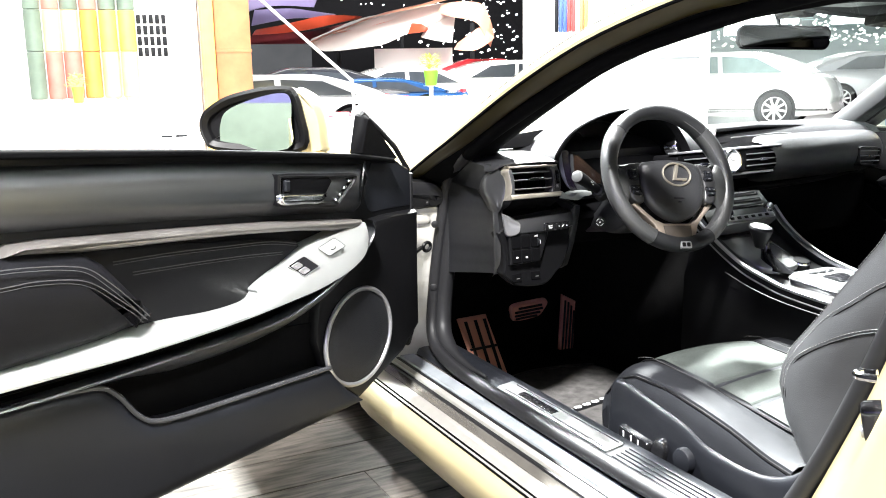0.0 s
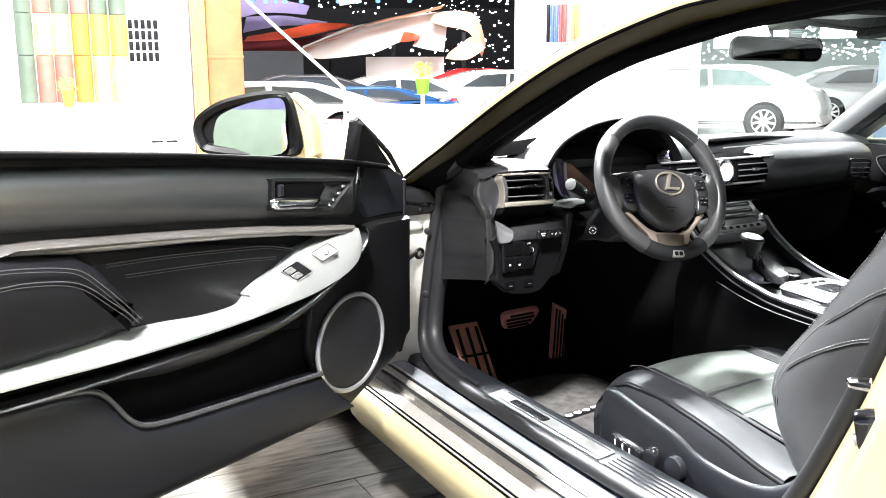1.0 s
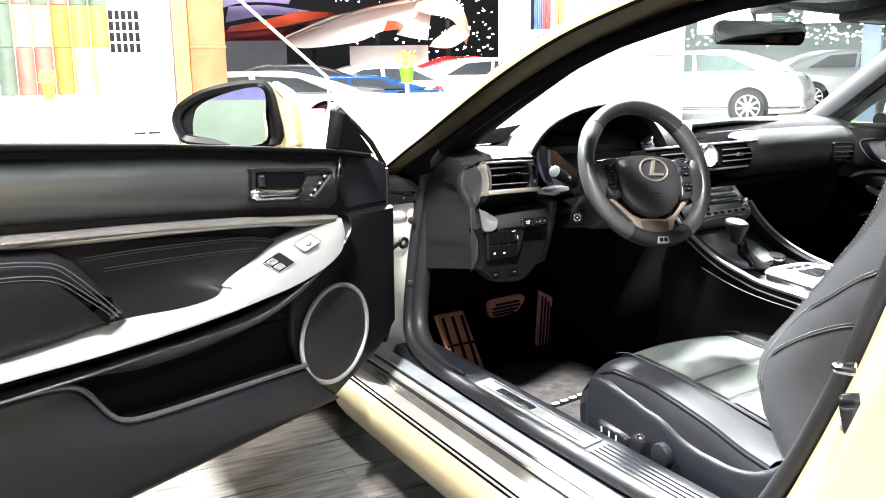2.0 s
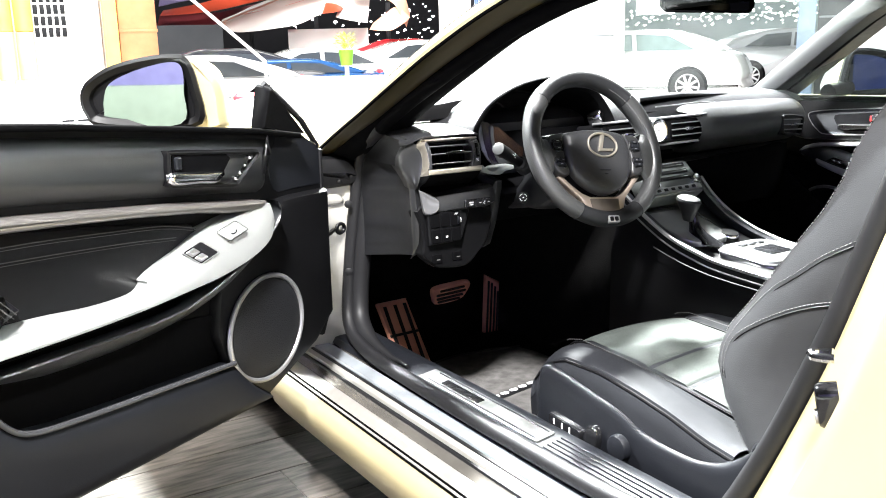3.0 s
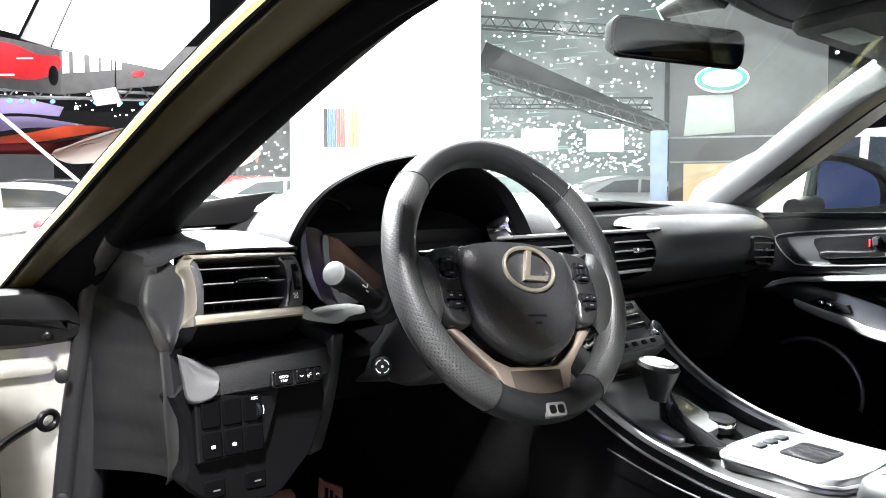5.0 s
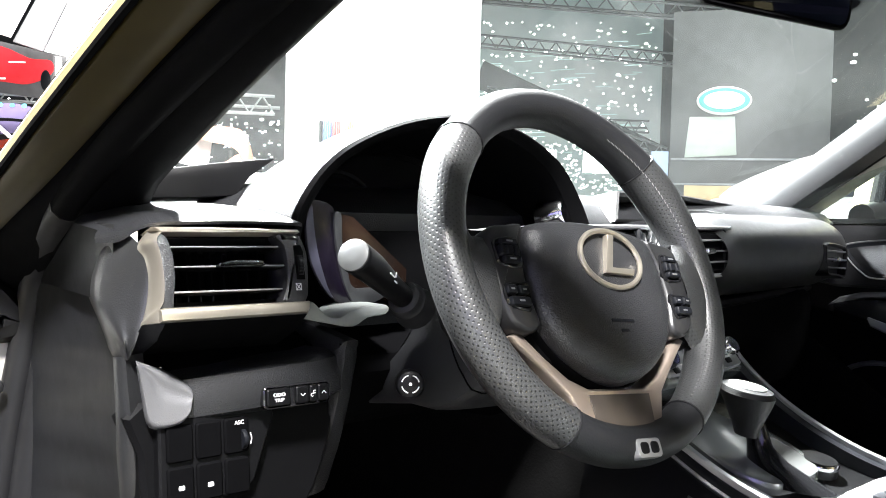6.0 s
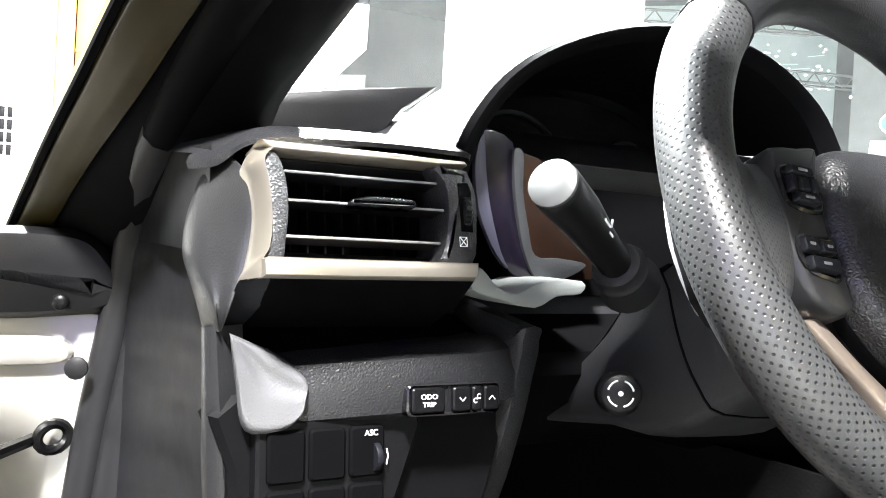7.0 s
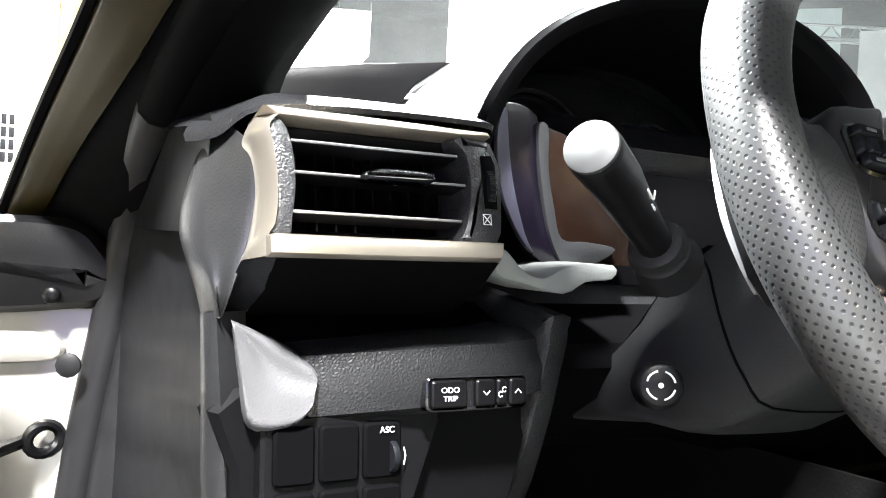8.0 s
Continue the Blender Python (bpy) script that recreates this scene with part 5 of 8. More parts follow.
part("column_edge", bm, SOFT, lower)

# steering column
WHEEL = basis((-0.366, 0.028, 0.858), (1, -0.06, -0.085), (0, 0.47, 1))
COLM = basis((-0.362, 0.031, 0.857), (0.999, 0.04, -0.07), (0, 0.5, 0.87))
bm = B()
sec = [(-0.052, 0.050), (-0.06, 0.03), (-0.066, -0.01), (-0.062, -0.040), (-0.045, -0.058), (0.045, -0.058), (0.062, -0.040), (0.066, -0.01), (0.06, 0.03), (0.052, 0.050)]
loft(bm, [[COLM @ V(q.x * k, min(q.y * k - 0.012 + sh, top), -d) for q in curve([V(a, b, 0) for a, b in sec], 3)] for d, k, sh, top in ((0.045, 0.80, 0.0, 0.05), (0.055, 0.9, 0.0, 0.05), (0.10, 1.0, -0.004, 0.034), (0.17, 1.0, -0.006, 0.020), (0.20, 0.96, 0.0, 0.008), (0.24, 0.8, 0.012, 0.0), (0.32, 0.6, 0.03, -0.004))])
column = part("steering_column", bm, COLUM, car, "dark grey steering column shroud")
bm = B()
loft(bm, [[COLM @ V(q.x * k, q.y * k - 0.012 + sh, -d) for q in curve([V(a, b, 0) for a, b in sec], 3)] for d, k, sh in ((0.132, 1.012, -0.005), (0.1335, 1.012, -0.005))])
part("shroud_joint", bm, DARK, column)
# stalk with its socket
st = [V(-0.5885, 0.086, 0.8650), V(-0.560, 0.100, 0.853), V(-0.53, 0.116, 0.8385), V(-0.500, 0.131, 0.824), V(-0.470, 0.146, 0.809)]
bm = B()
tube(bm, [st[0] + (st[0] - st[1]).normalized() * 0.0015, st[0], st[0] + (st[1] - st[0]) * 0.12, st[1], st[2], st[2] + (st[3] - st[2]) * 0.6, st[3], st[4]], [0.0128, 0.0142, 0.0145, 0.0138, 0.0118, 0.0108, 0.0105, 0.012], 20)
stalk = part("indicator_stalk", bm, HARD, column, "black turn signal stalk")
# cap in a lighter copy of the stalk's plastic, for light falling on it
bm = B()
SD = (st[0] - st[1]).normalized()
lathe(bm, [(0.0138, -0.001), (0.0138, 0.0012), (0.012, 0.0022), (0.004, 0.0026)], basis(st[0] + SD * 0.0016, SD.cross(V(0, 0, 1)), SD.cross(SD.cross(V(0, 0, 1)))), 24)
part("stalk_cap", bm, material("lit_stalk_plastic", (0.038, 0.040, 0.040), 0.5), stalk, "end cap of the stalk, lightened for the light on it")
SM = basis(st[1].lerp(st[2], 0.5), (st[2] - st[1]), V(0, 0, 1))
for u, v, w, h in ((-0.004, 0.0, 0.010, 0.0014), (0.003, 0.003, 0.0014, 0.005), (0.005, -0.003, 0.006, 0.0014)):
    bm = B()
    box(bm, (u, v, 0.0139), (w, h, 0.0008), SM, 0.0002)
    part("stalk_mark", bm, WHITEM, stalk)
bm = B()
tube(bm, [st[3] + (st[4] - st[3]) * q for q in (0.0, 0.06, 0.25, 0.3, 0.36, 0.9)], [0.0125, 0.0155, 0.0165, 0.0185, 0.0165, 0.021], 22)
part("stalk_socket", bm, RUBBER, column)
KN = basis((-0.486, 0.134, 0.741), (0.80, -0.60, 0), (0, 0.2, 1))
bm = B()
lathe(bm, [(0.014, -0.02), (0.014, 0.002), (0.0125, 0.005), (0.011, 0.006)], KN, 24)
knob = part("column_knob", bm, HARD, column, "round column adjuster")
for q in range(4):
    bm = B()
    tube(bm, [KN @ V(0.0082 * math.cos(a), 0.0082 * math.sin(a), 0.0064) for a in np.linspace(math.pi / 2 * q + 0.25, math.pi / 2 * q + 1.32, 7)], 0.0006, 4, False, KN.to_3x3() @ V(0, 0, 1))
    part("knob_mark", bm, WHITEM, column)
bm = B()
lathe(bm, [(0.0016, 0.005), (0.0016, 0.0066)], KN, 8)
part("knob_mark", bm, WHITEM, column)


# steering wheel
RIM, TUBE = 0.1675, 0.0185
def rim_ring(a):
    c = WHEEL @ V(RIM * math.cos(a), RIM * math.sin(a) - 0.004, 0)
    radial = WHEEL.to_3x3() @ V(math.cos(a), math.sin(a), 0)
    nrm = WHEEL.to_3x3() @ V(0, 0, 1)
    thick = TUBE * (1 + 0.14 * math.exp(-((abs((math.degrees(a) - 90 + 180) % 360 - 180) - 55) / 18) ** 2))
    return c, radial, nrm, thick


def rim_arc(lo, hi, k=1.0, n=36):
    bm = B()
    rings = []
    for a in np.linspace(radians(lo), radians(hi), n):
        c, radial, nrm, th = rim_ring(a)
        rings.append([c + th * k * (radial * math.cos(b) * 1.0 + nrm * math.sin(b) * 1.12) for b in np.linspace(-math.pi / 2, 1.5 * math.pi, 17)[:-1]])
    loft(bm, rings)
    return uv_grid(bm, 16, RIM * radians(hi - lo) / (n - 1), 2 * math.pi * TUBE / 16)


wheel = part("steering_wheel", rim_arc(45, 139, 1.0), LEATHER, car, "black leather steering wheel with a silver lower spoke")
part("rim_grip", rim_arc(139, 242, 1.01), PERF, wheel, "perforated leather grip")
part("rim_grip", rim_arc(-61, 45, 1.01), PERF, wheel, "perforated leather grip")
part("rim_bottom", rim_arc(242, 299, 1.0), LEATHER, wheel)
for deg in (45, 139, 242, 299):
    bm = B()
    c, radial, nrm, th = rim_ring(radians(deg))
    tang = nrm.cross(radial)
    tube(bm, [c + th * 1.015 * (radial * math.cos(b) + nrm * math.sin(b) * 1.12) for b in np.linspace(0, 2 * math.pi, 21)[:-1]], 0.0011, 5, True, tang)
    part("rim_seam", bm, RUBBER, wheel)
bm = B()
for a in np.linspace(radians(-56), radians(64), 58):
    c, radial, nrm, th = rim_ring(a)
    tang = nrm.cross(radial)
    p = c + th * 1.02 * (-radial * math.cos(0.75) + nrm * math.sin(0.75) * 1.12)
    q = tang * 0.0022 + radial * 0.0012
    tube(bm, [p - q, p + q], 0.0006, 4)
part("rim_stitches", bm, STITCH, wheel)
HUB = WHEEL @ Matrix.Translation((-0.009, 0, 0.0))
half_hub = [(0.045, 0.029), (0.078, 0.021), (0.0875, -0.005), (0.0885, -0.035), (0.084, -0.063), (0.068, -0.088), (0.042, -0.108), (0.014, -0.1185)]
hub = curve([(0.0, 0.032)] + half_hub + [(-x, y) for x, y in half_hub[::-1]], 4)
bm = B()
dome(bm, hub, HUB, [(0.0, -0.03), (0.0, 0.014), (0.02, 0.020), (0.06, 0.024), (0.14, 0.028), (0.30, 0.031), (0.6, 0.033), (0.9, 0.0335)])
part("airbag_cover", bm, SHEEN, wheel, "black airbag cover")
bm = B()
dome(bm, hub, HUB, [(-0.035, -0.02), (-0.035, 0.004), (-0.012, 0.007), (0.0, 0.004)])
part("cover_gap", bm, DARK, wheel)
bm = B()
plate(bm, curve([(-0.160, 0.030), (-0.125, 0.024), (-0.08, 0.030), (0.0, 0.030), (0.08, 0.030), (0.125, 0.024), (0.160, 0.030), (0.160, -0.06), (0.13, -0.080), (0.10, -0.085), (0.06, -0.10), (0.0, -0.10), (-0.06, -0.10), (-0.10, -0.085), (-0.13, -0.080), (-0.160, -0.06)], 3), HUB, [(0.010, -0.03), (0, -0.022), (0.0, -0.006), (0.004, 0.0)])
part("spokes", bm, HARD, wheel)
# grained leather that flows from the rim onto the side spokes
for sg in (-1, 1):
    bm = B()
    flow = []
    for k in range(13):
        f = k / 12
        v0, v1 = 0.050 - 0.036 * min(1, f * 1.6), -0.098 + 0.030 * f
        row = []
        for j in range(15):
            v = v0 + (v1 - v0) * j / 14
            u0 = math.sqrt(0.160 ** 2 - (v + 0.004) ** 2) * (1 - f) + (0.126 - 0.006 * max(0.0, j / 14 - 0.5)) * f
            edge = math.sin(math.pi * j / 14) ** 0.4 if 0 < j < 14 else 0.0
            row.append(HUB @ V(sg * u0 + 0.009 * (1 - f), v, 0.002 + (0.017 + 0.001 * f) * edge - 0.004 * (1 - f)))
        flow.append(row)
    loft(bm, flow, False, False)
    uv_grid(bm, 15, 0.0035, 0.010)
    part("thumb_grip", bm, PERF, wheel, "perforated leather thumb rest")
# silver fork to the bottom of the rim
SPOKE_MET = material("satin_spoke_metal", (0.46, 0.38, 0.32), 0.34, 0.8, vary=0.06)
bm = B()
plate(bm, [(-0.117, -0.076), (-0.104, -0.071), (-0.080, -0.094), (-0.058, -0.112), (-0.036, -0.121), (0.036, -0.121), (0.058, -0.112), (0.080, -0.094), (0.104, -0.071), (0.117, -0.076), (0.085, -0.104), (0.062, -0.126), (0.052, -0.150), (0.048, -0.166), (-0.048, -0.166), (-0.052, -0.150), (-0.062, -0.126), (-0.085, -0.104)], HUB, [(0.0, -0.02), (0.0, 0.004), (0.0015, 0.0075), (0.003, 0.0085)])
part("lower_spoke", bm, SPOKE_MET, wheel, "satin copper-silver lower spoke")
bm = B()
slab(bm, [(-0.040, -0.127), (0.040, -0.127), (0.037, -0.160), (-0.037, -0.160)], HUB, 0.004, 0.0098, 0.0015)
part("spoke_inlay", bm, material("brushed_spoke_inlay", (0.13, 0.11, 0.095), 0.35, 0.6, vary=0.15, scale=30), wheel, "dark brushed inlay")
bm = B()
slab(bm, rrect(0.006, -0.177, 0.032, 0.017, 0.004), HUB, 0.0, 0.0215, 0.002)
part("badge", bm, SILVER, wheel, "small silver badge")
for u in (-0.001, 0.012):
    bm = B()
    slab(bm, rrect(u, -0.177, 0.010, 0.010, 0.003), HUB, 0.015, 0.0228, 0.001)
    part("badge_mark", bm, HARD, wheel)
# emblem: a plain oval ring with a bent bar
EMB = HUB @ Matrix.Translation((0.004, -0.010, 0.0335))
bm = B()
tube(bm, [EMB @ V(x, y, 0.001) for x, y in oval(0, 0, 0.0395, 0.0275, 48)], 0.0026, 8, True, EMB.to_3x3() @ V(0, 0, 1))
part("emblem_ring", bm, CHAMP, wheel, "chrome oval emblem")
bm = B()
slab(bm, [(0.001, 0.0235), (-0.0145, -0.0150), (0.024, -0.0150), (0.027, -0.0090), (-0.003, -0.0090), (0.0095, 0.0235)], EMB, -0.002, 0.004, 0.0012)
part("emblem_bar", bm, CHAMP, wheel)
for i in range(2):
    bm = B()
    slab(bm, rrect(0.0, -0.068 - 0.009 * i, 0.030 - 0.020 * i, 0.003, 0.001), HUB, 0.028, 0.0337, 0.0004)
    part("cover_mark", bm, GREYP, wheel)
for sg in (-1, 1):
    bm = B()
    plate(bm, curve([(sg * 0.123, 0.015), (sg * 0.100, 0.021), (sg * 0.083, 0.022), (sg * 0.0905, -0.005), (sg * 0.0925, -0.040), (sg * 0.087, -0.068), (sg * 0.100, -0.076), (sg * 0.118, -0.067), (sg * 0.127, -0.04), (sg * 0.127, -0.009)], 4), HUB, [(0, -0.012), (0, 0.015), (0.002, 0.019), (0.004, 0.020)])
    part("switch_pod", bm, PODM, wheel, "satin dark grey switch panel")
    for pts in ([(0.122, 0.004), (0.100, 0.008), (0.094, -0.001), (0.0955, -0.020), (0.1205, -0.019), (0.124, -0.008)], [(0.122, -0.036), (0.103, -0.034), (0.0945, -0.035), (0.0955, -0.057), (0.106, -0.058), (0.121, -0.053)]):
        bm = B()
        plate(bm, curve([(sg * a, b) for a, b in pts], 3), HUB, [(0, 0.012), (0, 0.0205), (0.0015, 0.0215), (0.003, 0.0205)])
        part("switch_surround", bm, GLOSSB, wheel, "gloss black switch surround")
    for u, v, w, h in ((0.108, 0.002, 0.018, 0.006), (0.108, -0.014, 0.018, 0.006), (0.1005, -0.006, 0.005, 0.010), (0.1165, -0.006, 0.005, 0.010), (0.1085, -0.006, 0.008, 0.009), (0.116, -0.041, 0.011, 0.008), (0.103, -0.041, 0.011, 0.008), (0.1085, -0.051, 0.022, 0.008)):
        bm = B()
        plate(bm, rrect(sg * u, v, w, h, 0.0018), HUB, [(0, 0.018), (0, 0.0232), (0.001, 0.0245)])
        part("wheel_button", bm, GREYP, wheel)
    for u, v, w in ((0.108, 0.002, 0.007), (0.108, -0.014, 0.007), (0.116, -0.041, 0.004), (0.103, -0.041, 0.004), (0.1085, -0.051, 0.006)):
        bm = B()
        slab(bm, rrect(sg * u, v, w, 0.0016, 0.0005), HUB, 0.022, 0.0249, 0.0002)
        part("wheel_button_mark", bm, SILVER, wheel)
    bm = B()
    plate(bm, curve([(sg * 0.136, 0.036), (sg * 0.147, 0.033), (sg * 0.160, -0.008), (sg * 0.158, -0.043), (sg * 0.150, -0.048), (sg * 0.118, -0.02), (sg * 0.112, 0.03)], 4), COLM @ Matrix.Translation((0, 0, -0.045)), [(0, -0.004), (0, 0.0), (0.001, 0.002)])
    part("shift_paddle", bm, SILVER, wheel, "silver shift paddle")


# centre of the dashboard
CEN = basis((0.0, 0.205, 0.855), (0.995, 0.08, 0), (0, 0.1, 1))
bm = B()
plate(bm, rrect(0.0, 0, 0.41, 0.062, 0.010), CEN, [(0, -0.08), (0, 0.0), (0.004, 0.006), (0.010, 0.004)])
centre = part("centre_vents", bm, HARD, car, "centre air vents with an analogue clock")
for v in (0.034, -0.036):
    bm = B()
    plate(bm, rrect(0.0, v, 0.42, 0.006, 0.003), CEN, [(0, -0.02), (0, 0.008), (0.0015, 0.011)])
    part("centre_trim", bm, SILVER, centre)
for cx in (-0.115, 0.125):
    # flat dark slab draws the shade inside each opening
    bm = B()
    slab(bm, rrect(cx, 0, 0.135, 0.050, 0.006), CEN, 0.0, 0.008, 0.002)
    part("vent_shade_slab", bm, DARK, centre)
    for v in (-0.016, 0.0, 0.016):
        bm = B()
        box(bm, (cx, v, 0.008), (0.13, 0.003, 0.012), CEN, 0.001)
        part("slat", bm, SILVER, centre)
    bm = B()
    plate(bm, rrect(cx, 0, 0.026, 0.009, 0.003), CEN, [(0, 0), (0, 0.018), (0.002, 0.021)])
    part("vent_tab", bm, CHROME, centre)
    bm = B()
    plate(bm, curve([(cx + 0.058, -0.028), (cx + 0.056, 0.028), (cx + 0.07, 0.026), (cx + 0.076, 0.0), (cx + 0.07, -0.026)], 3), CEN, [(0, 0), (0, 0.010), (0.003, 0.013)])
    part("vent_cheek", bm, GREYP, centre)
CLK = CEN @ Matrix.Translation((-0.004, 0.001, 0.0))
bm = B()
lathe(bm, [(0.034, 0), (0.034, 0.016), (0.031, 0.022), (0.027, 0.021), (0.026, 0.016)], CLK, 36)
clock = part("clock", bm, CHROME, centre, "round analogue clock in a chrome rim")
bm = B()
lathe(bm, [(0.0262, 0.012), (0.0262, 0.017)], CLK, 32)
part("clock_face", bm, WHITEM, clock)
for a, l in ((0.6, 0.014), (2.4, 0.019)):
    bm = B()
    tube(bm, [CLK @ V(0, 0, 0.018), CLK @ V(l * math.cos(a), l * math.sin(a), 0.018)], 0.0008, 5)
    part("clock_hand", bm, HARD, clock)
# start button pod beside the binnacle
POD = basis((-0.155, 0.235, 0.905), (0.96, 0.2, 0), (0, 0.25, 1))
bm = B()
lathe(bm, [(0.024, -0.03), (0.024, 0.004), (0.021, 0.008), (0.018, 0.007)], POD, 28)
pod = part("start_button", bm, CHROME, centre, "round bright start button")
# display niche and upper shelf on the passenger's side
bm = B()
plate(bm, [(-0.02, 0.0), (0.0, 0.045), (0.20, 0.047), (0.47, 0.034), (0.52, 0.012), (0.50, 0.0)], basis((0.03, 0.285, 0.896), (1, 0.16, 0), (0, 0.2, 1)), [(0, -0.10), (0, 0.0), (0.003, 0.003), (0.008, -0.001), (0.010, -0.06)])
part("display_hood", bm, SOFT, dash)
bm = B()
slab(bm, [(0.0, 0.005), (0.008, 0.037), (0.20, 0.039), (0.44, 0.027), (0.48, 0.008)], basis((0.03, 0.285, 0.896), (1, 0.16, 0), (0, 0.2, 1)), -0.06, -0.035, 0.002)
part("display_screen", bm, GLOSSB, dash, "dark display set back under the dash top")
bm = B()
tube(bm, [V(0.06, 0.262, 0.914), V(0.25, 0.29, 0.916), V(0.46, 0.335, 0.908)], 0.0018, 6)
part("display_trim", bm, SILVER, dash)
bm = B()
sweep(bm, curve([(0.20, 0.245, 0.845), (0.32, 0.252, 0.846), (0.48, 0.272, 0.846), (0.62, 0.300, 0.845)], 5, False), [(-0.03, 0.044), (0.0, 0.044), (0.02, 0.032), (0.028, 0.008), (0.024, -0.020), (0.008, -0.040), (-0.03, -0.045)], (0, 0, 1))
part("passenger_pad", bm, LEATHER, dash, "padded leather dash front")
PV = basis((0.672, 0.298, 0.845), (0.94, 0.34, 0), (0, 0.1, 1))
bm = B()
plate(bm, rrect(0, 0, 0.11, 0.078, 0.012), PV, [(0, -0.06), (0, 0.0), (0.004, 0.005), (0.010, 0.002)])
pv = part("passenger_air_vent", bm, HARD, car, "side air vent on the passenger's side")
# dark slab in place of the opening's shade
bm = B()
slab(bm, rrect(0, 0, 0.088, 0.06, 0.008), PV, -0.001, 0.004, 0.001)
part("vent_shade_slab", bm, DARK, pv)
for v in (-0.02, 0.0, 0.02):
    bm = B()
    box(bm, (0, v, 0.006), (0.086, 0.003, 0.012), PV, 0.001)
    part("slat", bm, SILVER, pv)
bm = B()
plate(bm, rrect(0, 0, 0.022, 0.008, 0.003), PV, [(0, 0), (0, 0.014), (0.002, 0.017)])
part("vent_tab", bm, CHROME, pv)
bm = B()
tube(bm, curve([(0.12, 0.29, 0.755), (0.4, 0.30, 0.765), (0.70, 0.33, 0.775)], 5, False), 0.008, 8)
part("glovebox_edge", bm, HARD, dash)

# radio stack and console
STK = basis((0.028, 0.165, 0.732), (0.99, 0.06, 0), (0, 0.66, 0.75))
bm = B()
plate(bm, [(-0.11, -0.05), (0.085, -0.05), (0.10, -0.03), (0.085, 0.05), (-0.10, 0.05)], STK, [(0, -0.05), (0, 0.0), (0.003, 0.004), (0.006, 0.005)])
stack = part("radio_panel", bm, RADM, car, "radio panel above the console, coloured pale for its reflections")
for v in (0.036, 0.016, -0.002):
    bm = B()
    slab(bm, rrect(-0.01, v, 0.15, 0.011, 0.002), STK, 0.0, 0.0085, 0.001)
    part("radio_key", bm, GLOSSB, stack)
bm = B()
slab(bm, rrect(-0.012, -0.036, 0.185, 0.016, 0.003), STK, 0.0, 0.010, 0.001)
part("key_strip", bm, SILVER, stack)
for i in range(6):
    bm = B()
    slab(bm, rrect(-0.085 + 0.027 * i, -0.036, 0.014, 0.008, 0.002), STK, 0.005, 0.0115, 0.0006)
    part("key", bm, HARD, stack)
bm = B()
lathe(bm, [(0.014, 0), (0.014, 0.014), (0.012, 0.018), (0.009, 0.0185)], STK @ Matrix.Translation((0.070, -0.018, 0.003)), 24)
part("volume_knob", bm, CHROME, stack)
bm = B()
lathe(bm, [(0.016, -0.004), (0.017, 0.016), (0.015, 0.021), (0.011, 0.022)], STK @ Matrix.Translation((-0.098, -0.018, 0.003)), 24)
part("volume_knob", bm, CHROME, stack)
def con(y):
    """Height of the console top at y."""
    t = min(1, max(0, (y + 0.10) / 0.24))
    return 0.578 + 0.080 * t * t


ys = [0.20 - 0.05 * i for i in range(22)]
bm = B()
loft(bm, [[V(-0.155, y, 0.19), V(-0.15, y, con(y) - 0.10), V(-0.135, y, con(y) - 0.045), V(-0.118, y, con(y) - 0.006), V(-0.105, y, con(y)), V(0.125, y, con(y)), V(0.138, y, con(y) - 0.006), V(0.155, y, con(y) - 0.045), V(0.17, y, con(y) - 0.09), V(0.175, y, 0.19)] for y in ys])
console = part("centre_console", bm, HARD, car, "black centre console with silver rails")
bm = B()
slab(bm, [(0.2, 0.19), (0.88, 0.19), (0.88, 0.62), (0.2, 0.62)], basis((-0.095, 0, 0), (0, 1, 0), (0, 0, 1)), -0.004, 0.004, 0.001)
part("console_side", bm, DCARP, console)
for x0, s in ((-0.130, -1), (0.150, 1)):
    run = curve([(x0 + 0.010 * s, 0.185, 0.722), (x0 + 0.004 * s, 0.140, 0.684), (x0, 0.078, 0.646), (x0, 0.010, 0.616), (x0, -0.06, 0.597), (x0 + 0.004 * s, -0.16, 0.582), (x0 + 0.01 * s, -0.42, 0.573), (x0 + 0.01 * s, -0.8, 0.573)], 5, False)
    bm = B()
    sweep(bm, run, [(-0.0045, -0.002), (-0.004, 0.004), (0.0, 0.006), (0.004, 0.004), (0.0045, -0.002), (0.0, -0.005)], (0, 0, 1))
    part("console_rail", bm, SILVER, console, "bright silver console rail")
    bm = B()
    sweep(bm, [p + V(-0.012 * s, 0, -0.012) for p in run], [(-0.010, -0.014), (-0.010, 0.010), (0.010, 0.010), (0.010, -0.014)], (0, 0, 1))
    part("rail_lining", bm, GREYP, console)
    bm = B()
    tube(bm, [p + V(0.008 * s, 0, -0.016) for p in run], 0.0022, 5)
    part("lower_rail", bm, SILVER, console, "thin lower silver line")
    bm = B()
    tube(bm, curve([(x0 + 0.030 * s, 0.04, 0.595), (x0 + 0.022 * s, -0.06, 0.566), (x0 + 0.024 * s, -0.2, 0.552), (x0 + 0.028 * s, -0.5, 0.545)], 5, False), 0.0015, 5)
    part("stitching", bm, STITCH, console)
bm = B()
plate(bm, curve([(-0.085, 0.13), (-0.095, 0.06), (-0.09, -0.02), (-0.06, -0.055), (0.03, -0.055), (0.06, -0.02), (0.07, 0.06), (0.065, 0.13)], 4), basis((0.004, 0.035, 0.618), (1, 0, 0), (0, 0.95, 0.30)), [(0, -0.05), (0, -0.006), (0.003, 0.0), (0.008, 0.002)])
part("shift_plate", bm, CONS, console, "gloss shift plate coloured pale for its reflections")
bm = B()
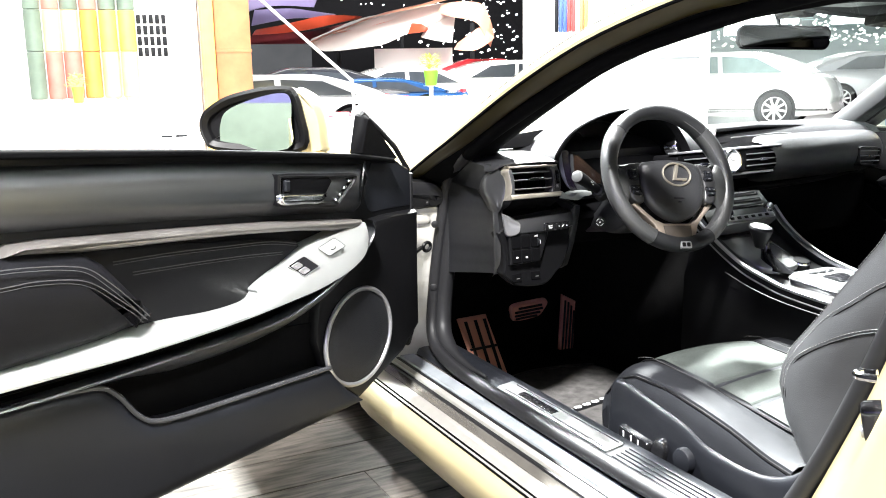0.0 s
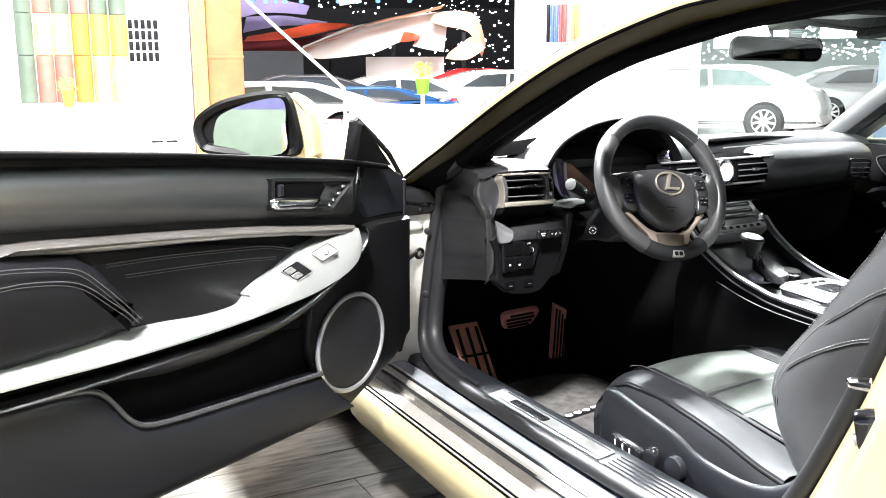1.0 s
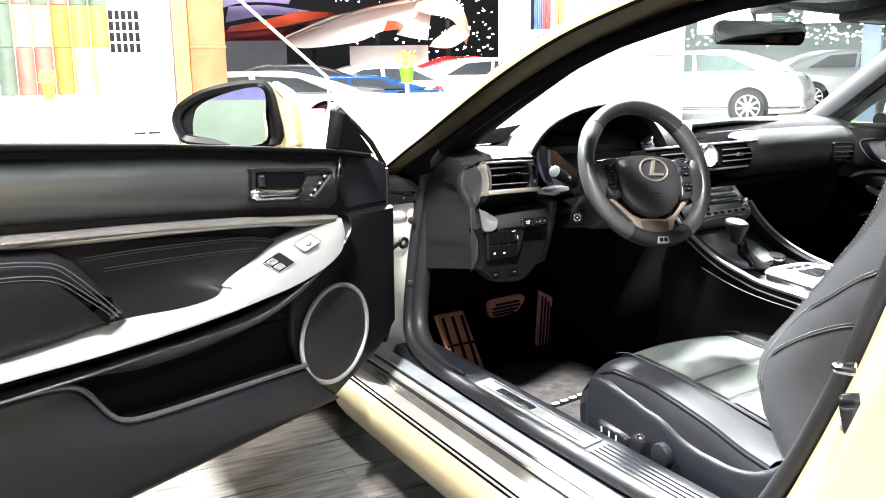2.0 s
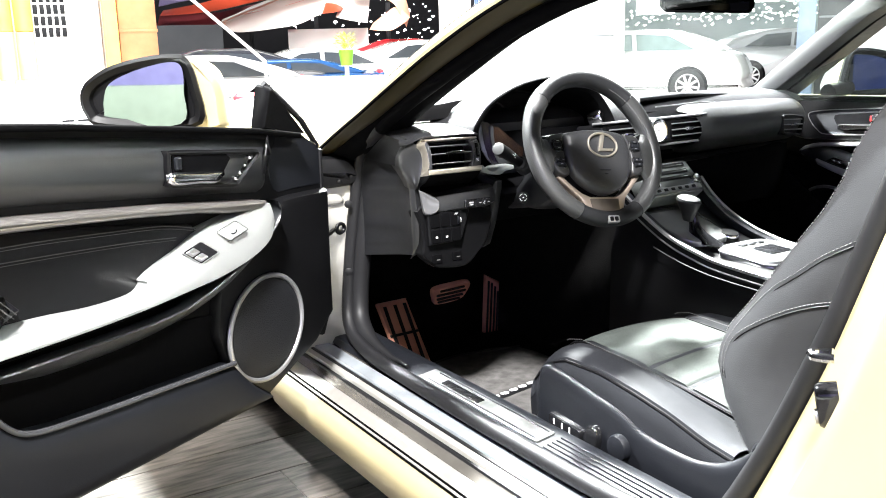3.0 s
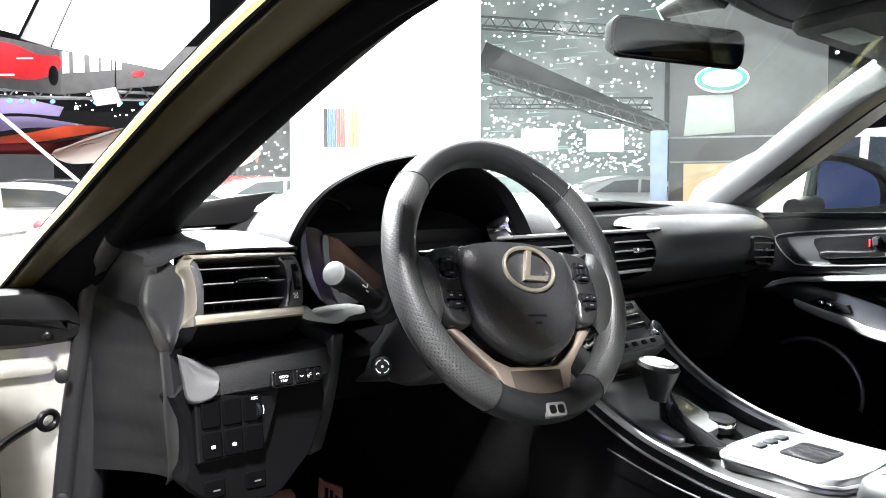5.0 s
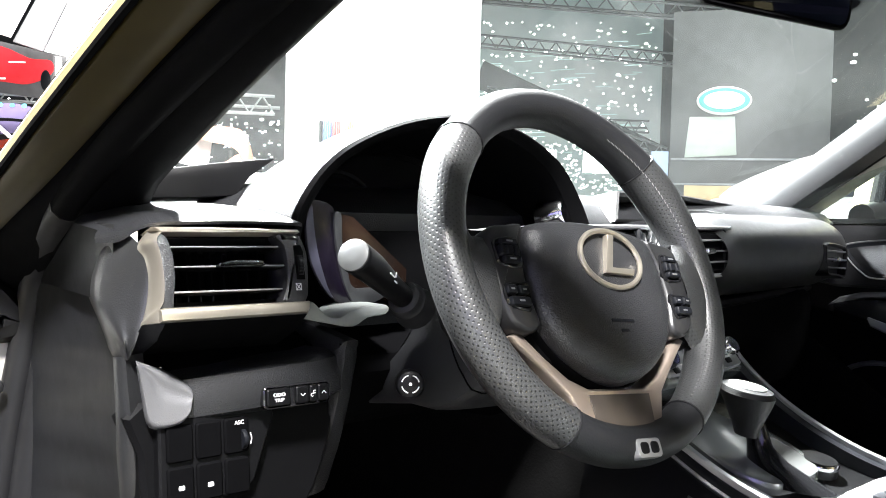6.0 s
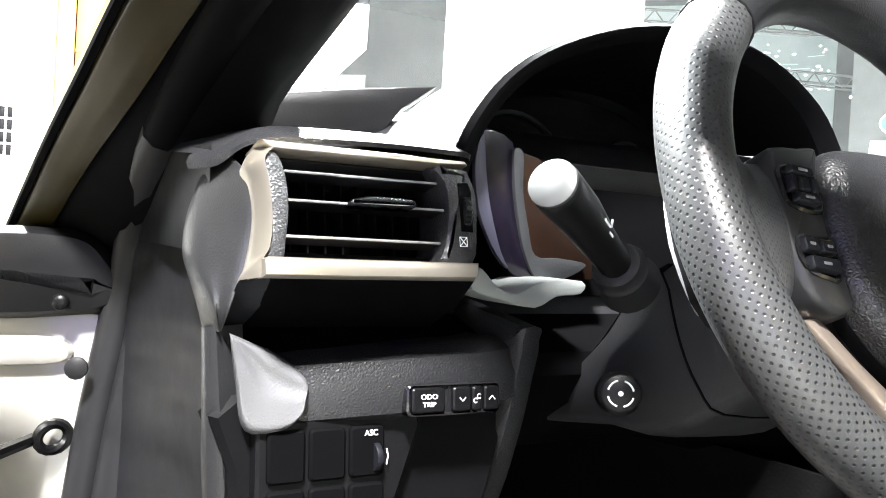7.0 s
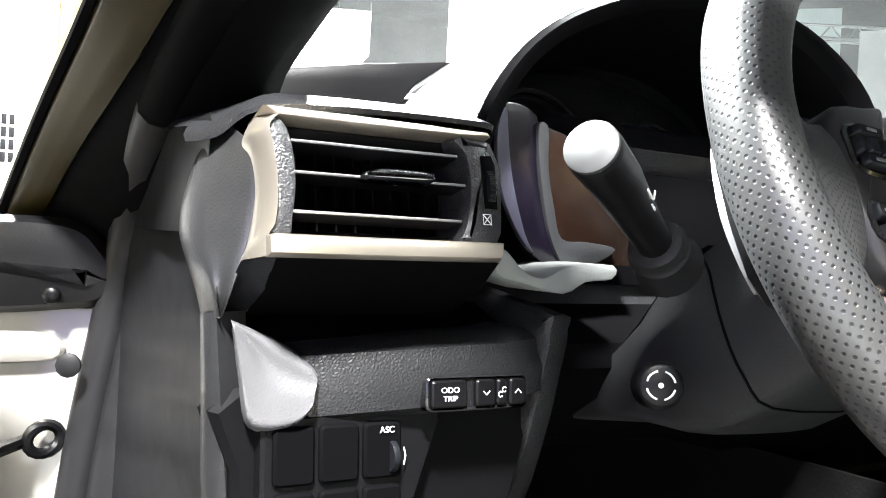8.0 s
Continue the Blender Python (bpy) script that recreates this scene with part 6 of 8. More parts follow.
loft(bm, [[V(-0.038 + a * kx + ox, 0.035 + b * ky + oy, z) for a, b in oval(0, 0, 1, 1, 20)] for z, kx, ky, ox, oy in ((0.596, 0.026, 0.050, 0.010, -0.050), (0.606, 0.022, 0.040, 0.008, -0.036), (0.620, 0.016, 0.026, 0.005, -0.020), (0.636, 0.011, 0.016, 0.004, -0.010), (0.652, 0.010, 0.014, 0.003, -0.006), (0.672, 0.0095, 0.013, 0.0, 0.0))])
part("shift_lever", bm, GLOSSB, console, "gloss black shift lever")
bm = B()
loft(bm, [[V(-0.046 + a * kx, 0.037 + b * ky, z + 0.15 * b * ky) for a, b in oval(0, 0, 1, 1, 24)] for z, kx, ky in ((0.648, 0.011, 0.014), (0.660, 0.013, 0.018), (0.676, 0.019, 0.025), (0.690, 0.025, 0.031), (0.698, 0.027, 0.034), (0.704, 0.024, 0.031), (0.707, 0.014, 0.019))])
part("shift_knob", bm, LEATHER, console, "leather shift knob")
# pale silver disc paints the light on top of the leather knob
bm = B()
loft(bm, [[V(-0.046 + a * kx, 0.037 + b * ky, z + 0.15 * b * ky) for a, b in oval(0, 0, 1, 1, 24)] for z, kx, ky in ((0.7045, 0.0190, 0.0245), (0.7070, 0.0175, 0.023), (0.7080, 0.010, 0.013))])
part("knob_highlight", bm, ARMM, console)
bm = B()
lathe(bm, [(0.026, -0.02), (0.026, 0.004), (0.023, 0.010), (0.017, 0.011)], basis((0.065, 0.002, 0.600), (1, 0, 0), (0, 1, 0.2)), 28)
part("mode_dial", bm, HARD, console, "round drive mode dial")
bm = B()
lathe(bm, [(0.0262, 0.002), (0.0262, 0.006), (0.024, 0.009)], basis((0.065, 0.002, 0.600), (1, 0, 0), (0, 1, 0.2)), 28)
part("dial_ring", bm, CHROME, console)
TP = basis((0.012, -0.155, 0.578), (1, 0, 0), (0, 1, 0.05))
bm = B()
plate(bm, curve([(-0.075, 0.075), (-0.08, 0.0), (-0.07, -0.09), (0.08, -0.09), (0.09, 0.0), (0.075, 0.075), (0.0, 0.085)], 4), TP, [(0, -0.01), (0, 0.014), (0.006, 0.022), (0.016, 0.024)])
part("touchpad_base", bm, CONS, console, "palm rest with a touch pad and silver edge, coloured pale for its reflections")
bm = B()
tube(bm, [TP @ V(p.x, p.y, 0.012) for p in curve([V(-0.075, 0.075, 0), V(-0.08, 0.0, 0), V(-0.07, -0.09, 0), V(0.08, -0.09, 0), V(0.09, 0.0, 0), V(0.075, 0.075, 0), V(0.0, 0.085, 0)], 4)], 0.0032, 6, True)
part("palm_rest_edge", bm, SILVER, console)
bm = B()
slab(bm, rrect(0.0, -0.015, 0.075, 0.06, 0.008), TP, 0.02, 0.0265, 0.001)
part("touchpad", bm, GLOSSB, console)
for i in range(3):
    bm = B()
    slab(bm, rrect(-0.03 + 0.03 * i, 0.045, 0.022, 0.016, 0.004), TP, 0.02, 0.027, 0.001)
    part("pad_key", bm, GREYP, console)
bm = B()
plate(bm, rrect(0.01, -0.21, 0.19, 0.36, 0.03), basis((0.0, -0.235, 0.588), (1, 0, 0), (0, 1, 0)), [(0.004, -0.03), (0, 0.0), (0.004, 0.016), (0.014, 0.026), (0.04, 0.030)])
part("armrest_lid", bm, LEATHER, console, "leather armrest lid")


# driver's seat
SEAT_X = -0.345
def cushion_top(y):
    return float(np.interp(-y, (0.02, 0.035, 0.06, 0.10, 0.25, 0.40, 0.58), (0.40, 0.428, 0.448, 0.458, 0.452, 0.438, 0.415)))


def cushion_row(y):
    """Cross-section of the cushion at y, from its outer side to its inner side."""
    top = cushion_top(y)
    peak = float(np.interp(-y, (0.02, 0.05, 0.08, 0.13, 0.23, 0.34, 0.42, 0.50, 0.58), (0.40, 0.434, 0.458, 0.474, 0.478, 0.468, 0.452, 0.435, 0.422)))
    edge = float(np.interp(-y, (0.02, 0.06, 0.10, 0.17, 0.28, 0.38, 0.46, 0.54, 0.60), (0.385, 0.415, 0.443, 0.463, 0.466, 0.453, 0.439, 0.418, 0.41)))
    half = [(0.0, top + 0.002), (0.06, top + 0.001), (0.12, top - 0.001), (0.143, top - 0.004), (0.152, top - 0.010), (0.160, top - 0.004), (0.176, top + (peak - top) * 0.45), (0.196, peak - 0.006), (0.214, peak), (0.236, peak - 0.004), (0.256, (peak + edge) / 2 + 0.003), (0.268, edge + 0.004), (0.2705, edge - 0.003), (0.276, edge - 0.012), (0.279, edge - 0.035), (0.278, 0.36), (0.274, 0.31)]
    pts = [(-x, z) for x, z in half[::-1]] + [(x, z) for x, z in half[1:]]
    front = max(0.0, 1 - (-y - 0.02) / 0.16)
    return [V(SEAT_X + x, y - 0.05 * front * (abs(x) / 0.27) ** 2, min(z, z)) for x, z in pts]


bm = B()
YC = [-0.02 - 0.006 * k for k in range(8)] + [-0.075 - 0.025 * k for k in range(22)]
rows = [cushion_row(y) for y in YC]
low = [[V(p.x, p.y + dy, min(p.z, z)) for p in rows[0]] for dy, z in ((0.0, 0.31), (0.004, 0.35), (0.003, 0.385))]
loft(bm, low + rows, False, False)
seat = part("driver_seat", bm, SEATL, car, "black leather sports seat with deep bolsters")
def insert_pt(u, v):
    y = -0.050 - 0.515 * v
    x = 0.28 * (u - 0.5)
    dip = 0.008 * max(0.0, 1 - v / 0.05) ** 2
    bow = 0.05 * max(0.0, 1 - (-y - 0.02) / 0.16) * (abs(x) / 0.27) ** 2
    groove = sum(math.exp(-((y - g) / 0.006) ** 2) for g in (-0.27 + 0.02 * (u - 0.5), -0.375 + 0.02 * (u - 0.5), -0.475 + 0.02 * (u - 0.5)))
    puff = 0.006 * math.sin(math.pi * u) ** 0.6
    return V(SEAT_X + x, y - bow, cushion_top(y) + puff - 0.009 * groove - dip)


bm = B()
sheet(bm, insert_pt, 24, 110)
uv_grid(bm, 111, 0.29 / 24, 0.52 / 110, 0)
part("seat_insert", bm, SEATP, seat, "ribbed grey seat centre with cross seams")
for g in (-0.27, -0.375, -0.475):
    bm = B()
    tube(bm, [insert_pt(u, (-0.050 - (g + 0.02 * (u - 0.5))) / 0.515) + V(0, 0, 0.0005) for u in np.linspace(0.02, 0.98, 12)], 0.0018, 5)
    part("cross_seam", bm, HARD, seat)
for sgn in (-1, 1):
    bm = B()
    tube(bm, [V(SEAT_X + sgn * 0.150, y, cushion_top(y) - 0.004) for y in YC[3:]], 0.003, 6)
    part("seat_piping", bm, HARD, seat)
    bm = B()
    stitches(bm, [V(SEAT_X + sgn * 0.166, y, cushion_top(y) + 0.006) for y in YC[6:]], 0.006, 0.004, 0.0006)
    part("seat_stitching", bm, STITCH, seat)
    bm = B()
    tube(bm, [cushion_row(y)[4 if sgn < 0 else -5] + V(sgn * 0.001, 0, 0) for y in YC[2:]], 0.003, 6)
    part("side_piping", bm, HARD, seat)
# plastic valance with the seat controls
bm = B()
val = curve([(0.095, 0.225), (0.098, 0.33), (0.104, 0.415), (0.122, 0.440), (0.16, 0.442), (0.25, 0.428), (0.345, 0.412), (0.40, 0.392), (0.47, 0.385), (0.54, 0.388), (0.60, 0.408), (0.645, 0.445), (0.67, 0.46), (0.70, 0.44), (0.70, 0.33), (0.60, 0.27), (0.40, 0.225)], 4)
VAL = basis((-0.598, 0, 0), (0, -1, 0), (0, 0, 1))
plate(bm, val, VAL, [(0, -0.03), (0, 0.022), (0.003, 0.030), (0.009, 0.034), (0.02, 0.036)])
part("seat_valance", bm, GREYP, seat, "dark plastic side cover with seat switches")
bm = B()
plate(bm, rrect(0.184, 0.350, 0.100, 0.026, 0.007), VAL @ Matrix.Rotation(radians(-4), 4, "Z"), [(0, 0.02), (0, 0.045), (0.003, 0.050)])
part("seat_slide_switch", bm, GLOSSB, seat)
for u in (0.178, 0.203, 0.226):
    bm = B()
    slab(bm, rrect(u, 0.336 - 0.07 * (u - 0.2), 0.004, 0.013, 0.001), VAL, 0.046, 0.0505, 0.0006)
    part("switch_mark", bm, WHITEM, seat)
bm = B()
plate(bm, curve([(0.272, 0.358), (0.296, 0.365), (0.306, 0.343), (0.292, 0.300), (0.272, 0.300), (0.262, 0.33)], 4), VAL, [(0, 0.02), (0, 0.042), (0.004, 0.048)])
part("recline_switch", bm, GLOSSB, seat)
bm = B()
lathe(bm, [(0.021, 0.02), (0.021, 0.044), (0.019, 0.050), (0.014, 0.0515)], VAL @ Matrix.Translation((0.358, 0.345, 0)) @ Matrix.Diagonal((1.25, 1.25, 1, 1)), 28)
part("lumbar_knob", bm, GREYP, seat, "round lumbar knob")
# backrest
def back_front(z):
    ks = [(0.36, -0.66), (0.40, -0.632), (0.44, -0.600), (0.50, -0.560), (0.56, -0.541), (0.59, -0.545), (0.63, -0.563), (0.68, -0.603), (0.76, -0.660), (0.84, -0.720), (0.89, -0.748), (0.93, -0.762), (0.97, -0.785), (1.03, -0.83), (1.06, -0.87)]
    for (a, b), (c, d) in zip(ks, ks[1:]):
        if z <= c:
            return b + (d - b) * (z - a) / (c - a)
    return ks[-1][1]


def back_row(z):
    f = back_front(z)
    t = (z - 0.36) / 0.70
    w = 0.272 - 0.03 * t ** 2 - (0.05 * max(0, t - 0.85) / 0.15)
    deep = 0.085 * (1 - 0.65 * max(0, t - 0.55) / 0.45)
    c = -0.345
    half = [(0.0, -deep), (0.08, -deep), (0.125, -deep + 0.008), (0.16, -deep * 0.72), (0.20, -0.022), (0.232, -0.003), (0.252, -0.004), (w - 0.004, -0.03), (w, -0.07), (w - 0.008, -0.14), (w - 0.05, -0.19), (0.10, -0.21), (0.0, -0.215)]
    pts = [(c - x, d) for x, d in half] + [(c + x, d) for x, d in half[-2:0:-1]]
    return [V(x, f + d, z) for x, d in pts]


bm = B()
loft(bm, [back_row(z) for z in (0.36, 0.38, 0.40, 0.42, 0.44, 0.47, 0.50, 0.53, 0.56, 0.575, 0.59, 0.61, 0.63, 0.655, 0.68, 0.74, 0.79, 0.84, 0.89, 0.93, 0.97, 1.0, 1.03, 1.05, 1.06)])
# lighter copy of the seat leather, for the light on the backrest
part("backrest", bm, material("lit_seat_leather", (0.034, 0.035, 0.037), 0.5, spec=0.35, bump=0.3, bump_scale=420, kind="cells", vary=0.2), seat, "black leather backrest with side bolsters")
def on_side(y, z):
    """The point of the bolster's outer face at y, z."""
    row = back_row(z)[5:12]
    for p, q in zip(row, row[1:]):
        if min(p.y, q.y) - 1e-6 <= y <= max(p.y, q.y) + 1e-6 and abs(p.y - q.y) > 1e-6:
            r = p.lerp(q, (y - p.y) / (q.y - p.y))
            return V(r.x - 0.0012, y, z)
    return V(row[4].x - 0.001, y, z)


for k in (6,):
    bm = B()
    stitches(bm, [back_row(z)[k] + V(-0.001, 0.001, 0) for z in np.linspace(0.42, 1.03, 60)])
    part("stitching", bm, STITCH, seat)
for pts in ([(-0.558, 0.545), (-0.558, 0.575), (-0.570, 0.612), (-0.632, 0.694), (-0.693, 0.744), (-0.737, 0.778), (-0.80, 0.815)], [(-0.566, 0.545), (-0.568, 0.580), (-0.586, 0.618), (-0.634, 0.655), (-0.696, 0.690), (-0.752, 0.710), (-0.82, 0.725)]):
    line_s = [on_side(p.x, p.y) for p in curve([V(a, b, 0) for a, b in pts], 8, False)]
    bm = B()
    stitches(bm, line_s)
    part("stitching", bm, STITCH, seat)
    bm = B()
    tube(bm, [p + V(0.0006, -0.004, -0.004) for p in line_s], 0.0016, 5)
    part("side_seam", bm, HARD, seat)
bm = B()
sheet(bm, lambda u, v: V(-0.345 + 0.24 * (u - 0.5), back_front(0.44 + 0.56 * v) - 0.085 * (1 - 0.65 * max(0, 0.11 + 0.8 * v - 0.55) / 0.45) + 0.012 * math.sin(math.pi * u) + 0.004, 0.44 + 0.56 * v), 10, 30)
uv_grid(bm, 31, 0.024, 0.0187, 0)
part("back_insert", bm, SEATP, seat)
bm = B()
plate(bm, rrect(0, 0, 0.05, 0.06, 0.02), basis((-0.615, -0.66, 0.43), (0, -1, 0), (0, 0, 1)), [(0, -0.03), (0, 0.0), (0.006, 0.008)])
part("recliner_cover", bm, GREYP, seat)

# pedals and mat
def pedal(name, pts, m, ribs, label):
    bm = B()
    plate(bm, pts, m, [(0, -0.012), (0, 0.0), (0.002, 0.003)])
    ped = part(name, bm, PEDAL, car, label)
    for pts in ribs:
        bm = B()
        plate(bm, pts, m, [(0, 0), (0, 0.006), (0.0015, 0.008)])
        part("pedal_rib", bm, RUBBER, ped)
    return ped


PB = basis((-0.335, 0.70, 0.365), (0.985, 0.10, 0), (0, -0.45, 0.9))
pedal("brake_pedal", curve([(-0.07, 0.026), (0.0, 0.032), (0.066, 0.028), (0.066, -0.01), (0.045, -0.034), (-0.04, -0.036), (-0.06, -0.015)], 4), PB, [rrect(0.0, v, 0.115 - abs(v) * 1.2, 0.007, 0.003) for v in (0.018, 0.003, -0.012, -0.025)], "drilled metal brake pedal with rubber strips")
PA = basis((-0.144, 0.755, 0.275), (0.98, -0.10, 0), (-0.12, -0.10, 0.97))
pedal("accelerator_pedal", [(-0.028, 0.11), (0.022, 0.082), (0.026, -0.10), (-0.026, -0.105)], PA, [[(x, 0.092 - 22 * (x + 0.02) ** 2 - 0.4 * (x + 0.02)), (x + 0.006, 0.09 - 22 * (x + 0.02) ** 2 - 0.4 * (x + 0.02)), (x + 0.007, -0.095), (x + 0.001, -0.095)] for x in (-0.021, -0.009, 0.003, 0.014)], "tall metal accelerator pedal with rubber strips")
PF = basis((-0.50, 0.69, 0.275), (0.94, 0.05, 0), (-0.25, 0.45, 0.85))
pedal("foot_rest", [(-0.065, 0.10), (0.035, 0.10), (0.055, -0.11), (-0.045, -0.11)], PF, [[(x, 0.085), (x + 0.010, 0.085), (x + 0.018, -0.095), (x + 0.008, -0.095)] for x in (-0.05, -0.015, 0.018)] + [[(-0.055, 0.0), (0.042, 0.0), (0.043, -0.008), (-0.053, -0.008)]], "metal foot rest")
mat_thing = thing("floor_mat", (-0.36, 0.25, 0.19), "dark grey carpet floor mat with a black edge", "floor mat")
bm = B()
plate(bm, curve([(-0.62, 0.0), (-0.63, 0.30), (-0.60, 0.50), (-0.40, 0.60), (-0.18, 0.56), (-0.17, 0.2), (-0.17, -0.10), (-0.60, -0.10)], 5), basis((0, 0, 0.192), (1, 0, 0), (0, 1, 0)), [(0, 0), (0, 0.006), (0.006, 0.010)])
part("mat_carpet", bm, CARPET, mat_thing)
bm = B()
tube(bm, curve([(-0.62, 0.0, 0.200), (-0.63, 0.30, 0.200), (-0.60, 0.50, 0.200), (-0.40, 0.60, 0.200), (-0.18, 0.56, 0.200)], 6, False), 0.006, 6)
part("mat_edge", bm, RUBBER, mat_thing)
for i in range(5):
    bm = B()
    slab(bm, rrect(-0.485 + i * 0.033, 0.2566 + 0.0062 * i, 0.022, 0.010, 0.002), basis((0, 0, 0.2095), (1, 0, 0), (0, 1, 0)), 0.0, 0.004, 0.001)
    part("mat_mark", bm, WHITEM, mat_thing)
bm = B()
tube(bm, [V(-0.52, 0.25, 0.204), V(-0.28, 0.295, 0.204)], 0.008, 6)
part("mat_seam", bm, RUBBER, mat_thing)


# passenger's door, closed; u runs to the rear, the normal into the car
def pplate(pts, prof, n=0):
    bm = B()
    return plate(bm, curve(pts, n) if n else pts, basis((0.755, 0, 0), (0, 1, 0), (0, 0, 1)) @ Matrix.Diagonal((1, 1, -1, 1)), prof)


pbase = [(-1.0, 0.92), (0.45, 0.905), (0.50, 0.85), (0.50, 0.40), (0.42, 0.34), (-1.0, 0.34)]
pdoor = part("passenger_door", pplate(pbase, [(0, -0.13), (0, -0.025), (0.004, -0.02)]), HARD, car, "closed passenger's door with black leather and silver trim")
part("outer_skin", pplate(pbase, [(0, -0.15), (0, -0.131)]), GOLD, pdoor)
part("upper_panel", pplate([(-1.0, 0.915), (0.36, 0.903), (0.40, 0.88), (0.40, 0.79), (0.30, 0.775), (-0.2, 0.785), (-1.0, 0.79)], [(0, -0.03), (0, -0.008), (0.006, 0.006), (0.02, 0.012)]), SOFT, pdoor, "black upper door panel")
part("belt_seal", pplate([(-1.0, 0.925), (0.38, 0.91), (0.38, 0.90), (-1.0, 0.914)], [(0, -0.05), (0, 0.008), (0.002, 0.01)]), RUBBER, pdoor)
part("silver_strip", pplate([(0.305, 0.740), (0.283, 0.757), (0.250, 0.767), (0.034, 0.7875), (-0.3, 0.812), (-1.0, 0.83), (-1.0, 0.81), (-0.3, 0.796), (0.034, 0.7735), (0.236, 0.7575), (0.278, 0.7445)], [(0, -0.03), (0, 0.018), (0.003, 0.022)]), ARMM, pdoor, "bright silver strip")
part("insert_panel", pplate([(-1.0, 0.80), (-0.2, 0.785), (0.06, 0.764), (0.115, 0.745), (0.04, 0.728), (-0.10, 0.690), (-1.0, 0.66)], [(0, -0.03), (0, -0.004), (0.006, 0.0)]), DARK, pdoor)
p_in = curve([(0.296, 0.742, 0.733), (0.248, 0.7535, 0.729), (0.18, 0.752, 0.727), (0.121, 0.738, 0.727), (0.05, 0.718, 0.727), (-0.06, 0.688, 0.727), (-0.3, 0.668, 0.727), (-1.0, 0.66, 0.727)], 4, False)
p_out = curve([(0.288, 0.7385, 0.726), (0.228, 0.7285, 0.702), (0.207, 0.7255, 0.694), (0.15, 0.711, 0.690), (0.09, 0.697, 0.690), (0.012, 0.676, 0.690), (-0.3, 0.640, 0.690), (-1.0, 0.63, 0.690)], 4, False)
bm = B()
loft(bm, [[V(0.76, p.x, p.y), V(p.z, p.x, p.y), V(0.5 * (p.z + q.z), 0.5 * (p.x + q.x), 0.5 * (p.y + q.y) + 0.002), V(q.z, q.x, q.y), V(q.z - 0.001, q.x, q.y - 0.004), V(0.76, q.x, q.y - 0.030)] for p, q in zip(p_in, p_out)], False, False)
part("armrest", bm, GREYP, pdoor, "dark grey armrest with a silver lower edge")
band_hi = curve([(0.207, 0.7265), (0.15, 0.7115), (0.09, 0.6975), (0.012, 0.6765), (-0.3, 0.640), (-1.0, 0.63)], 5, False)
band_lo = curve([(0.202, 0.7095), (0.15, 0.692), (0.09, 0.6765), (0.012, 0.653), (-0.3, 0.618), (-1.0, 0.61)], 5, False)
bm = B()
loft(bm, [[V(0.72, a.x, a.y), V(0.6885, a.x, a.y), V(0.6865, a.x, a.y - 0.003), V(0.6865, b.x, b.y + 0.004), V(0.690, b.x, b.y), V(0.74, b.x, b.y)] for a, b in zip(band_hi, band_lo)], False, False)
part("armrest_edge", bm, ARMM, pdoor, "bright silver armrest edge")
part("switch_plate", pplate([(0.176, 0.722), (0.150, 0.7345), (0.095, 0.722), (0.085, 0.706), (0.105, 0.703)], [(0, 0.03), (0, 0.062), (0.002, 0.063)]), GLOSSB, pdoor)
for u, v in ((0.150, 0.7245), (0.131, 0.7205)):
    part("window_switch", pplate(rrect(u, v, 0.012, 0.008, 0.002), [(0, 0.05), (0, 0.066), (0.002, 0.067)]), CHROME, pdoor)
# panel blackened to stand for shade low on this door
part("lower_panel", pplate([(0.40, 0.74), (0.14, 0.69), (-0.2, 0.645), (-1.0, 0.63), (-1.0, 0.36), (0.36, 0.36)], [(0, -0.03), (0, -0.004), (0.006, 0.004)]), DARK, pdoor)
part("speaker_ring", (lambda bm: tube(bm, [V(0.748, 0.20 + 0.12 * math.cos(a), 0.52 + 0.115 * math.sin(a)) for a in np.linspace(0, 2 * math.pi, 41)[:-1]], 0.005, 8, True, (1, 0, 0)))(B()), STEEL, pdoor, "steel speaker ring")
pbez = curve([(0.281, 0.856), (0.250, 0.866), (0.18, 0.873), (0.06, 0.881), (-0.01, 0.884), (-0.028, 0.870), (-0.026, 0.826), (-0.010, 0.813), (0.047, 0.807), (0.116, 0.801), (0.216, 0.797), (0.243, 0.806), (0.270, 0.831)], 3)
part("release_bezel", pplate(pbez, [(0, 0.0), (0, 0.012), (0.003, 0.014), (0.012, 0.011)]), GREYP, pdoor, "dark panel round the inside door release")
part("bezel_rim", (lambda bm: tube(bm, [V(0.742, p[0], p[1]) for p in pbez], 0.0016, 5, True, (1, 0, 0)))(B()), SILVER, pdoor, "thin bright rim")
part("release_recess", pplate(curve([(0.190, 0.855), (0.13, 0.862), (0.064, 0.869), (0.030, 0.870), (0.022, 0.850), (0.026, 0.822), (0.05, 0.818), (0.164, 0.8105), (0.180, 0.826)], 3), [(0, 0.0), (0, 0.0125), (0.002, 0.0135)]), DARK, pdoor)
part("release_lever", pplate(curve([(0.172, 0.829), (0.11, 0.833), (0.040, 0.836), (0.032, 0.829), (0.040, 0.822), (0.10, 0.818), (0.156, 0.814)], 3), [(0, 0.0), (0, 0.020), (0.003, 0.024)]), CHROME, pdoor, "chrome release lever")
part("lock_knob", pplate(rrect(0.056, 0.855, 0.016, 0.020, 0.005), [(0, 0.0), (0, 0.020), (0.003, 0.023)]), GREYP, pdoor)
part("lock_mark", pplate(rrect(0.070, 0.851, 0.004, 0.016, 0.001), [(0, 0.0), (0, 0.016), (0.001, 0.017)]), material("red_mark", (0.6, 0.02, 0.02), 0.4), pdoor, "red lock mark")
bm = B()
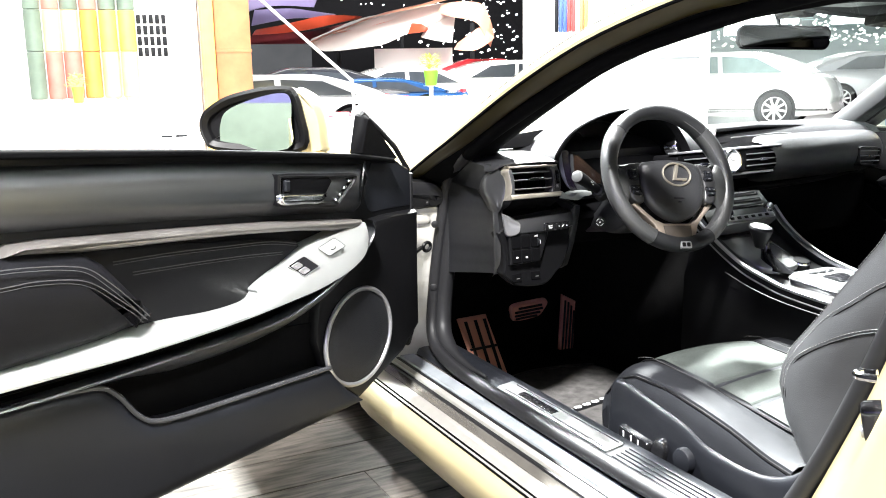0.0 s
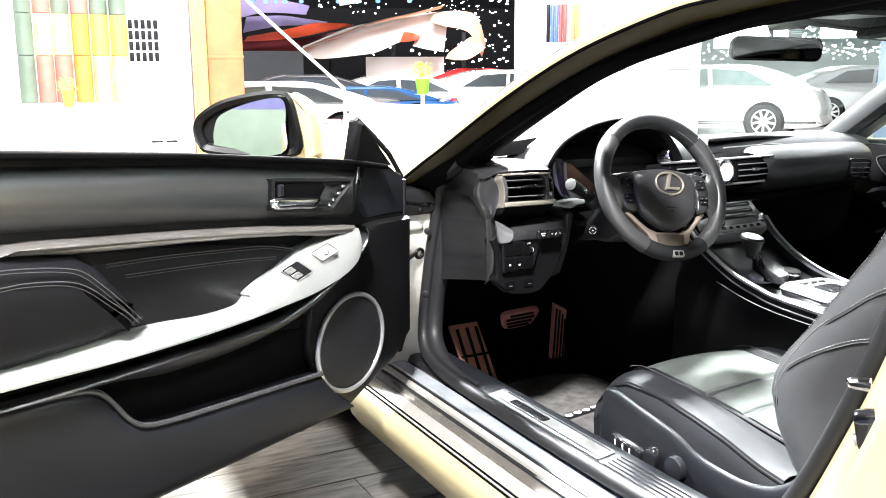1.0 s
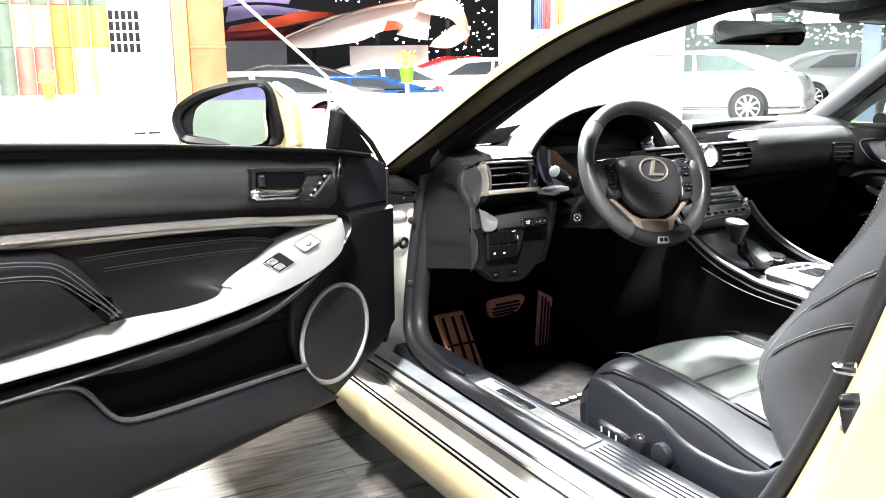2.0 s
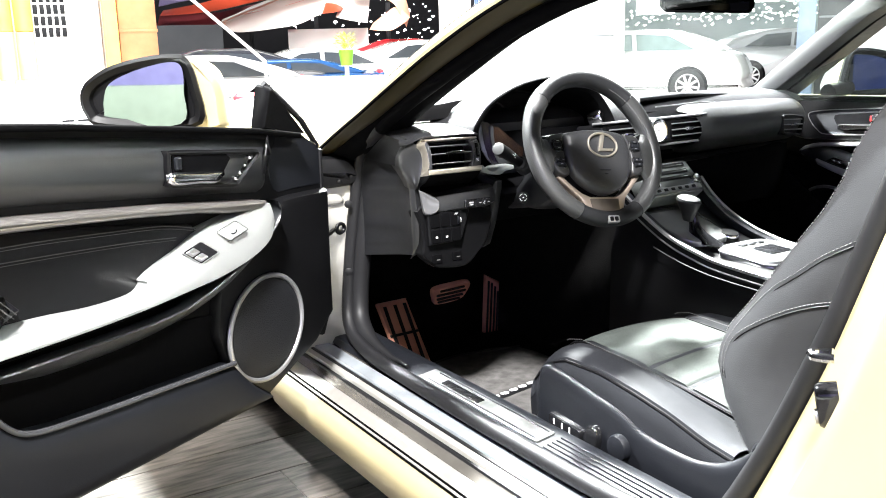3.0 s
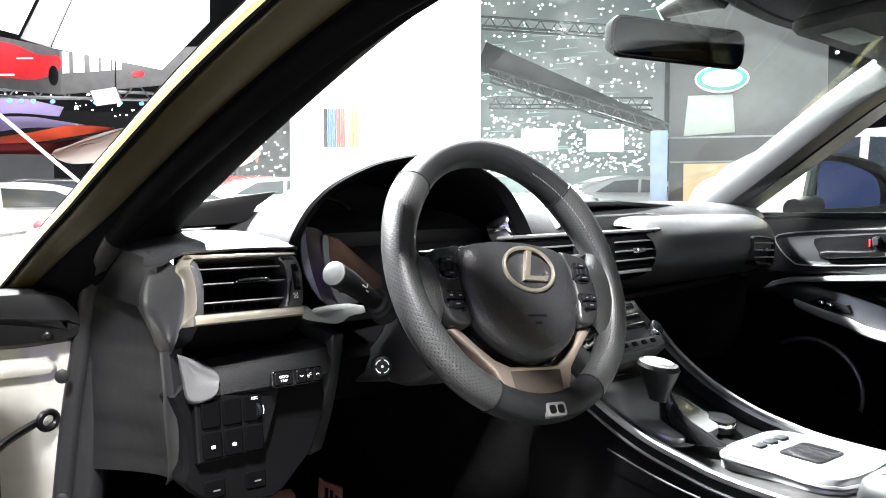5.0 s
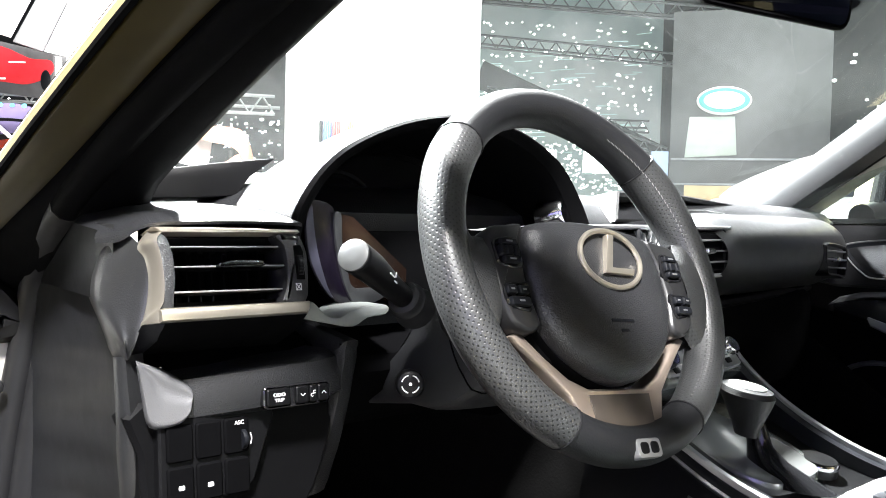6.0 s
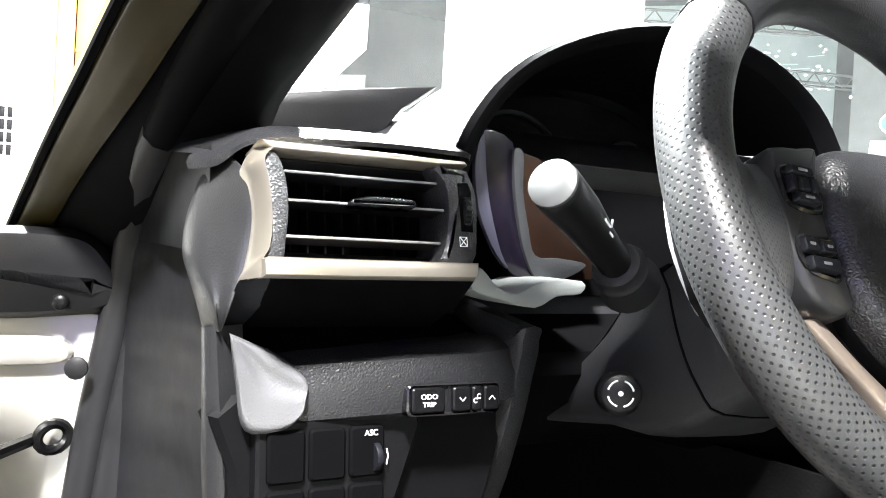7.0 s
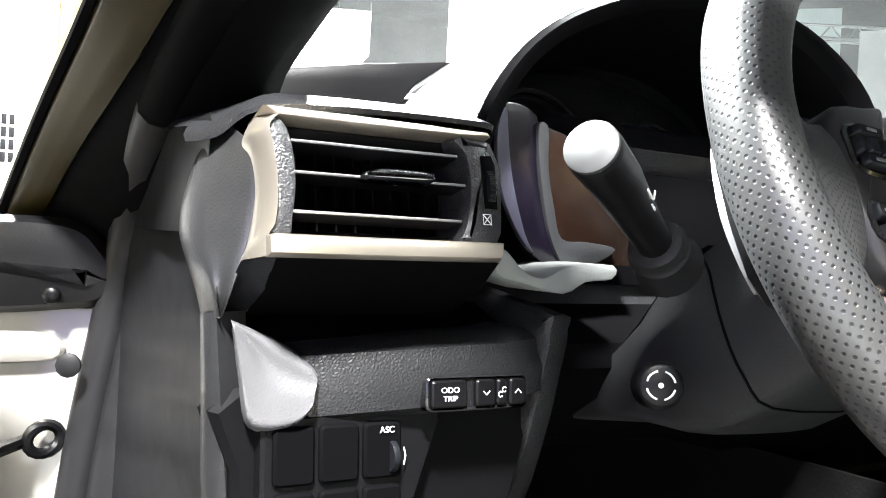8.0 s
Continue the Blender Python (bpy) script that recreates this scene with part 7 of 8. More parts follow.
slab(bm, [(-1.0, 0.92), (0.42, 0.905), (0.30, 0.97), (-0.40, 1.235), (-1.0, 1.27)], basis((0.79, 0, 0), (0, 1, 0), (-0.12, 0, 1)), -0.002, 0.002, 0.0005)
pglass = group_part("passenger_window", bm, SIDEGL, "clear side window")
pglass.visible_shadow = False
bm = B()
slab(bm, [(0.38, 0.905), (0.50, 0.90), (0.44, 0.93), (0.36, 0.965)], basis((0.765, 0, 0), (0, 1, 0), (0, 0, 1)), -0.01, 0.01, 0.003)
group_part("corner_sail", bm, DARK)
bm = B()
loft(bm, [[p, p + V(0.07, -0.02, 0), p + V(0.13, -0.40, 0), p + V(0, -0.40, 0)] for p in [V(-q.x, q.y - 0.12, q.z) for q in rear]])
group_part("rear_quarter", bm, GOLD)
# passenger's mirror
PM = basis((1.02, 0.252, 0.976), (0.885, -0.465, 0), (0, 0, 1))
def flip(pts):
    return [(-p[0], p[1]) for p in pts]


bm = B()
plate(bm, flip(shell), PM, [(0.045, -0.10), (0.018, -0.085), (0.004, -0.045), (0.0, -0.008)])
pmirror = part("passenger_mirror", bm, GOLD, car, "gold passenger's mirror with a black rim")
bm = B()
plate(bm, flip(shell), PM, [(0.0, -0.012), (-0.002, 0.006), (0.006, 0.014), (0.018, 0.008), (0.022, -0.004)])
part("mirror_rim", bm, HARD, pmirror)
bm = B()
plate(bm, flip(glass_out), PM, [(0, -0.004), (0, 0.003)])
part("mirror_glass", bm, MIRROR, pmirror)
bm = B()
tube(bm, [V(0.96, 0.30, 0.925), V(0.86, 0.30, 0.915)], 0.028, 12)
part("mirror_stalk", bm, HARD, pmirror)

# inside mirror, visor
IM = basis((0.015, 0.048, 1.180), (0.965, -0.235, -0.02), (0, -0.10, 1))
bm = B()
plate(bm, rrect(0, 0, 0.262, 0.060, 0.020, 5), IM, [(0.020, -0.035), (0.006, -0.022), (0.0, -0.006), (0.0, 0.0), (0.003, 0.003), (0.006, 0.001)])
imirror = part("inside_mirror", bm, DARK, car, "black rear view mirror")
# glass gets a black base in place of a dark reflection
bm = B()
plate(bm, rrect(0, 0, 0.248, 0.047, 0.015, 5), IM, [(0, -0.002), (0, 0.0025)])
part("mirror_glass", bm, material("dark_reflection_glass", (0.003, 0.003, 0.0035), 0.03, 1.0, vary=0.0), imirror, "mirror glass coloured black for its dark reflection")
bm = B()
tube(bm, [IM @ V(0, 0.0, -0.02), IM @ V(0.01, 0.05, -0.06), V(0.04, 0.0, 1.255)], [0.012, 0.012, 0.03], 10)
part("mirror_arm", bm, HARD, imirror)
bm = B()
plate(bm, rrect(0, 0, 0.34, 0.15, 0.03), basis((0.36, -0.10, 1.218), (1, 0.0, -0.04), (0, 1, -0.10)), [(0.004, -0.012), (0, -0.006), (0, 0.004), (0.004, 0.008)])
visor = group_part("sun_visor", bm, CLOTH, "dark cloth sun visor")
bm = B()
slab(bm, rrect(0.06, 0.02, 0.12, 0.05, 0.006), basis((0.36, -0.10, 1.218), (1, 0.0, -0.04), (0, 1, -0.10)) @ Matrix.Rotation(math.pi, 4, "Y"), 0.010, 0.014, 0.001)
part("visor_label", bm, PTRIM, visor, "pale label")
bm = B()
box(bm, (0.03, -0.14, 1.262), (0.16, 0.16, 0.03), None, 0.01)
group_part("roof_console", bm, GREYP, "overhead console")


# ---- the hall ----
TRUSSG = material("grey_metal_edge", (0.25, 0.26, 0.27), 0.4, 0.6)
CEN_H = V(-1.4, -1.2, 0)
EYE_H = 1.03
def polar(az, r, z=0.0):
    return V(CEN_H.x + r * math.sin(radians(az)), CEN_H.y + r * math.cos(radians(az)), z)


def high(el, r):
    return EYE_H + r * math.tan(radians(el))


FLOOR = material("dark_wood_floor", (0.046, 0.041, 0.036), 0.55, spec=0.2, vary=0.75, scale=7.0, bump=0.2, bump_scale=40)
def add_grain(mat, stretch, per_piece):
    """Stretches the broad noise along the boards and varies it from board to board."""
    nt = mat.node_tree
    tc = nt.nodes["Texture Coordinate"]
    mp, info, add = nt.nodes.new("ShaderNodeMapping"), nt.nodes.new("ShaderNodeObjectInfo"), nt.nodes.new("ShaderNodeVectorMath")
    mp.inputs["Scale"].default_value = stretch
    add.operation = "MULTIPLY_ADD"
    add.inputs[1].default_value = (per_piece, per_piece, per_piece)
    nt.links.new(info.outputs["Random"], add.inputs[0])
    nt.links.new(tc.outputs["Object"], add.inputs[2])
    nt.links.new(add.outputs[0], mp.inputs["Vector"])
    for node in nt.nodes:
        if node.type == "TEX_NOISE":
            nt.links.new(mp.outputs[0], node.inputs["Vector"])


add_grain(FLOOR, (9.0, 1.2, 1.0), 37.0)
PALE = material("white_exhibition_floor", (0.75, 0.75, 0.74), 0.25, vary=0.04, scale=0.5)
WHITE = material("white_panel", (0.85, 0.85, 0.83), 0.45, vary=0.03, scale=1.0)
BLACKC = material("black_ceiling", (0.02, 0.022, 0.026), 0.9, vary=0.4, scale=0.4)
bm = B()
slab(bm, [(-60, -60), (60, -60), (60, 60), (-60, 60)], Matrix(), -0.1, -0.012, 0.001)
solid("ground", bm, PALE, "pale polished exhibition floor", "floor")
bm = B()
slab(bm, [(-45, -45), (45, -45), (45, 45), (-45, 45)], Matrix.Translation((0, 0, 13)), 0.0, 0.1, 0.01)
solid("ceiling", bm, BLACKC, "black exhibition hall ceiling", "ceiling")
for nm, a, b in (("wall_north", (-45, 44), (45, 45)), ("wall_south", (-45, -45), (45, -44)), ("wall_east", (44, -44), (45, 44)), ("wall_west", (-45, -44), (-44, 44))):
    bm = B()
    slab(bm, [a, (b[0], a[1]), b, (a[0], b[1])], Matrix(), -0.02, 13, 0.01)
    solid(nm, bm, BLACKC, "dark far wall of the hall", "wall")


def face(az0, az1, r):
    a, b = polar(az0, r), polar(az1, r)
    m = basis((0, 0, 0), b - a, (0, 0, 1))
    m.translation = a
    return m, (b - a).length


def wall_panel(name, az0, az1, r, z0, z1, mat, label, t=0.25, cat="panel", kind=""):
    m, w = face(az0, az1, r)
    bm = B()
    slab(bm, [(0, z0), (w, z0), (w, z1), (0, z1)], m, -t, 0, 0.01)
    return solid(name, bm, mat, label, cat, kind)


wall_panel("white_column", 31.6, 43.25, 17, -0.02, 9, WHITE, "tall white display column", 1.5, "column", "structure")
wall_panel("display_wall", -16, 10.7, 11, -0.02, 4.2, WHITE, "white display wall", 0.3, "wall", "structure")
# unseen wall, added only to give the passenger's mirror its blue
wall_panel("mirror_blue_wall", 120, 170, 15, -0.02, 5.0, material("deep_blue_wall_paint", (0.06, 0.07, 0.22), 0.5), "unseen deep blue wall added for the passenger's mirror to show", 0.2, "wall", "structure")
# unseen panels, added only for colour in the driver's mirror
REAR = basis((-7.7, -4.0, 0), (-0.56, 0.83, 0), (0, 0, 1))
bm = B()
slab(bm, [(-6, -0.02), (6, -0.02), (6, 1.17), (-6, 1.17)], REAR, -0.2, 0.0, 0.01)
solid("partition", bm, material("pale_green_panel", (0.13, 0.16, 0.13), 0.5), "unseen pale green panel added for the driver's mirror to show", "wall")
bm = B()
slab(bm, [(-9, -0.02), (9, -0.02), (9, 5.0), (-9, 5.0)], REAR @ Matrix.Translation((0, 0, -3.5)), -0.2, 0.0, 0.01)
solid("mirror_violet_wall", bm, material("violet_wall_paint", (0.30, 0.26, 0.62), 0.5), "unseen violet wall added for the driver's mirror to show", "wall")
wall_panel("stage_wall", 12, 32, 27, -0.02, 3.2, material("black_stage_cloth", (0.005, 0.005, 0.006), 0.9, spec=0.1), "black stage wall", 0.3, "wall", "structure")
counter = wall_panel("counter", -12, 9.5, 9.2, -0.012, 0.86, WHITE, "long white display counter", 0.7, "counter")
for i in range(9):
    m, w = face(1.2 + i * 0.9, 1.9 + i * 0.9, 9.15)
    bm = B()
    slab(bm, [(0, 0.50), (w, 0.50), (w, 0.52), (0, 0.52)], m, -0.02, 0.012, 0.003)
    part("counter_handle", bm, GREYP, counter)
# coloured rolls and trim on the white column
mc, wc = face(31.6, 43.25, 17)
BLUE = material("blue_roll", (0.05, 0.10, 0.45), 0.5)
RUST = material("rust_roll", (0.55, 0.18, 0.08), 0.5)
MUSTARD = material("mustard_roll", (0.6, 0.4, 0.08), 0.5)
CRIMSON = material("crimson_roll", (0.6, 0.05, 0.05), 0.5)
def on_column(az):
    return (mc.inverted() @ polar(az, 17)).x


rack = thing("roll_rack", mc @ V(on_column(34.3), 1.75, 0.0), "rack of blue and red rolls on the white column", "rack")
for i, (cm, z0, z1) in enumerate(((GREYP, 1.8, 2.5), (BLUE, 1.8, 2.5), (BLUE, 1.8, 2.5), (CRIMSON, 1.8, 2.5), (CRIMSON, 1.8, 2.5), (WHITE, 1.8, 2.5), (RUST, 1.8, 2.5), (MUSTARD, 1.8, 2.5))):
    bm = B()
    lathe(bm, [(0.034, 0), (0.036, 0.004), (0.036, z1 - z0), (0.034, z1 - z0 + 0.004)], Matrix.Translation(mc @ V(on_column(33.75) + 0.078 * i, z0, 0.03)), 14)
    part("fabric_roll", bm, cm, rack)
bm = B()
slab(bm, [(on_column(33.6), 1.77), (on_column(36.3), 1.77), (on_column(36.3), 1.80), (on_column(33.6), 1.80)], mc, 0.0, 0.07, 0.004)
part("rack_shelf", bm, WHITE, rack)
box_t = thing("sample_stack", mc @ V(on_column(34.0), 0.96, 0.0), "small stack of red and grey sample books", "books")
for i, cm in enumerate((GREYP, CRIMSON, WHITE, CRIMSON)):
    bm = B()
    slab(bm, rrect(on_column(33.5) + 0.075 * i + 0.03, 1.035, 0.06, 0.15, 0.006), mc, 0.0, 0.16, 0.004)
    part("sample_book", bm, cm, box_t)
bm = B()
slab(bm, [(on_column(33.3), 0.92), (on_column(34.7), 0.92), (on_column(34.7), 0.96), (on_column(33.3), 0.96)], mc, 0.0, 0.2, 0.004)
part("book_shelf", bm, WHITE, box_t)
recess = thing("column_panel", mc @ V(on_column(40), 0.5, 0.0), "pale panel with a grey edge on the column", "panel")
for u0, u1, v0, v1 in ((38.3, 42.6, 1.27, 1.31), (38.3, 38.42, 0.2, 1.27)):
    bm = B()
    slab(bm, [(on_column(u0), v0), (on_column(u1), v0), (on_column(u1), v1), (on_column(u0), v1)], mc, 0.0, 0.02, 0.003)
    part("panel_edge", bm, TRUSSG, recess)
# coloured display tubes
SAGE = material("sage_tube", (0.15, 0.20, 0.155), 0.5)
CREAM = material("cream_tube", (0.72, 0.58, 0.30), 0.5)
ORANGE = material("orange_tube", (0.80, 0.30, 0.07), 0.5)
YELLOW = material("yellow_tube", (0.80, 0.50, 0.11), 0.5)
REDT = material("coral_red_tube", (0.75, 0.20, 0.16), 0.5)
for az, cols in ((1.0, (SAGE, SAGE, SAGE)), (2.02, (REDT, CREAM, REDT)), (3.05, (REDT, CREAM, SAGE)), (4.12, (ORANGE, ORANGE, REDT)), (5.2, (CREAM, YELLOW, SAGE)), (6.3, (CREAM, YELLOW, SAGE))):
    p = polar(az, 10.75)
    tubeob = thing("display_tube", p, "upright display tube in stacked colours", "display tube", "tubes on the display wall")
    for (z0, z1), mt in zip(((0.885, 1.40), (1.405, 1.86), (1.865, 4.1)), cols):
        bm = B()
        lathe(bm, [(0.088, z0), (0.094, z0 + 0.006), (0.094, z1 - 0.006), (0.088, z1)], Matrix.Translation(p), 20)
        part("tube_section", bm, mt, tubeob)
    bm = B()
    lathe(bm, [(0.05, 0.846), (0.05, 0.89)], Matrix.Translation(p), 12)
    part("tube_foot", bm, WHITE, tubeob)
m, w = face(6.45, 10.5, 10.80)
bm = B()
slab(bm, [(0.0, -0.012), (w, -0.012), (w, 4.25), (0.0, 4.25)], m, -0.08, 0.0, 0.01)
board = tagged(part("sample_board", bm, WHITE, None), "white board with rows of dark slots", "board")
for i in range(6):
    for j in range(4):
        bm = B()
        slab(bm, rrect(0.032 + i * 0.070, 1.395 + j * 0.124, 0.047, 0.10, 0.006), m, 0.0, 0.012, 0.003)
        part("slot", bm, GREYP, board)
wood = material("orange_wood", (0.46, 0.17, 0.07), 0.5, vary=0.15)
cab = wall_panel("wooden_cabinet", 11.5, 13.7, 10.6, -0.012, 4.0, wood, "tall orange wooden cabinet", 0.6, "cabinet")
m, w = face(11.5, 13.7, 10.6)
for z in (1.38, 2.4):
    bm = B()
    slab(bm, [(-0.01, z), (w + 0.01, z), (w + 0.01, z + 0.03), (-0.01, z + 0.03)], m, -0.02, 0.012, 0.003)
    part("cabinet_rail", bm, wood, cab)
wall_panel("yellow_post", 10.6, 11.45, 10.5, -0.012, 4.0, YELLOW, "yellow painted post by the wall", 0.15, "post")
LIME = material("lime_green_pot", (0.20, 0.62, 0.03), 0.5)
BLOOM = material("yellow_green_leaves", (0.66, 0.74, 0.16), 0.6, vary=0.4, scale=30)
prng = random.Random(11)
for az, el, r, s in ((2.9, -0.05, 9.5, 0.125), (25.4, 0.5, 12.0, 0.21)):
    z = 0.848 if az < 10 else -0.012
    c = high(el, r)
    pot = thing("potted_plant", polar(az, r, z), "yellow-green plant in a lime green pot", "plant")
    if az > 10:
        bm = B()
        lathe(bm, [(0.14, z), (0.14, z + 0.02), (0.03, z + 0.04), (0.03, c - 1.05 * s), (0.12, c - s)], Matrix.Translation(polar(az, r, 0)), 16)
        part("plant_stand", bm, WHITE, pot)
    bm = B()
    lathe(bm, [(s * 0.36, c - s if az > 10 else z), (s * 0.42, c - s * 0.5), (s * 0.5, c), (s * 0.44, c), (s * 0.40, c - s * 0.1)], Matrix.Translation(polar(az, r, 0)), 18)
    part("plant_pot", bm, LIME, pot)
    bm = B()
    for k in range(110):
        a, up, out = prng.uniform(0, 6.28), prng.uniform(0.05, 1.0), prng.uniform(0.1, 0.75)
        tip = polar(az, r, c) + V(math.cos(a) * out * s * (1.2 - 0.5 * up), math.sin(a) * out * s * (1.2 - 0.5 * up), up * s)
        side = V(-math.sin(a + prng.uniform(-1, 1)), math.cos(a), prng.uniform(-0.4, 0.4)) * s * 0.08
        fwd = V(math.cos(a), math.sin(a), prng.uniform(-0.3, 1.0)) * s * 0.22
        vs = [bm.verts.new(q) for q in (tip - fwd * 0.5, tip + side, tip + fwd, tip - side)]
        bm.faces.new(vs)
    part("foliage", bm, BLOOM, pot)

# folded ribbon sculpture over the stage
RIB_R = material("red_ribbon", (0.62, 0.08, 0.035), 0.35, vary=0.2, scale=0.8)
RIB_W = material("white_ribbon", (0.62, 0.59, 0.57), 0.35, vary=0.1, scale=0.8)
RIB_P = material("violet_ribbon", (0.22, 0.18, 0.34), 0.35, vary=0.2, scale=0.8)
RIB_C = material("coral_ribbon", (0.75, 0.33, 0.22), 0.35, vary=0.15, scale=0.8)
rib = thing("ribbon_sculpture", polar(23, 22, 0), "huge folded ribbon sculpture in red, white and violet", "sculpture")
def ribbon(mt, pts):
    """pts: (bearing, low elevation, high elevation, range)."""
    bm = B()
    lo = curve([polar(a, r, high(e0, r)) for a, e0, e1, r in pts], 5, False)
    hi = curve([polar(a + 0.25, r + 0.3, high(e1, r)) for a, e0, e1, r in pts], 5, False)
    loft(bm, [[p, q, q + V(0.03, 0.05, 0), p + V(0.03, 0.05, 0)] for p, q in zip(lo, hi)])
    part("ribbon_band", bm, mt, rib)


RIB_M = material("maroon_ribbon", (0.20, 0.03, 0.035), 0.35, vary=0.3, scale=0.8)
ribbon(RIB_P, [(14.6, 3.2, 4.2, 22.6), (16.73, 3.60, 4.29, 22.6), (18.16, 3.66, 4.12, 22.6), (19.6, 3.75, 3.91, 22.6)])
ribbon(RIB_P, [(14.2, 4.0, 5.6, 22.9), (16.0, 4.4, 5.4, 22.9), (18.5, 4.3, 4.9, 22.9)])
ribbon(RIB_R, [(14.6, 2.65, 3.0, 22.2), (16.37, 2.75, 3.32, 22.2), (17.64, 2.88, 3.60, 22.2), (18.77, 3.08, 3.84, 22.2), (20.08, 3.36, 3.86, 22.2), (21.24, 3.57, 3.77, 22.2)])
ribbon(RIB_M, [(14.4, 1.98, 2.75, 22.8), (16.47, 2.02, 2.80, 22.8), (17.81, 2.09, 2.85, 22.8), (19.06, 2.56, 3.09, 22.8), (20.39, 2.97, 3.37, 22.8)])
ribbon(RIB_R, [(19.6, 2.66, 2.98, 22.0), (20.22, 2.78, 3.20, 22.0), (21.38, 3.0, 3.55, 22.0), (22.39, 3.21, 3.80, 22.0), (23.57, 3.52, 3.70, 22.0)])
ribbon(RIB_C, [(17.91, 2.05, 2.25, 21.6), (19.06, 2.52, 2.75, 21.6), (20.39, 2.99, 3.23, 21.6), (22.41, 3.71, 3.94, 21.6), (25.12, 4.26, 4.53, 21.6), (27.0, 4.7, 5.0, 21.6)])
ribbon(RIB_W, [(18.02, 2.08, 2.43, 21.8), (18.89, 1.65, 2.76, 21.8), (19.95, 1.64, 3.24, 21.8), (21.39, 1.79, 3.71, 21.8), (22.84, 2.01, 3.96, 21.8), (24.29, 2.62, 4.29, 21.8), (25.75, 3.13, 4.48, 21.8), (27.2, 3.8, 4.59, 21.8)])
ribbon(RIB_C, [(26.29, 3.92, 4.4, 21.4), (27.18, 3.63, 4.6, 21.4), (28.26, 3.44, 4.58, 21.4), (28.9, 3.08, 4.36, 21.4), (29.33, 2.19, 3.59, 21.4), (29.61, 1.69, 2.54, 21.4)])
ribbon(RIB_C, [(27.26, 1.6, 2.02, 21.2), (28.05, 1.51, 2.57, 21.2), (28.78, 1.57, 2.98, 21.2), (29.61, 2.05, 2.33, 21.2)])
ribbon(RIB_W, [(25.18, 2.4, 2.96, 21.6), (26.08, 2.18, 3.64, 21.6), (27.16, 2.02, 3.9, 21.6)])
ribbon(RIB_R, [(24.36, 2.63, 3.32, 21.5), (25.01, 2.69, 3.25, 21.5), (25.44, 2.75, 2.96, 21.5)])
for az in (16.5, 20, 24, 28.5):
    bm = B()
    tube(bm, [polar(az, 23.8, -0.015), polar(az, 23.8, high(3.2, 23.8))], 0.06, 8)
    part("sculpture_post", bm, BLACKC, rib)
stage = wall_panel("stage_block", 14.3, 18.2, 21.0, -0.012, high(2.1, 21.0), BLACKC, "black stage block under the sculpture", 1.0, "stage")
pole = thing("light_pole", polar(17.5, 11.6, 0), "thin white slanting pole", "pole")
bm = B()
tube(bm, [polar(20.3, 11.5, -0.012), polar(20.2, 11.5, high(-0.1, 11.5)), polar(15.2, 11.8, high(4.5, 11.8)), polar(13.6, 11.9, high(6.0, 11.9))], 0.022, 8)
part("pole_tube", bm, WHITE, pole)

# hanging banner of two faces, with a car picture and plain bars
BANN = material("charcoal_banner", (0.07, 0.07, 0.075), 0.5, vary=0.15)
RED = material("bright_red_paint", (0.65, 0.03, 0.04), 0.25, vary=0.1, coat=0.6)
ban = thing("hanging_banner", polar(18.7, 20, 4), "charcoal two-sided hanging banner with a red picture and white bars", "banner")
def banner_face(az0, r0, az1, r1, lo0, hi0, lo1, hi1):
    a, b = polar(az0, r0), polar(az1, r1)
    fm = basis((0, 0, 0), b - a, (0, 0, 1))
    fm.translation = a
    fw = (b - a).length
    bm = B()
    slab(bm, [(0, high(lo0, r0)), (fw, high(lo1, r1)), (fw, high(hi1, r1)), (0, high(hi0, r0))], fm, -0.12, 0, 0.01)
    part("banner_cloth", bm, BANN, ban)
    return fm, fw


fm, fw = banner_face(13.2, 21.0, 18.7, 20.0, 5.9, 8.9, 5.48, 8.0)
zb = high(5.75, 20)
bm = B()
slab(bm, curve([(-0.2, zb + 0.35), (-0.1, zb + 0.75), (0.5, zb + 0.98), (1.2, zb + 0.92), (1.75, zb + 0.70), (fw - 0.04, zb + 0.66), (fw - 0.03, zb + 0.40), (1.72, zb + 0.20), (1.2, zb + 0.24), (0.5, zb + 0.30)], 4), fm, 0.0, 0.012, 0.002)
car_pic = part("banner_picture", bm, RED, ban, "flat red car picture")
bm = B()
slab(bm, oval(fw - 0.14, zb + 0.28, 0.10, 0.20, 20), fm, 0.012, 0.02, 0.002)
part("picture_wheel", bm, GREYP, car_pic)
for u, v, w, h in ((1.5, 0.62, 0.34, 0.03), (1.1, 0.30, 0.36, 0.04), (0.6, 0.72, 0.5, 0.03)):
    bm = B()
    slab(bm, rrect(u, zb + v, w, h, 0.012), fm, 0.012, 0.018, 0.002)
    part("picture_glint", bm, WHITE, car_pic)
fm, fw = banner_face(18.7, 20.0, 27.0, 21.5, 5.48, 8.0, 6.6, 8.6)
for u, wd in ((0.10, 0.13), (0.36, 0.22), (0.68, 0.18), (0.92, 0.19), (1.16, 0.19)):
    bm = B()
    slab(bm, [(u - wd / 2, high(6.62, 20) + 0.16 * u), (u + wd / 2, high(6.62, 20) + 0.16 * u + 0.02), (u + wd / 2, high(7.85, 20) + 0.10 * u), (u - wd / 2, high(7.85, 20) + 0.10 * u)], fm, 0.0, 0.015, 0.002)
    part("banner_bar", bm, WHITE, ban)
bm = B()
slab(bm, curve([(1.50, high(7.15, 20)), (1.72, high(7.25, 20)), (1.74, high(6.95, 20)), (1.52, high(6.85, 20))], 3), fm, 0.0, 0.015, 0.002)
part("banner_picture", bm, RED, ban)
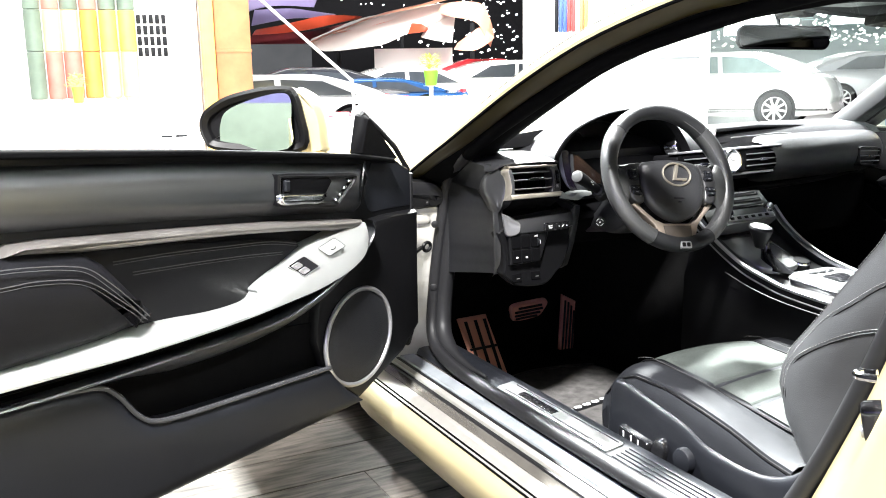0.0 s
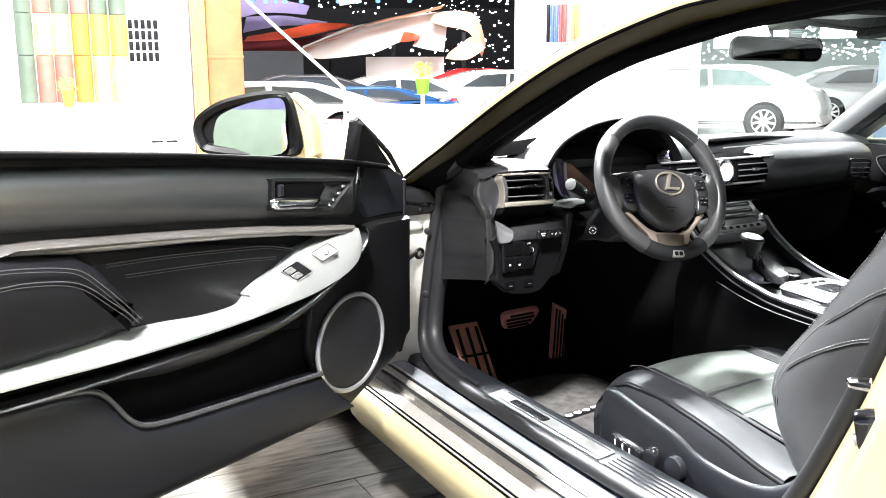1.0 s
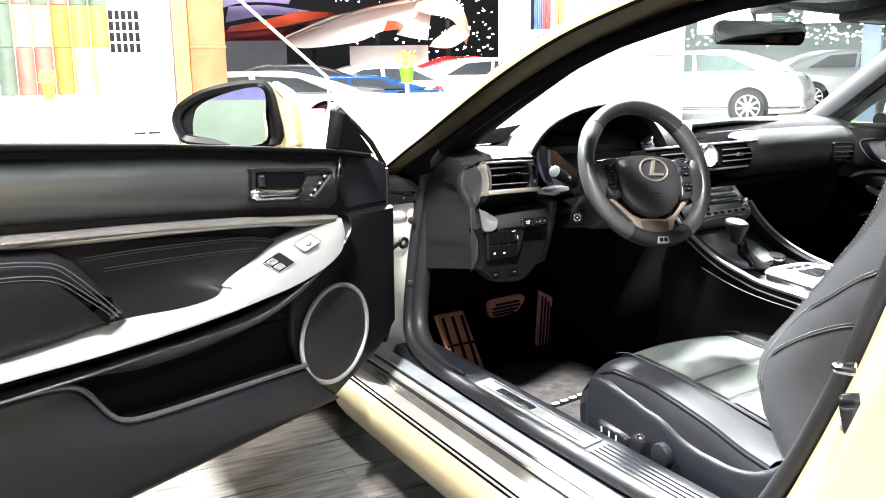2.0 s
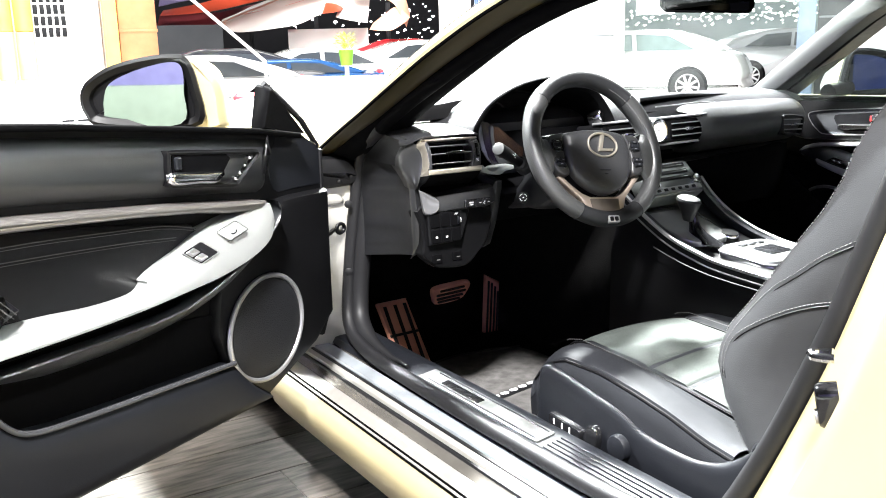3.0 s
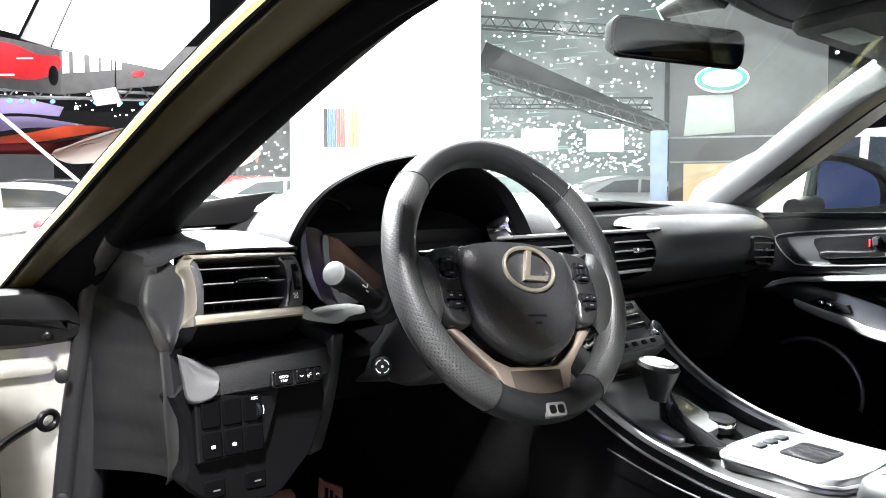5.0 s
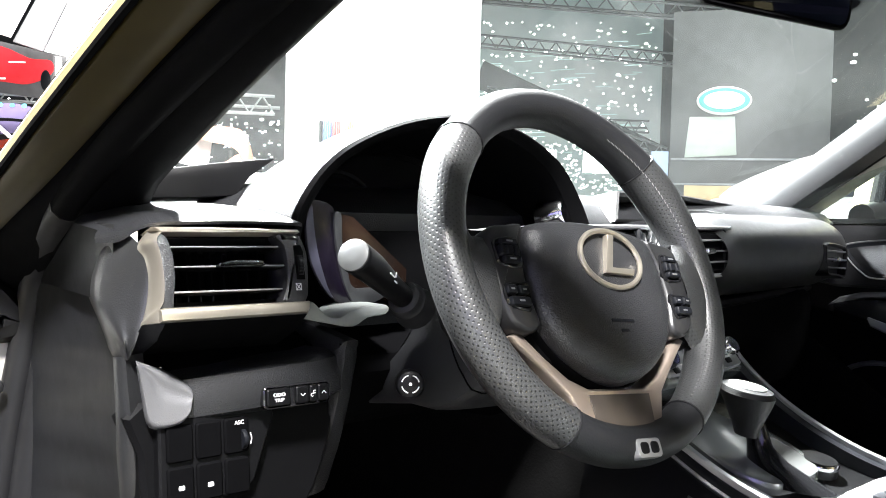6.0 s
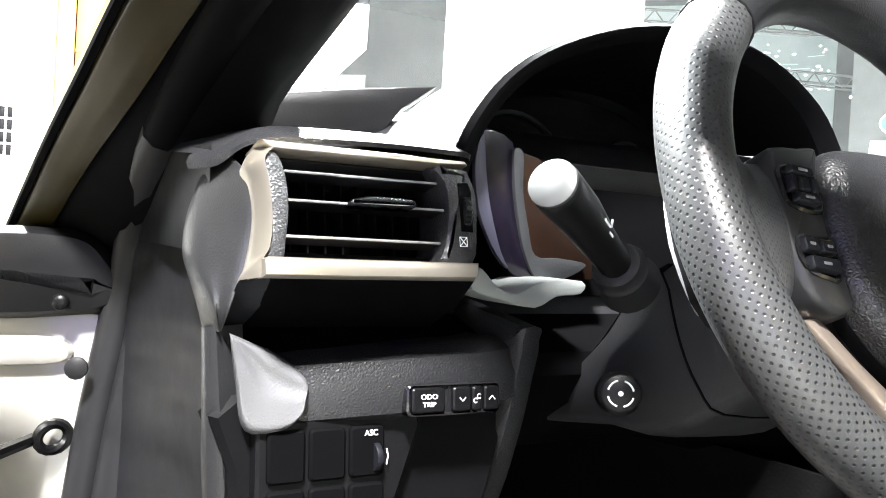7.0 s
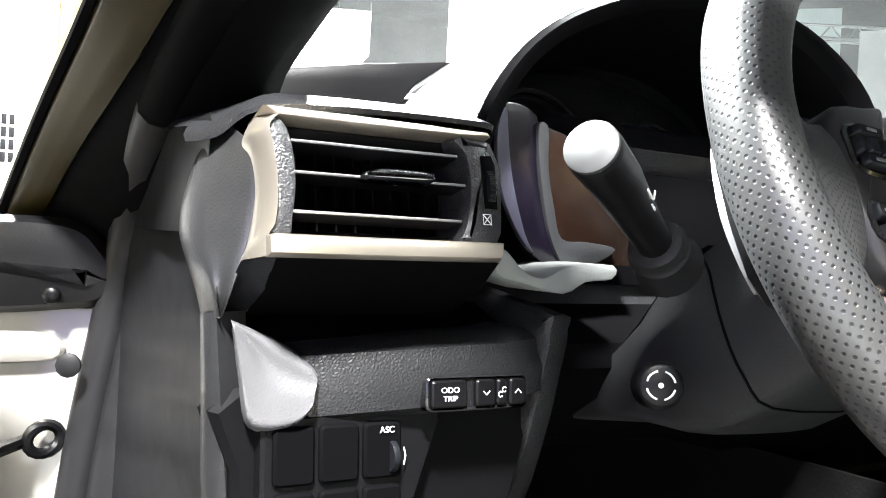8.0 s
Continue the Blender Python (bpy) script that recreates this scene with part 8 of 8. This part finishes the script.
for az in (14.5, 25.0):
    bm = B()
    tube(bm, [polar(az, 20.5, high(8.2, 20)), polar(az, 20.5, 12.99)], 0.02, 6)
    part("banner_wire", bm, GREYP, ban)
def tilted_board(name, mat, label, corners, r, cat):
    """A flat hanging board with its corners at (bearing, elevation)."""
    pts = [polar(az, r, high(el, r)) for az, el in corners]
    bm = B()
    nrm = (pts[1] - pts[0]).cross(pts[3] - pts[0]).normalized() * 0.08
    loft(bm, [pts, [p + nrm for p in pts]])
    ob = tagged(part(name, bm, mat, None, "", False), label, cat)
    top = max(pts, key=lambda p: p.z)
    bm = B()
    tube(bm, [top, V(top.x, top.y, 12.99)], 0.015, 6)
    part("hanging_wire", bm, GREYP, ob)
    return ob


tilted_board("white_soffit", WHITE, "white slanting soffit hanging over the stage", [(18.31, 8.0), (24.2, 7.05), (26.94, 9.88), (26.96, 12.4), (20.2, 12.3)], 18, "panel")
tilted_board("white_soffit", WHITE, "white slanting soffit hanging over the stage", [(12.0, 9.6), (16.6, 8.6), (18.4, 12.4), (12.0, 12.6)], 18.5, "panel")
tilted_board("dark_beam", BANN, "dark grey hanging beam between white soffits", [(16.7, 8.4), (18.2, 8.0), (20.1, 12.3), (18.6, 12.3)], 18.7, "beam")
tilted_board("white_screen_card", WHITE, "small white hanging card", [(20.54, 4.89), (21.92, 5.13), (21.63, 5.99), (20.25, 5.72)], 19.4, "panel")

# parked cars
GLASSD = material("dark_car_glass", (0.03, 0.035, 0.04), 0.08, vary=0.1)
ALLOY = material("alloy_wheel", (0.7, 0.7, 0.7), 0.35, 0.2)
def simple_car(at, yaw, length, width, height, paint, label, pane=None, wheel_r=0.33):
    """A closed car seen from afar; x runs from its tail to its nose."""
    m = Matrix.Translation(at) @ Matrix.Rotation(radians(yaw), 4, "Z")
    ob = thing("parked_car", at, label, "car", "cars round the stand", "", m)
    L, H, W = length, height, width / 2
    side = basis((0, 0, 0), (1, 0, 0), (0, 0, 1))
    def both(pts, prof):
        bm = B()
        plate(bm, pts, m @ side, prof)
        return bm
    low = curve([(-L * 0.5, 0.45), (-L * 0.49, 0.75), (-L * 0.44, 0.62 * H + 0.08), (-L * 0.30, 0.64 * H + 0.08), (L * 0.16, 0.60 * H + 0.08), (L * 0.40, 0.50 * H + 0.05), (L * 0.49, 0.55), (L * 0.5, 0.32), (L * 0.42, 0.18), (-L * 0.42, 0.2)], 5)
    body = part("car_body", both(low, [(0.10, -W), (0.03, -W + 0.05), (0.0, -W + 0.16), (-0.01, 0), (0.0, W - 0.16), (0.03, W - 0.05), (0.10, W)]), paint, ob)
    top = curve([(-L * 0.40, 0.62 * H + 0.06), (-L * 0.22, 0.97 * H), (-L * 0.05, H), (L * 0.06, 0.97 * H), (L * 0.24, 0.60 * H + 0.08)], 5)
    part("car_roof", both(top, [(0.05, -W + 0.20), (0.01, -W + 0.24), (0.0, -W + 0.34), (0.0, W - 0.34), (0.01, W - 0.24), (0.05, W - 0.20)]), paint, ob)
    for sg in (-1, 1):
        for pts in ([(-L * 0.31, 0.66 * H + 0.08), (-L * 0.20, 0.91 * H), (-L * 0.065, 0.94 * H), (-L * 0.07, 0.66 * H + 0.08)], [(-L * 0.05, 0.66 * H + 0.08), (-L * 0.045, 0.94 * H), (L * 0.04, 0.92 * H), (L * 0.17, 0.66 * H + 0.07)]):
            bm = B()
            plate(bm, pts, m @ basis((0, sg * (W - 0.19), 0), (1, 0, 0), (0, 0, 1)), [(0, -0.03), (0, 0.03)])
            part("car_window", bm, pane or GLASSD, ob)
        for x in (-L * 0.29, L * 0.31):
            wm = m @ basis((x, sg * (W - 0.08), wheel_r), (1, 0, 0), (0, 0, sg))
            wm = m @ Matrix.Translation((x, sg * (W - 0.08), wheel_r)) @ Matrix.Rotation(radians(-90 * sg), 4, "X")
            bm = B()
            lathe(bm, [(wheel_r * 0.66, -0.10), (wheel_r * 0.95, -0.10), (wheel_r, -0.06), (wheel_r, 0.06), (wheel_r * 0.95, 0.10), (wheel_r * 0.68, 0.10)], wm, 28)
            ty = part("tyre", bm, RUBBER, ob)
            bm = B()
            lathe(bm, [(wheel_r * 0.69, 0.02), (wheel_r * 0.69, 0.112), (wheel_r * 0.63, 0.112), (wheel_r * 0.61, 0.03)], wm, 28)
            part("rim", bm, ALLOY, ty)
            # flat dark disc on the body draws the shade of the wheel well
            bm = B()
            lathe(bm, [(wheel_r * 1.14, 0.02), (wheel_r * 1.13, 0.083), (wheel_r * 0.9, 0.084), (wheel_r * 0.4, 0.085), (0.01, 0.086)], wm, 28)
            part("wheel_well_shade", bm, DARK, ob)
            for k in range(9):
                bm = B()
                box(bm, (wheel_r * 0.32, 0, 0.10), (wheel_r * 0.64, 0.045, 0.02), wm @ Matrix.Rotation(radians(40 * k + 10), 4, "Z"), 0.004)
                part("spoke", bm, ALLOY, ty)
        for x, z, mt, nm in ((L * 0.455, 0.60, CHROME, "headlight"), (-L * 0.475, 0.74, RED, "tail_light")):
            bm = B()
            box(bm, (x, sg * (W - 0.20), z), (0.10, 0.26, 0.10), m, 0.03)
            part(nm, bm, mt, ob)
    return ob


WPAINT = material("white_car_paint", (0.82, 0.82, 0.80), 0.25, vary=0.02, coat=0.8)
BPAINT = material("deep_blue_car_paint", (0.010, 0.045, 0.13), 0.25, vary=0.1, coat=0.8)
KPAINT = material("black_car_paint", (0.02, 0.021, 0.024), 0.2, vary=0.1, coat=0.8)
SPAINT = material("silver_car_paint", (0.55, 0.56, 0.57), 0.3, 0.4, vary=0.03, coat=0.6)
def bearing_car(az, r, turn, *rest):
    p = polar(az, r, -0.012)
    return simple_car(p, turn, *rest)


bearing_car(14.2, 13.2, 168, 4.4, 1.85, 1.12, SPAINT, "low silver sports car on the show floor")
bearing_car(16.6, 17.5, 172, 4.5, 1.9, 1.24, KPAINT, "black sports car on the show floor")
bearing_car(20.6, 17.6, 172, 4.3, 1.9, 1.02, BPAINT, "low blue sports car on the show floor")
bearing_car(22.8, 19.5, 172, 4.6, 1.9, 1.22, WPAINT, "low white sports car on the show floor")
bearing_car(28.2, 23.0, 160, 4.4, 1.85, 1.42, RED, "red sports car on the show floor")
bearing_car(31.2, 21.5, -10, 4.5, 1.85, 1.36, WPAINT, "white saloon car on the show floor")
bearing_car(25.5, 9.4, 60, 4.3, 1.9, 0.86, WPAINT, "low white race car on the show floor", WPAINT, 0.22)
bearing_car(43.6, 18.6, 123, 4.6, 1.85, 1.40, WPAINT, "white coupe with alloy wheels on the show floor", material("pale_teal_car_glass", (0.16, 0.22, 0.21), 0.1))
bearing_car(66.5, 12.5, -72, 4.7, 1.95, 1.72, WPAINT, "white sport utility car on the show floor")
bearing_car(53.0, 24.0, -30, 4.6, 1.85, 1.42, SPAINT, "silver saloon car far off on the show floor")

# oval sign on its grey tower
GREYW = material("grey_sign_tower", (0.068, 0.071, 0.071), 0.4, vary=0.1)
TEAL = material("teal_sign_rim", (0.10, 0.38, 0.36), 0.3, vary=0.05)
GLOW = material("lit_sign_face", (0.9, 1.0, 0.98), 0.4, vary=0.0, emit=2.5)
tower = wall_panel("sign_tower", 54.5, 63.2, 15, -0.012, high(11.5, 15), GREYW, "grey sign tower", 0.8, "sign tower", "structure")
m, w = face(54.5, 63.2, 15)
osign = thing("oval_sign", m @ V(w * 0.45, high(7, 15), 0.05), "lit oval sign with a teal rim", "sign")
c = (w * 0.455 - 0.26, high(6.4, 15))
bm = B()
slab(bm, oval(c[0], c[1], 0.40, 0.215, 40), m, 0.0, 0.08, 0.02)
part("sign_rim", bm, WHITE, osign)
bm = B()
slab(bm, oval(c[0], c[1], 0.37, 0.185, 40), m, 0.07, 0.10, 0.01)
part("sign_rim", bm, TEAL, osign)
bm = B()
slab(bm, oval(c[0], c[1], 0.29, 0.13, 40), m, 0.09, 0.12, 0.01)
part("sign_face", bm, GLOW, osign)
bm = B()
slab(bm, [(0.22, high(3.15, 15)), (0.98, high(3.3, 15)), (0.94, high(5.5, 15)), (0.28, high(5.5, 15))], m, 0.0, 0.03, 0.01)
part("tower_panel", bm, material("pale_green_tower_panel", (0.42, 0.47, 0.43), 0.5), tower)

for el in (3.0, 1.55):
    bm = B()
    slab(bm, [(0.02, high(el, 15)), (w - 0.02, high(el, 15)), (w - 0.02, high(el, 15) + 0.03), (0.02, high(el, 15) + 0.03)], m, 0.0, 0.02, 0.004)
    part("tower_joint", bm, TRUSSG, tower)
wall_panel("blue_counter", 53.4, 54.4, 14.6, -0.012, high(3.5, 14.6), material("pale_blue_board", (0.25, 0.33, 0.48), 0.5), "pale blue board beside the sign tower", 0.2, "board")
wall_panel("tan_counter", 55.3, 58.5, 14.2, -0.012, high(1.5, 14.2), material("tan_board", (0.48, 0.36, 0.20), 0.5), "tan counter in front of the sign tower", 0.4, "counter")
# unseen wall, added only to give the passenger's mirror its white
wall_panel("mirror_white_wall", 173, 196, 14.5, -0.02, 4.0, WHITE, "unseen white wall added for the passenger's mirror to show", 0.2, "wall", "structure")

# ceiling lamps and trusses
LAMP = material("lit_lamp", (1.0, 1.0, 1.0), 0.4, vary=0.0, emit=14.0)
rng = random.Random(4)
bm = B()
def lamp_at(az, el, r, s):
    p = polar(az, r, high(el, r))
    bmesh.ops.create_icosphere(bm, subdivisions=1, radius=0.5, matrix=Matrix.Translation(p) @ Matrix.Rotation(radians(-az), 4, "Z") @ Matrix.Diagonal((s * rng.uniform(0.8, 1.8), 0.05, s * rng.uniform(0.6, 1.0), 1)))


for i in range(420):
    el = 1.6 + 10 * rng.random() ** 1.7
    lamp_at(rng.uniform(43.4, 54.4), el, rng.uniform(32, 40), rng.uniform(0.035, 0.10))
for i in range(170):
    lamp_at(rng.uniform(43.4, 54.4), rng.uniform(1.2, 4.6), rng.uniform(30, 38), rng.uniform(0.04, 0.11))
for i in range(110):
    lamp_at(rng.uniform(14, 31.4), rng.uniform(0.4, 6.2), rng.uniform(28, 38), rng.uniform(0.03, 0.09))
for i in range(60):
    lamp_at(rng.uniform(55, 75), rng.uniform(4.5, 10), rng.uniform(28, 36), rng.uniform(0.06, 0.14))
lamps = solid("ceiling_lamp_field", bm, LAMP, "scattered bright lamps under the dark ceiling", "lamps", "stuff", False)
for az0, az1, el, r in ((44, 54, 2.6, 30), (46, 49.5, 3.2, 29), (50, 52.5, 3.1, 28)):
    wall_panel("light_box", az0, az0 + 2.2, r, high(el - 0.6, r), high(el + 0.7, r), LAMP, "large lit screen in the distance", 0.2, "screen")
for nm, col, spots in (("blue_stage_lamp", (0.15, 0.35, 1.0), ((15.2, 5.3), (16.6, 4.9), (18.2, 5.4), (20.5, 5.2), (23.0, 5.5))), ("cyan_stage_lamp", (0.2, 0.9, 1.0), ((16.0, 5.1), (17.2, 4.6), (21.8, 5.0), (25.0, 5.6)))):
    glow = material(nm + "_glow", col, 0.4, vary=0.0, emit=2.2)
    for az, el in spots:
        bm = B()
        lathe(bm, [(0.02, -0.05), (0.04, -0.04), (0.045, 0.05), (0.035, 0.06)], Matrix.Translation(polar(az, 21.6, high(5.2 + 0.2 * (az - 13) / 18, 21.6) - 0.06)) @ Matrix.Rotation(radians(90), 4, "X"), 12)
        tagged(part("stage_lamp", bm, glow, None), "small coloured stage lamp under the truss", "lamp", "coloured stage lamps")
# glowing sheet; its emission stands in for haze in the far hall
HAZE = material("glowing_haze_sheet", (0.75, 1.0, 0.98), 0.9, vary=0.5, scale=0.25, emit=0.075)
wall_panel("backdrop", 42.6, 54.8, 42.5, 0.5, 11.5, HAZE, "glowing grey-teal sheet that stands in for haze in the far hall", 0.2, "backdrop", "structure")
tilted_beam = polar(43.2, 31, high(7.6, 31)), polar(55.2, 31, high(3.1, 31))
bm = B()
beam_m = basis(tilted_beam[0], tilted_beam[1] - tilted_beam[0], (0, 0, 1))
beam_l = (tilted_beam[1] - tilted_beam[0]).length
slab(bm, [(0, 0), (beam_l, 0), (beam_l, 0.45), (0, 0.95)], beam_m, -0.1, 0.1, 0.02)
solid("ceiling_beam", bm, material("dark_ceiling_beam", (0.03, 0.034, 0.036), 0.8, vary=0.3, scale=1.0), "dark sloping ceiling beam", "beam", "structure")
bm = B()
for i in range(60):
    az, el, r = rng.uniform(43.4, 53.5), 2.5 + 8.5 * rng.random(), rng.uniform(34, 40)
    a, b = polar(az, r, high(el, r)), polar(az + rng.uniform(0.5, 1.6), r, high(el + rng.uniform(-0.05, 0.10), r))
    tube(bm, [a, b], 0.012, 4)
solid("ceiling_light_rods", bm, material("lit_light_rod", (0.8, 1.0, 0.98), 0.4, vary=0.0, emit=0.5), "thin lit rods under the far ceiling", "lamps", "stuff", False)
wall_panel("white_stage_front", 22.2, 27.2, 22.6, -0.012, high(1.7, 22.6), WHITE, "bright white stage front below the ribbons", 0.2, "wall")
bm = B()
for i in range(90):
    lamp_at(rng.uniform(26.6, 31.4), rng.uniform(0.9, 5.2), rng.uniform(23.2, 25.5), rng.uniform(0.02, 0.07))
for i in range(40):
    lamp_at(rng.uniform(14.5, 28), rng.uniform(4.3, 5.4), rng.uniform(23.2, 25.5), rng.uniform(0.02, 0.06))
for i in range(18):
    lamp_at(rng.uniform(22.5, 27), rng.uniform(1.8, 3.4), 23.2, rng.uniform(0.03, 0.08))
solid("stage_lamp_field", bm, LAMP, "small bright lamps behind the ribbon sculpture", "lamps", "stuff", False)
TRUSS = material("grey_truss", (0.25, 0.26, 0.27), 0.4, 0.6)
for az0, e0, az1, e1, r in ((44, 6.8, 55, 3.2, 28), (43.5, 10, 56, 8.8, 30), (44, 5.2, 54, 5.0, 33), (43.5, 12.5, 60, 11.0, 26), (13, 5.2, 31, 5.4, 21.6)):
    bm = B()
    a, b = polar(az0, r, high(e0, r)), polar(az1, r, high(e1, r))
    for dz, dx in ((0, 0), (0.4, 0.0), (0.2, 0.35)):
        tube(bm, [a + V(dx, dx, dz), b + V(dx, dx, dz)], 0.04, 6)
    for k in range(24):
        p, q = a.lerp(b, k / 24), a.lerp(b, (k + 1) / 24)
        tube(bm, [p + V(0, 0, 0.4 * (k % 2)), q + V(0, 0, 0.4 * ((k + 1) % 2))], 0.02, 5)
    solid("ceiling_truss", bm, TRUSS, "grey lighting truss", "truss", "structure")

# plank floor of the stand
floor = new("floor")
tagged(floor, "dark plank floor of the car stand", "floor", "", "structure")
PLANK_MESH = []
for k in range(3):
    bm = B()
    slab(bm, [(-0.098, -0.75), (0.098, -0.75), (0.098, 0.75), (-0.098, 0.75)], Matrix(), -0.011, 0.0, 0.002)
    me = bpy.data.meshes.new("plank")
    bmesh.ops.recalc_face_normals(bm, faces=bm.faces)
    bm.to_mesh(me)
    bm.free()
    me.materials.append(FLOOR)
    PLANK_MESH.append(me)
for i in range(26):
    for j in range(5):
        ob = new("plank", PLANK_MESH[(i + j) % 3])
        ob.matrix_basis = Matrix.Translation((-3.2 + j * 1.502 + 0.5 * (i % 3), -1.9 + 0.2 * i, 0.0)) @ Matrix.Rotation(radians(90), 4, "Z")
        ob.parent = floor
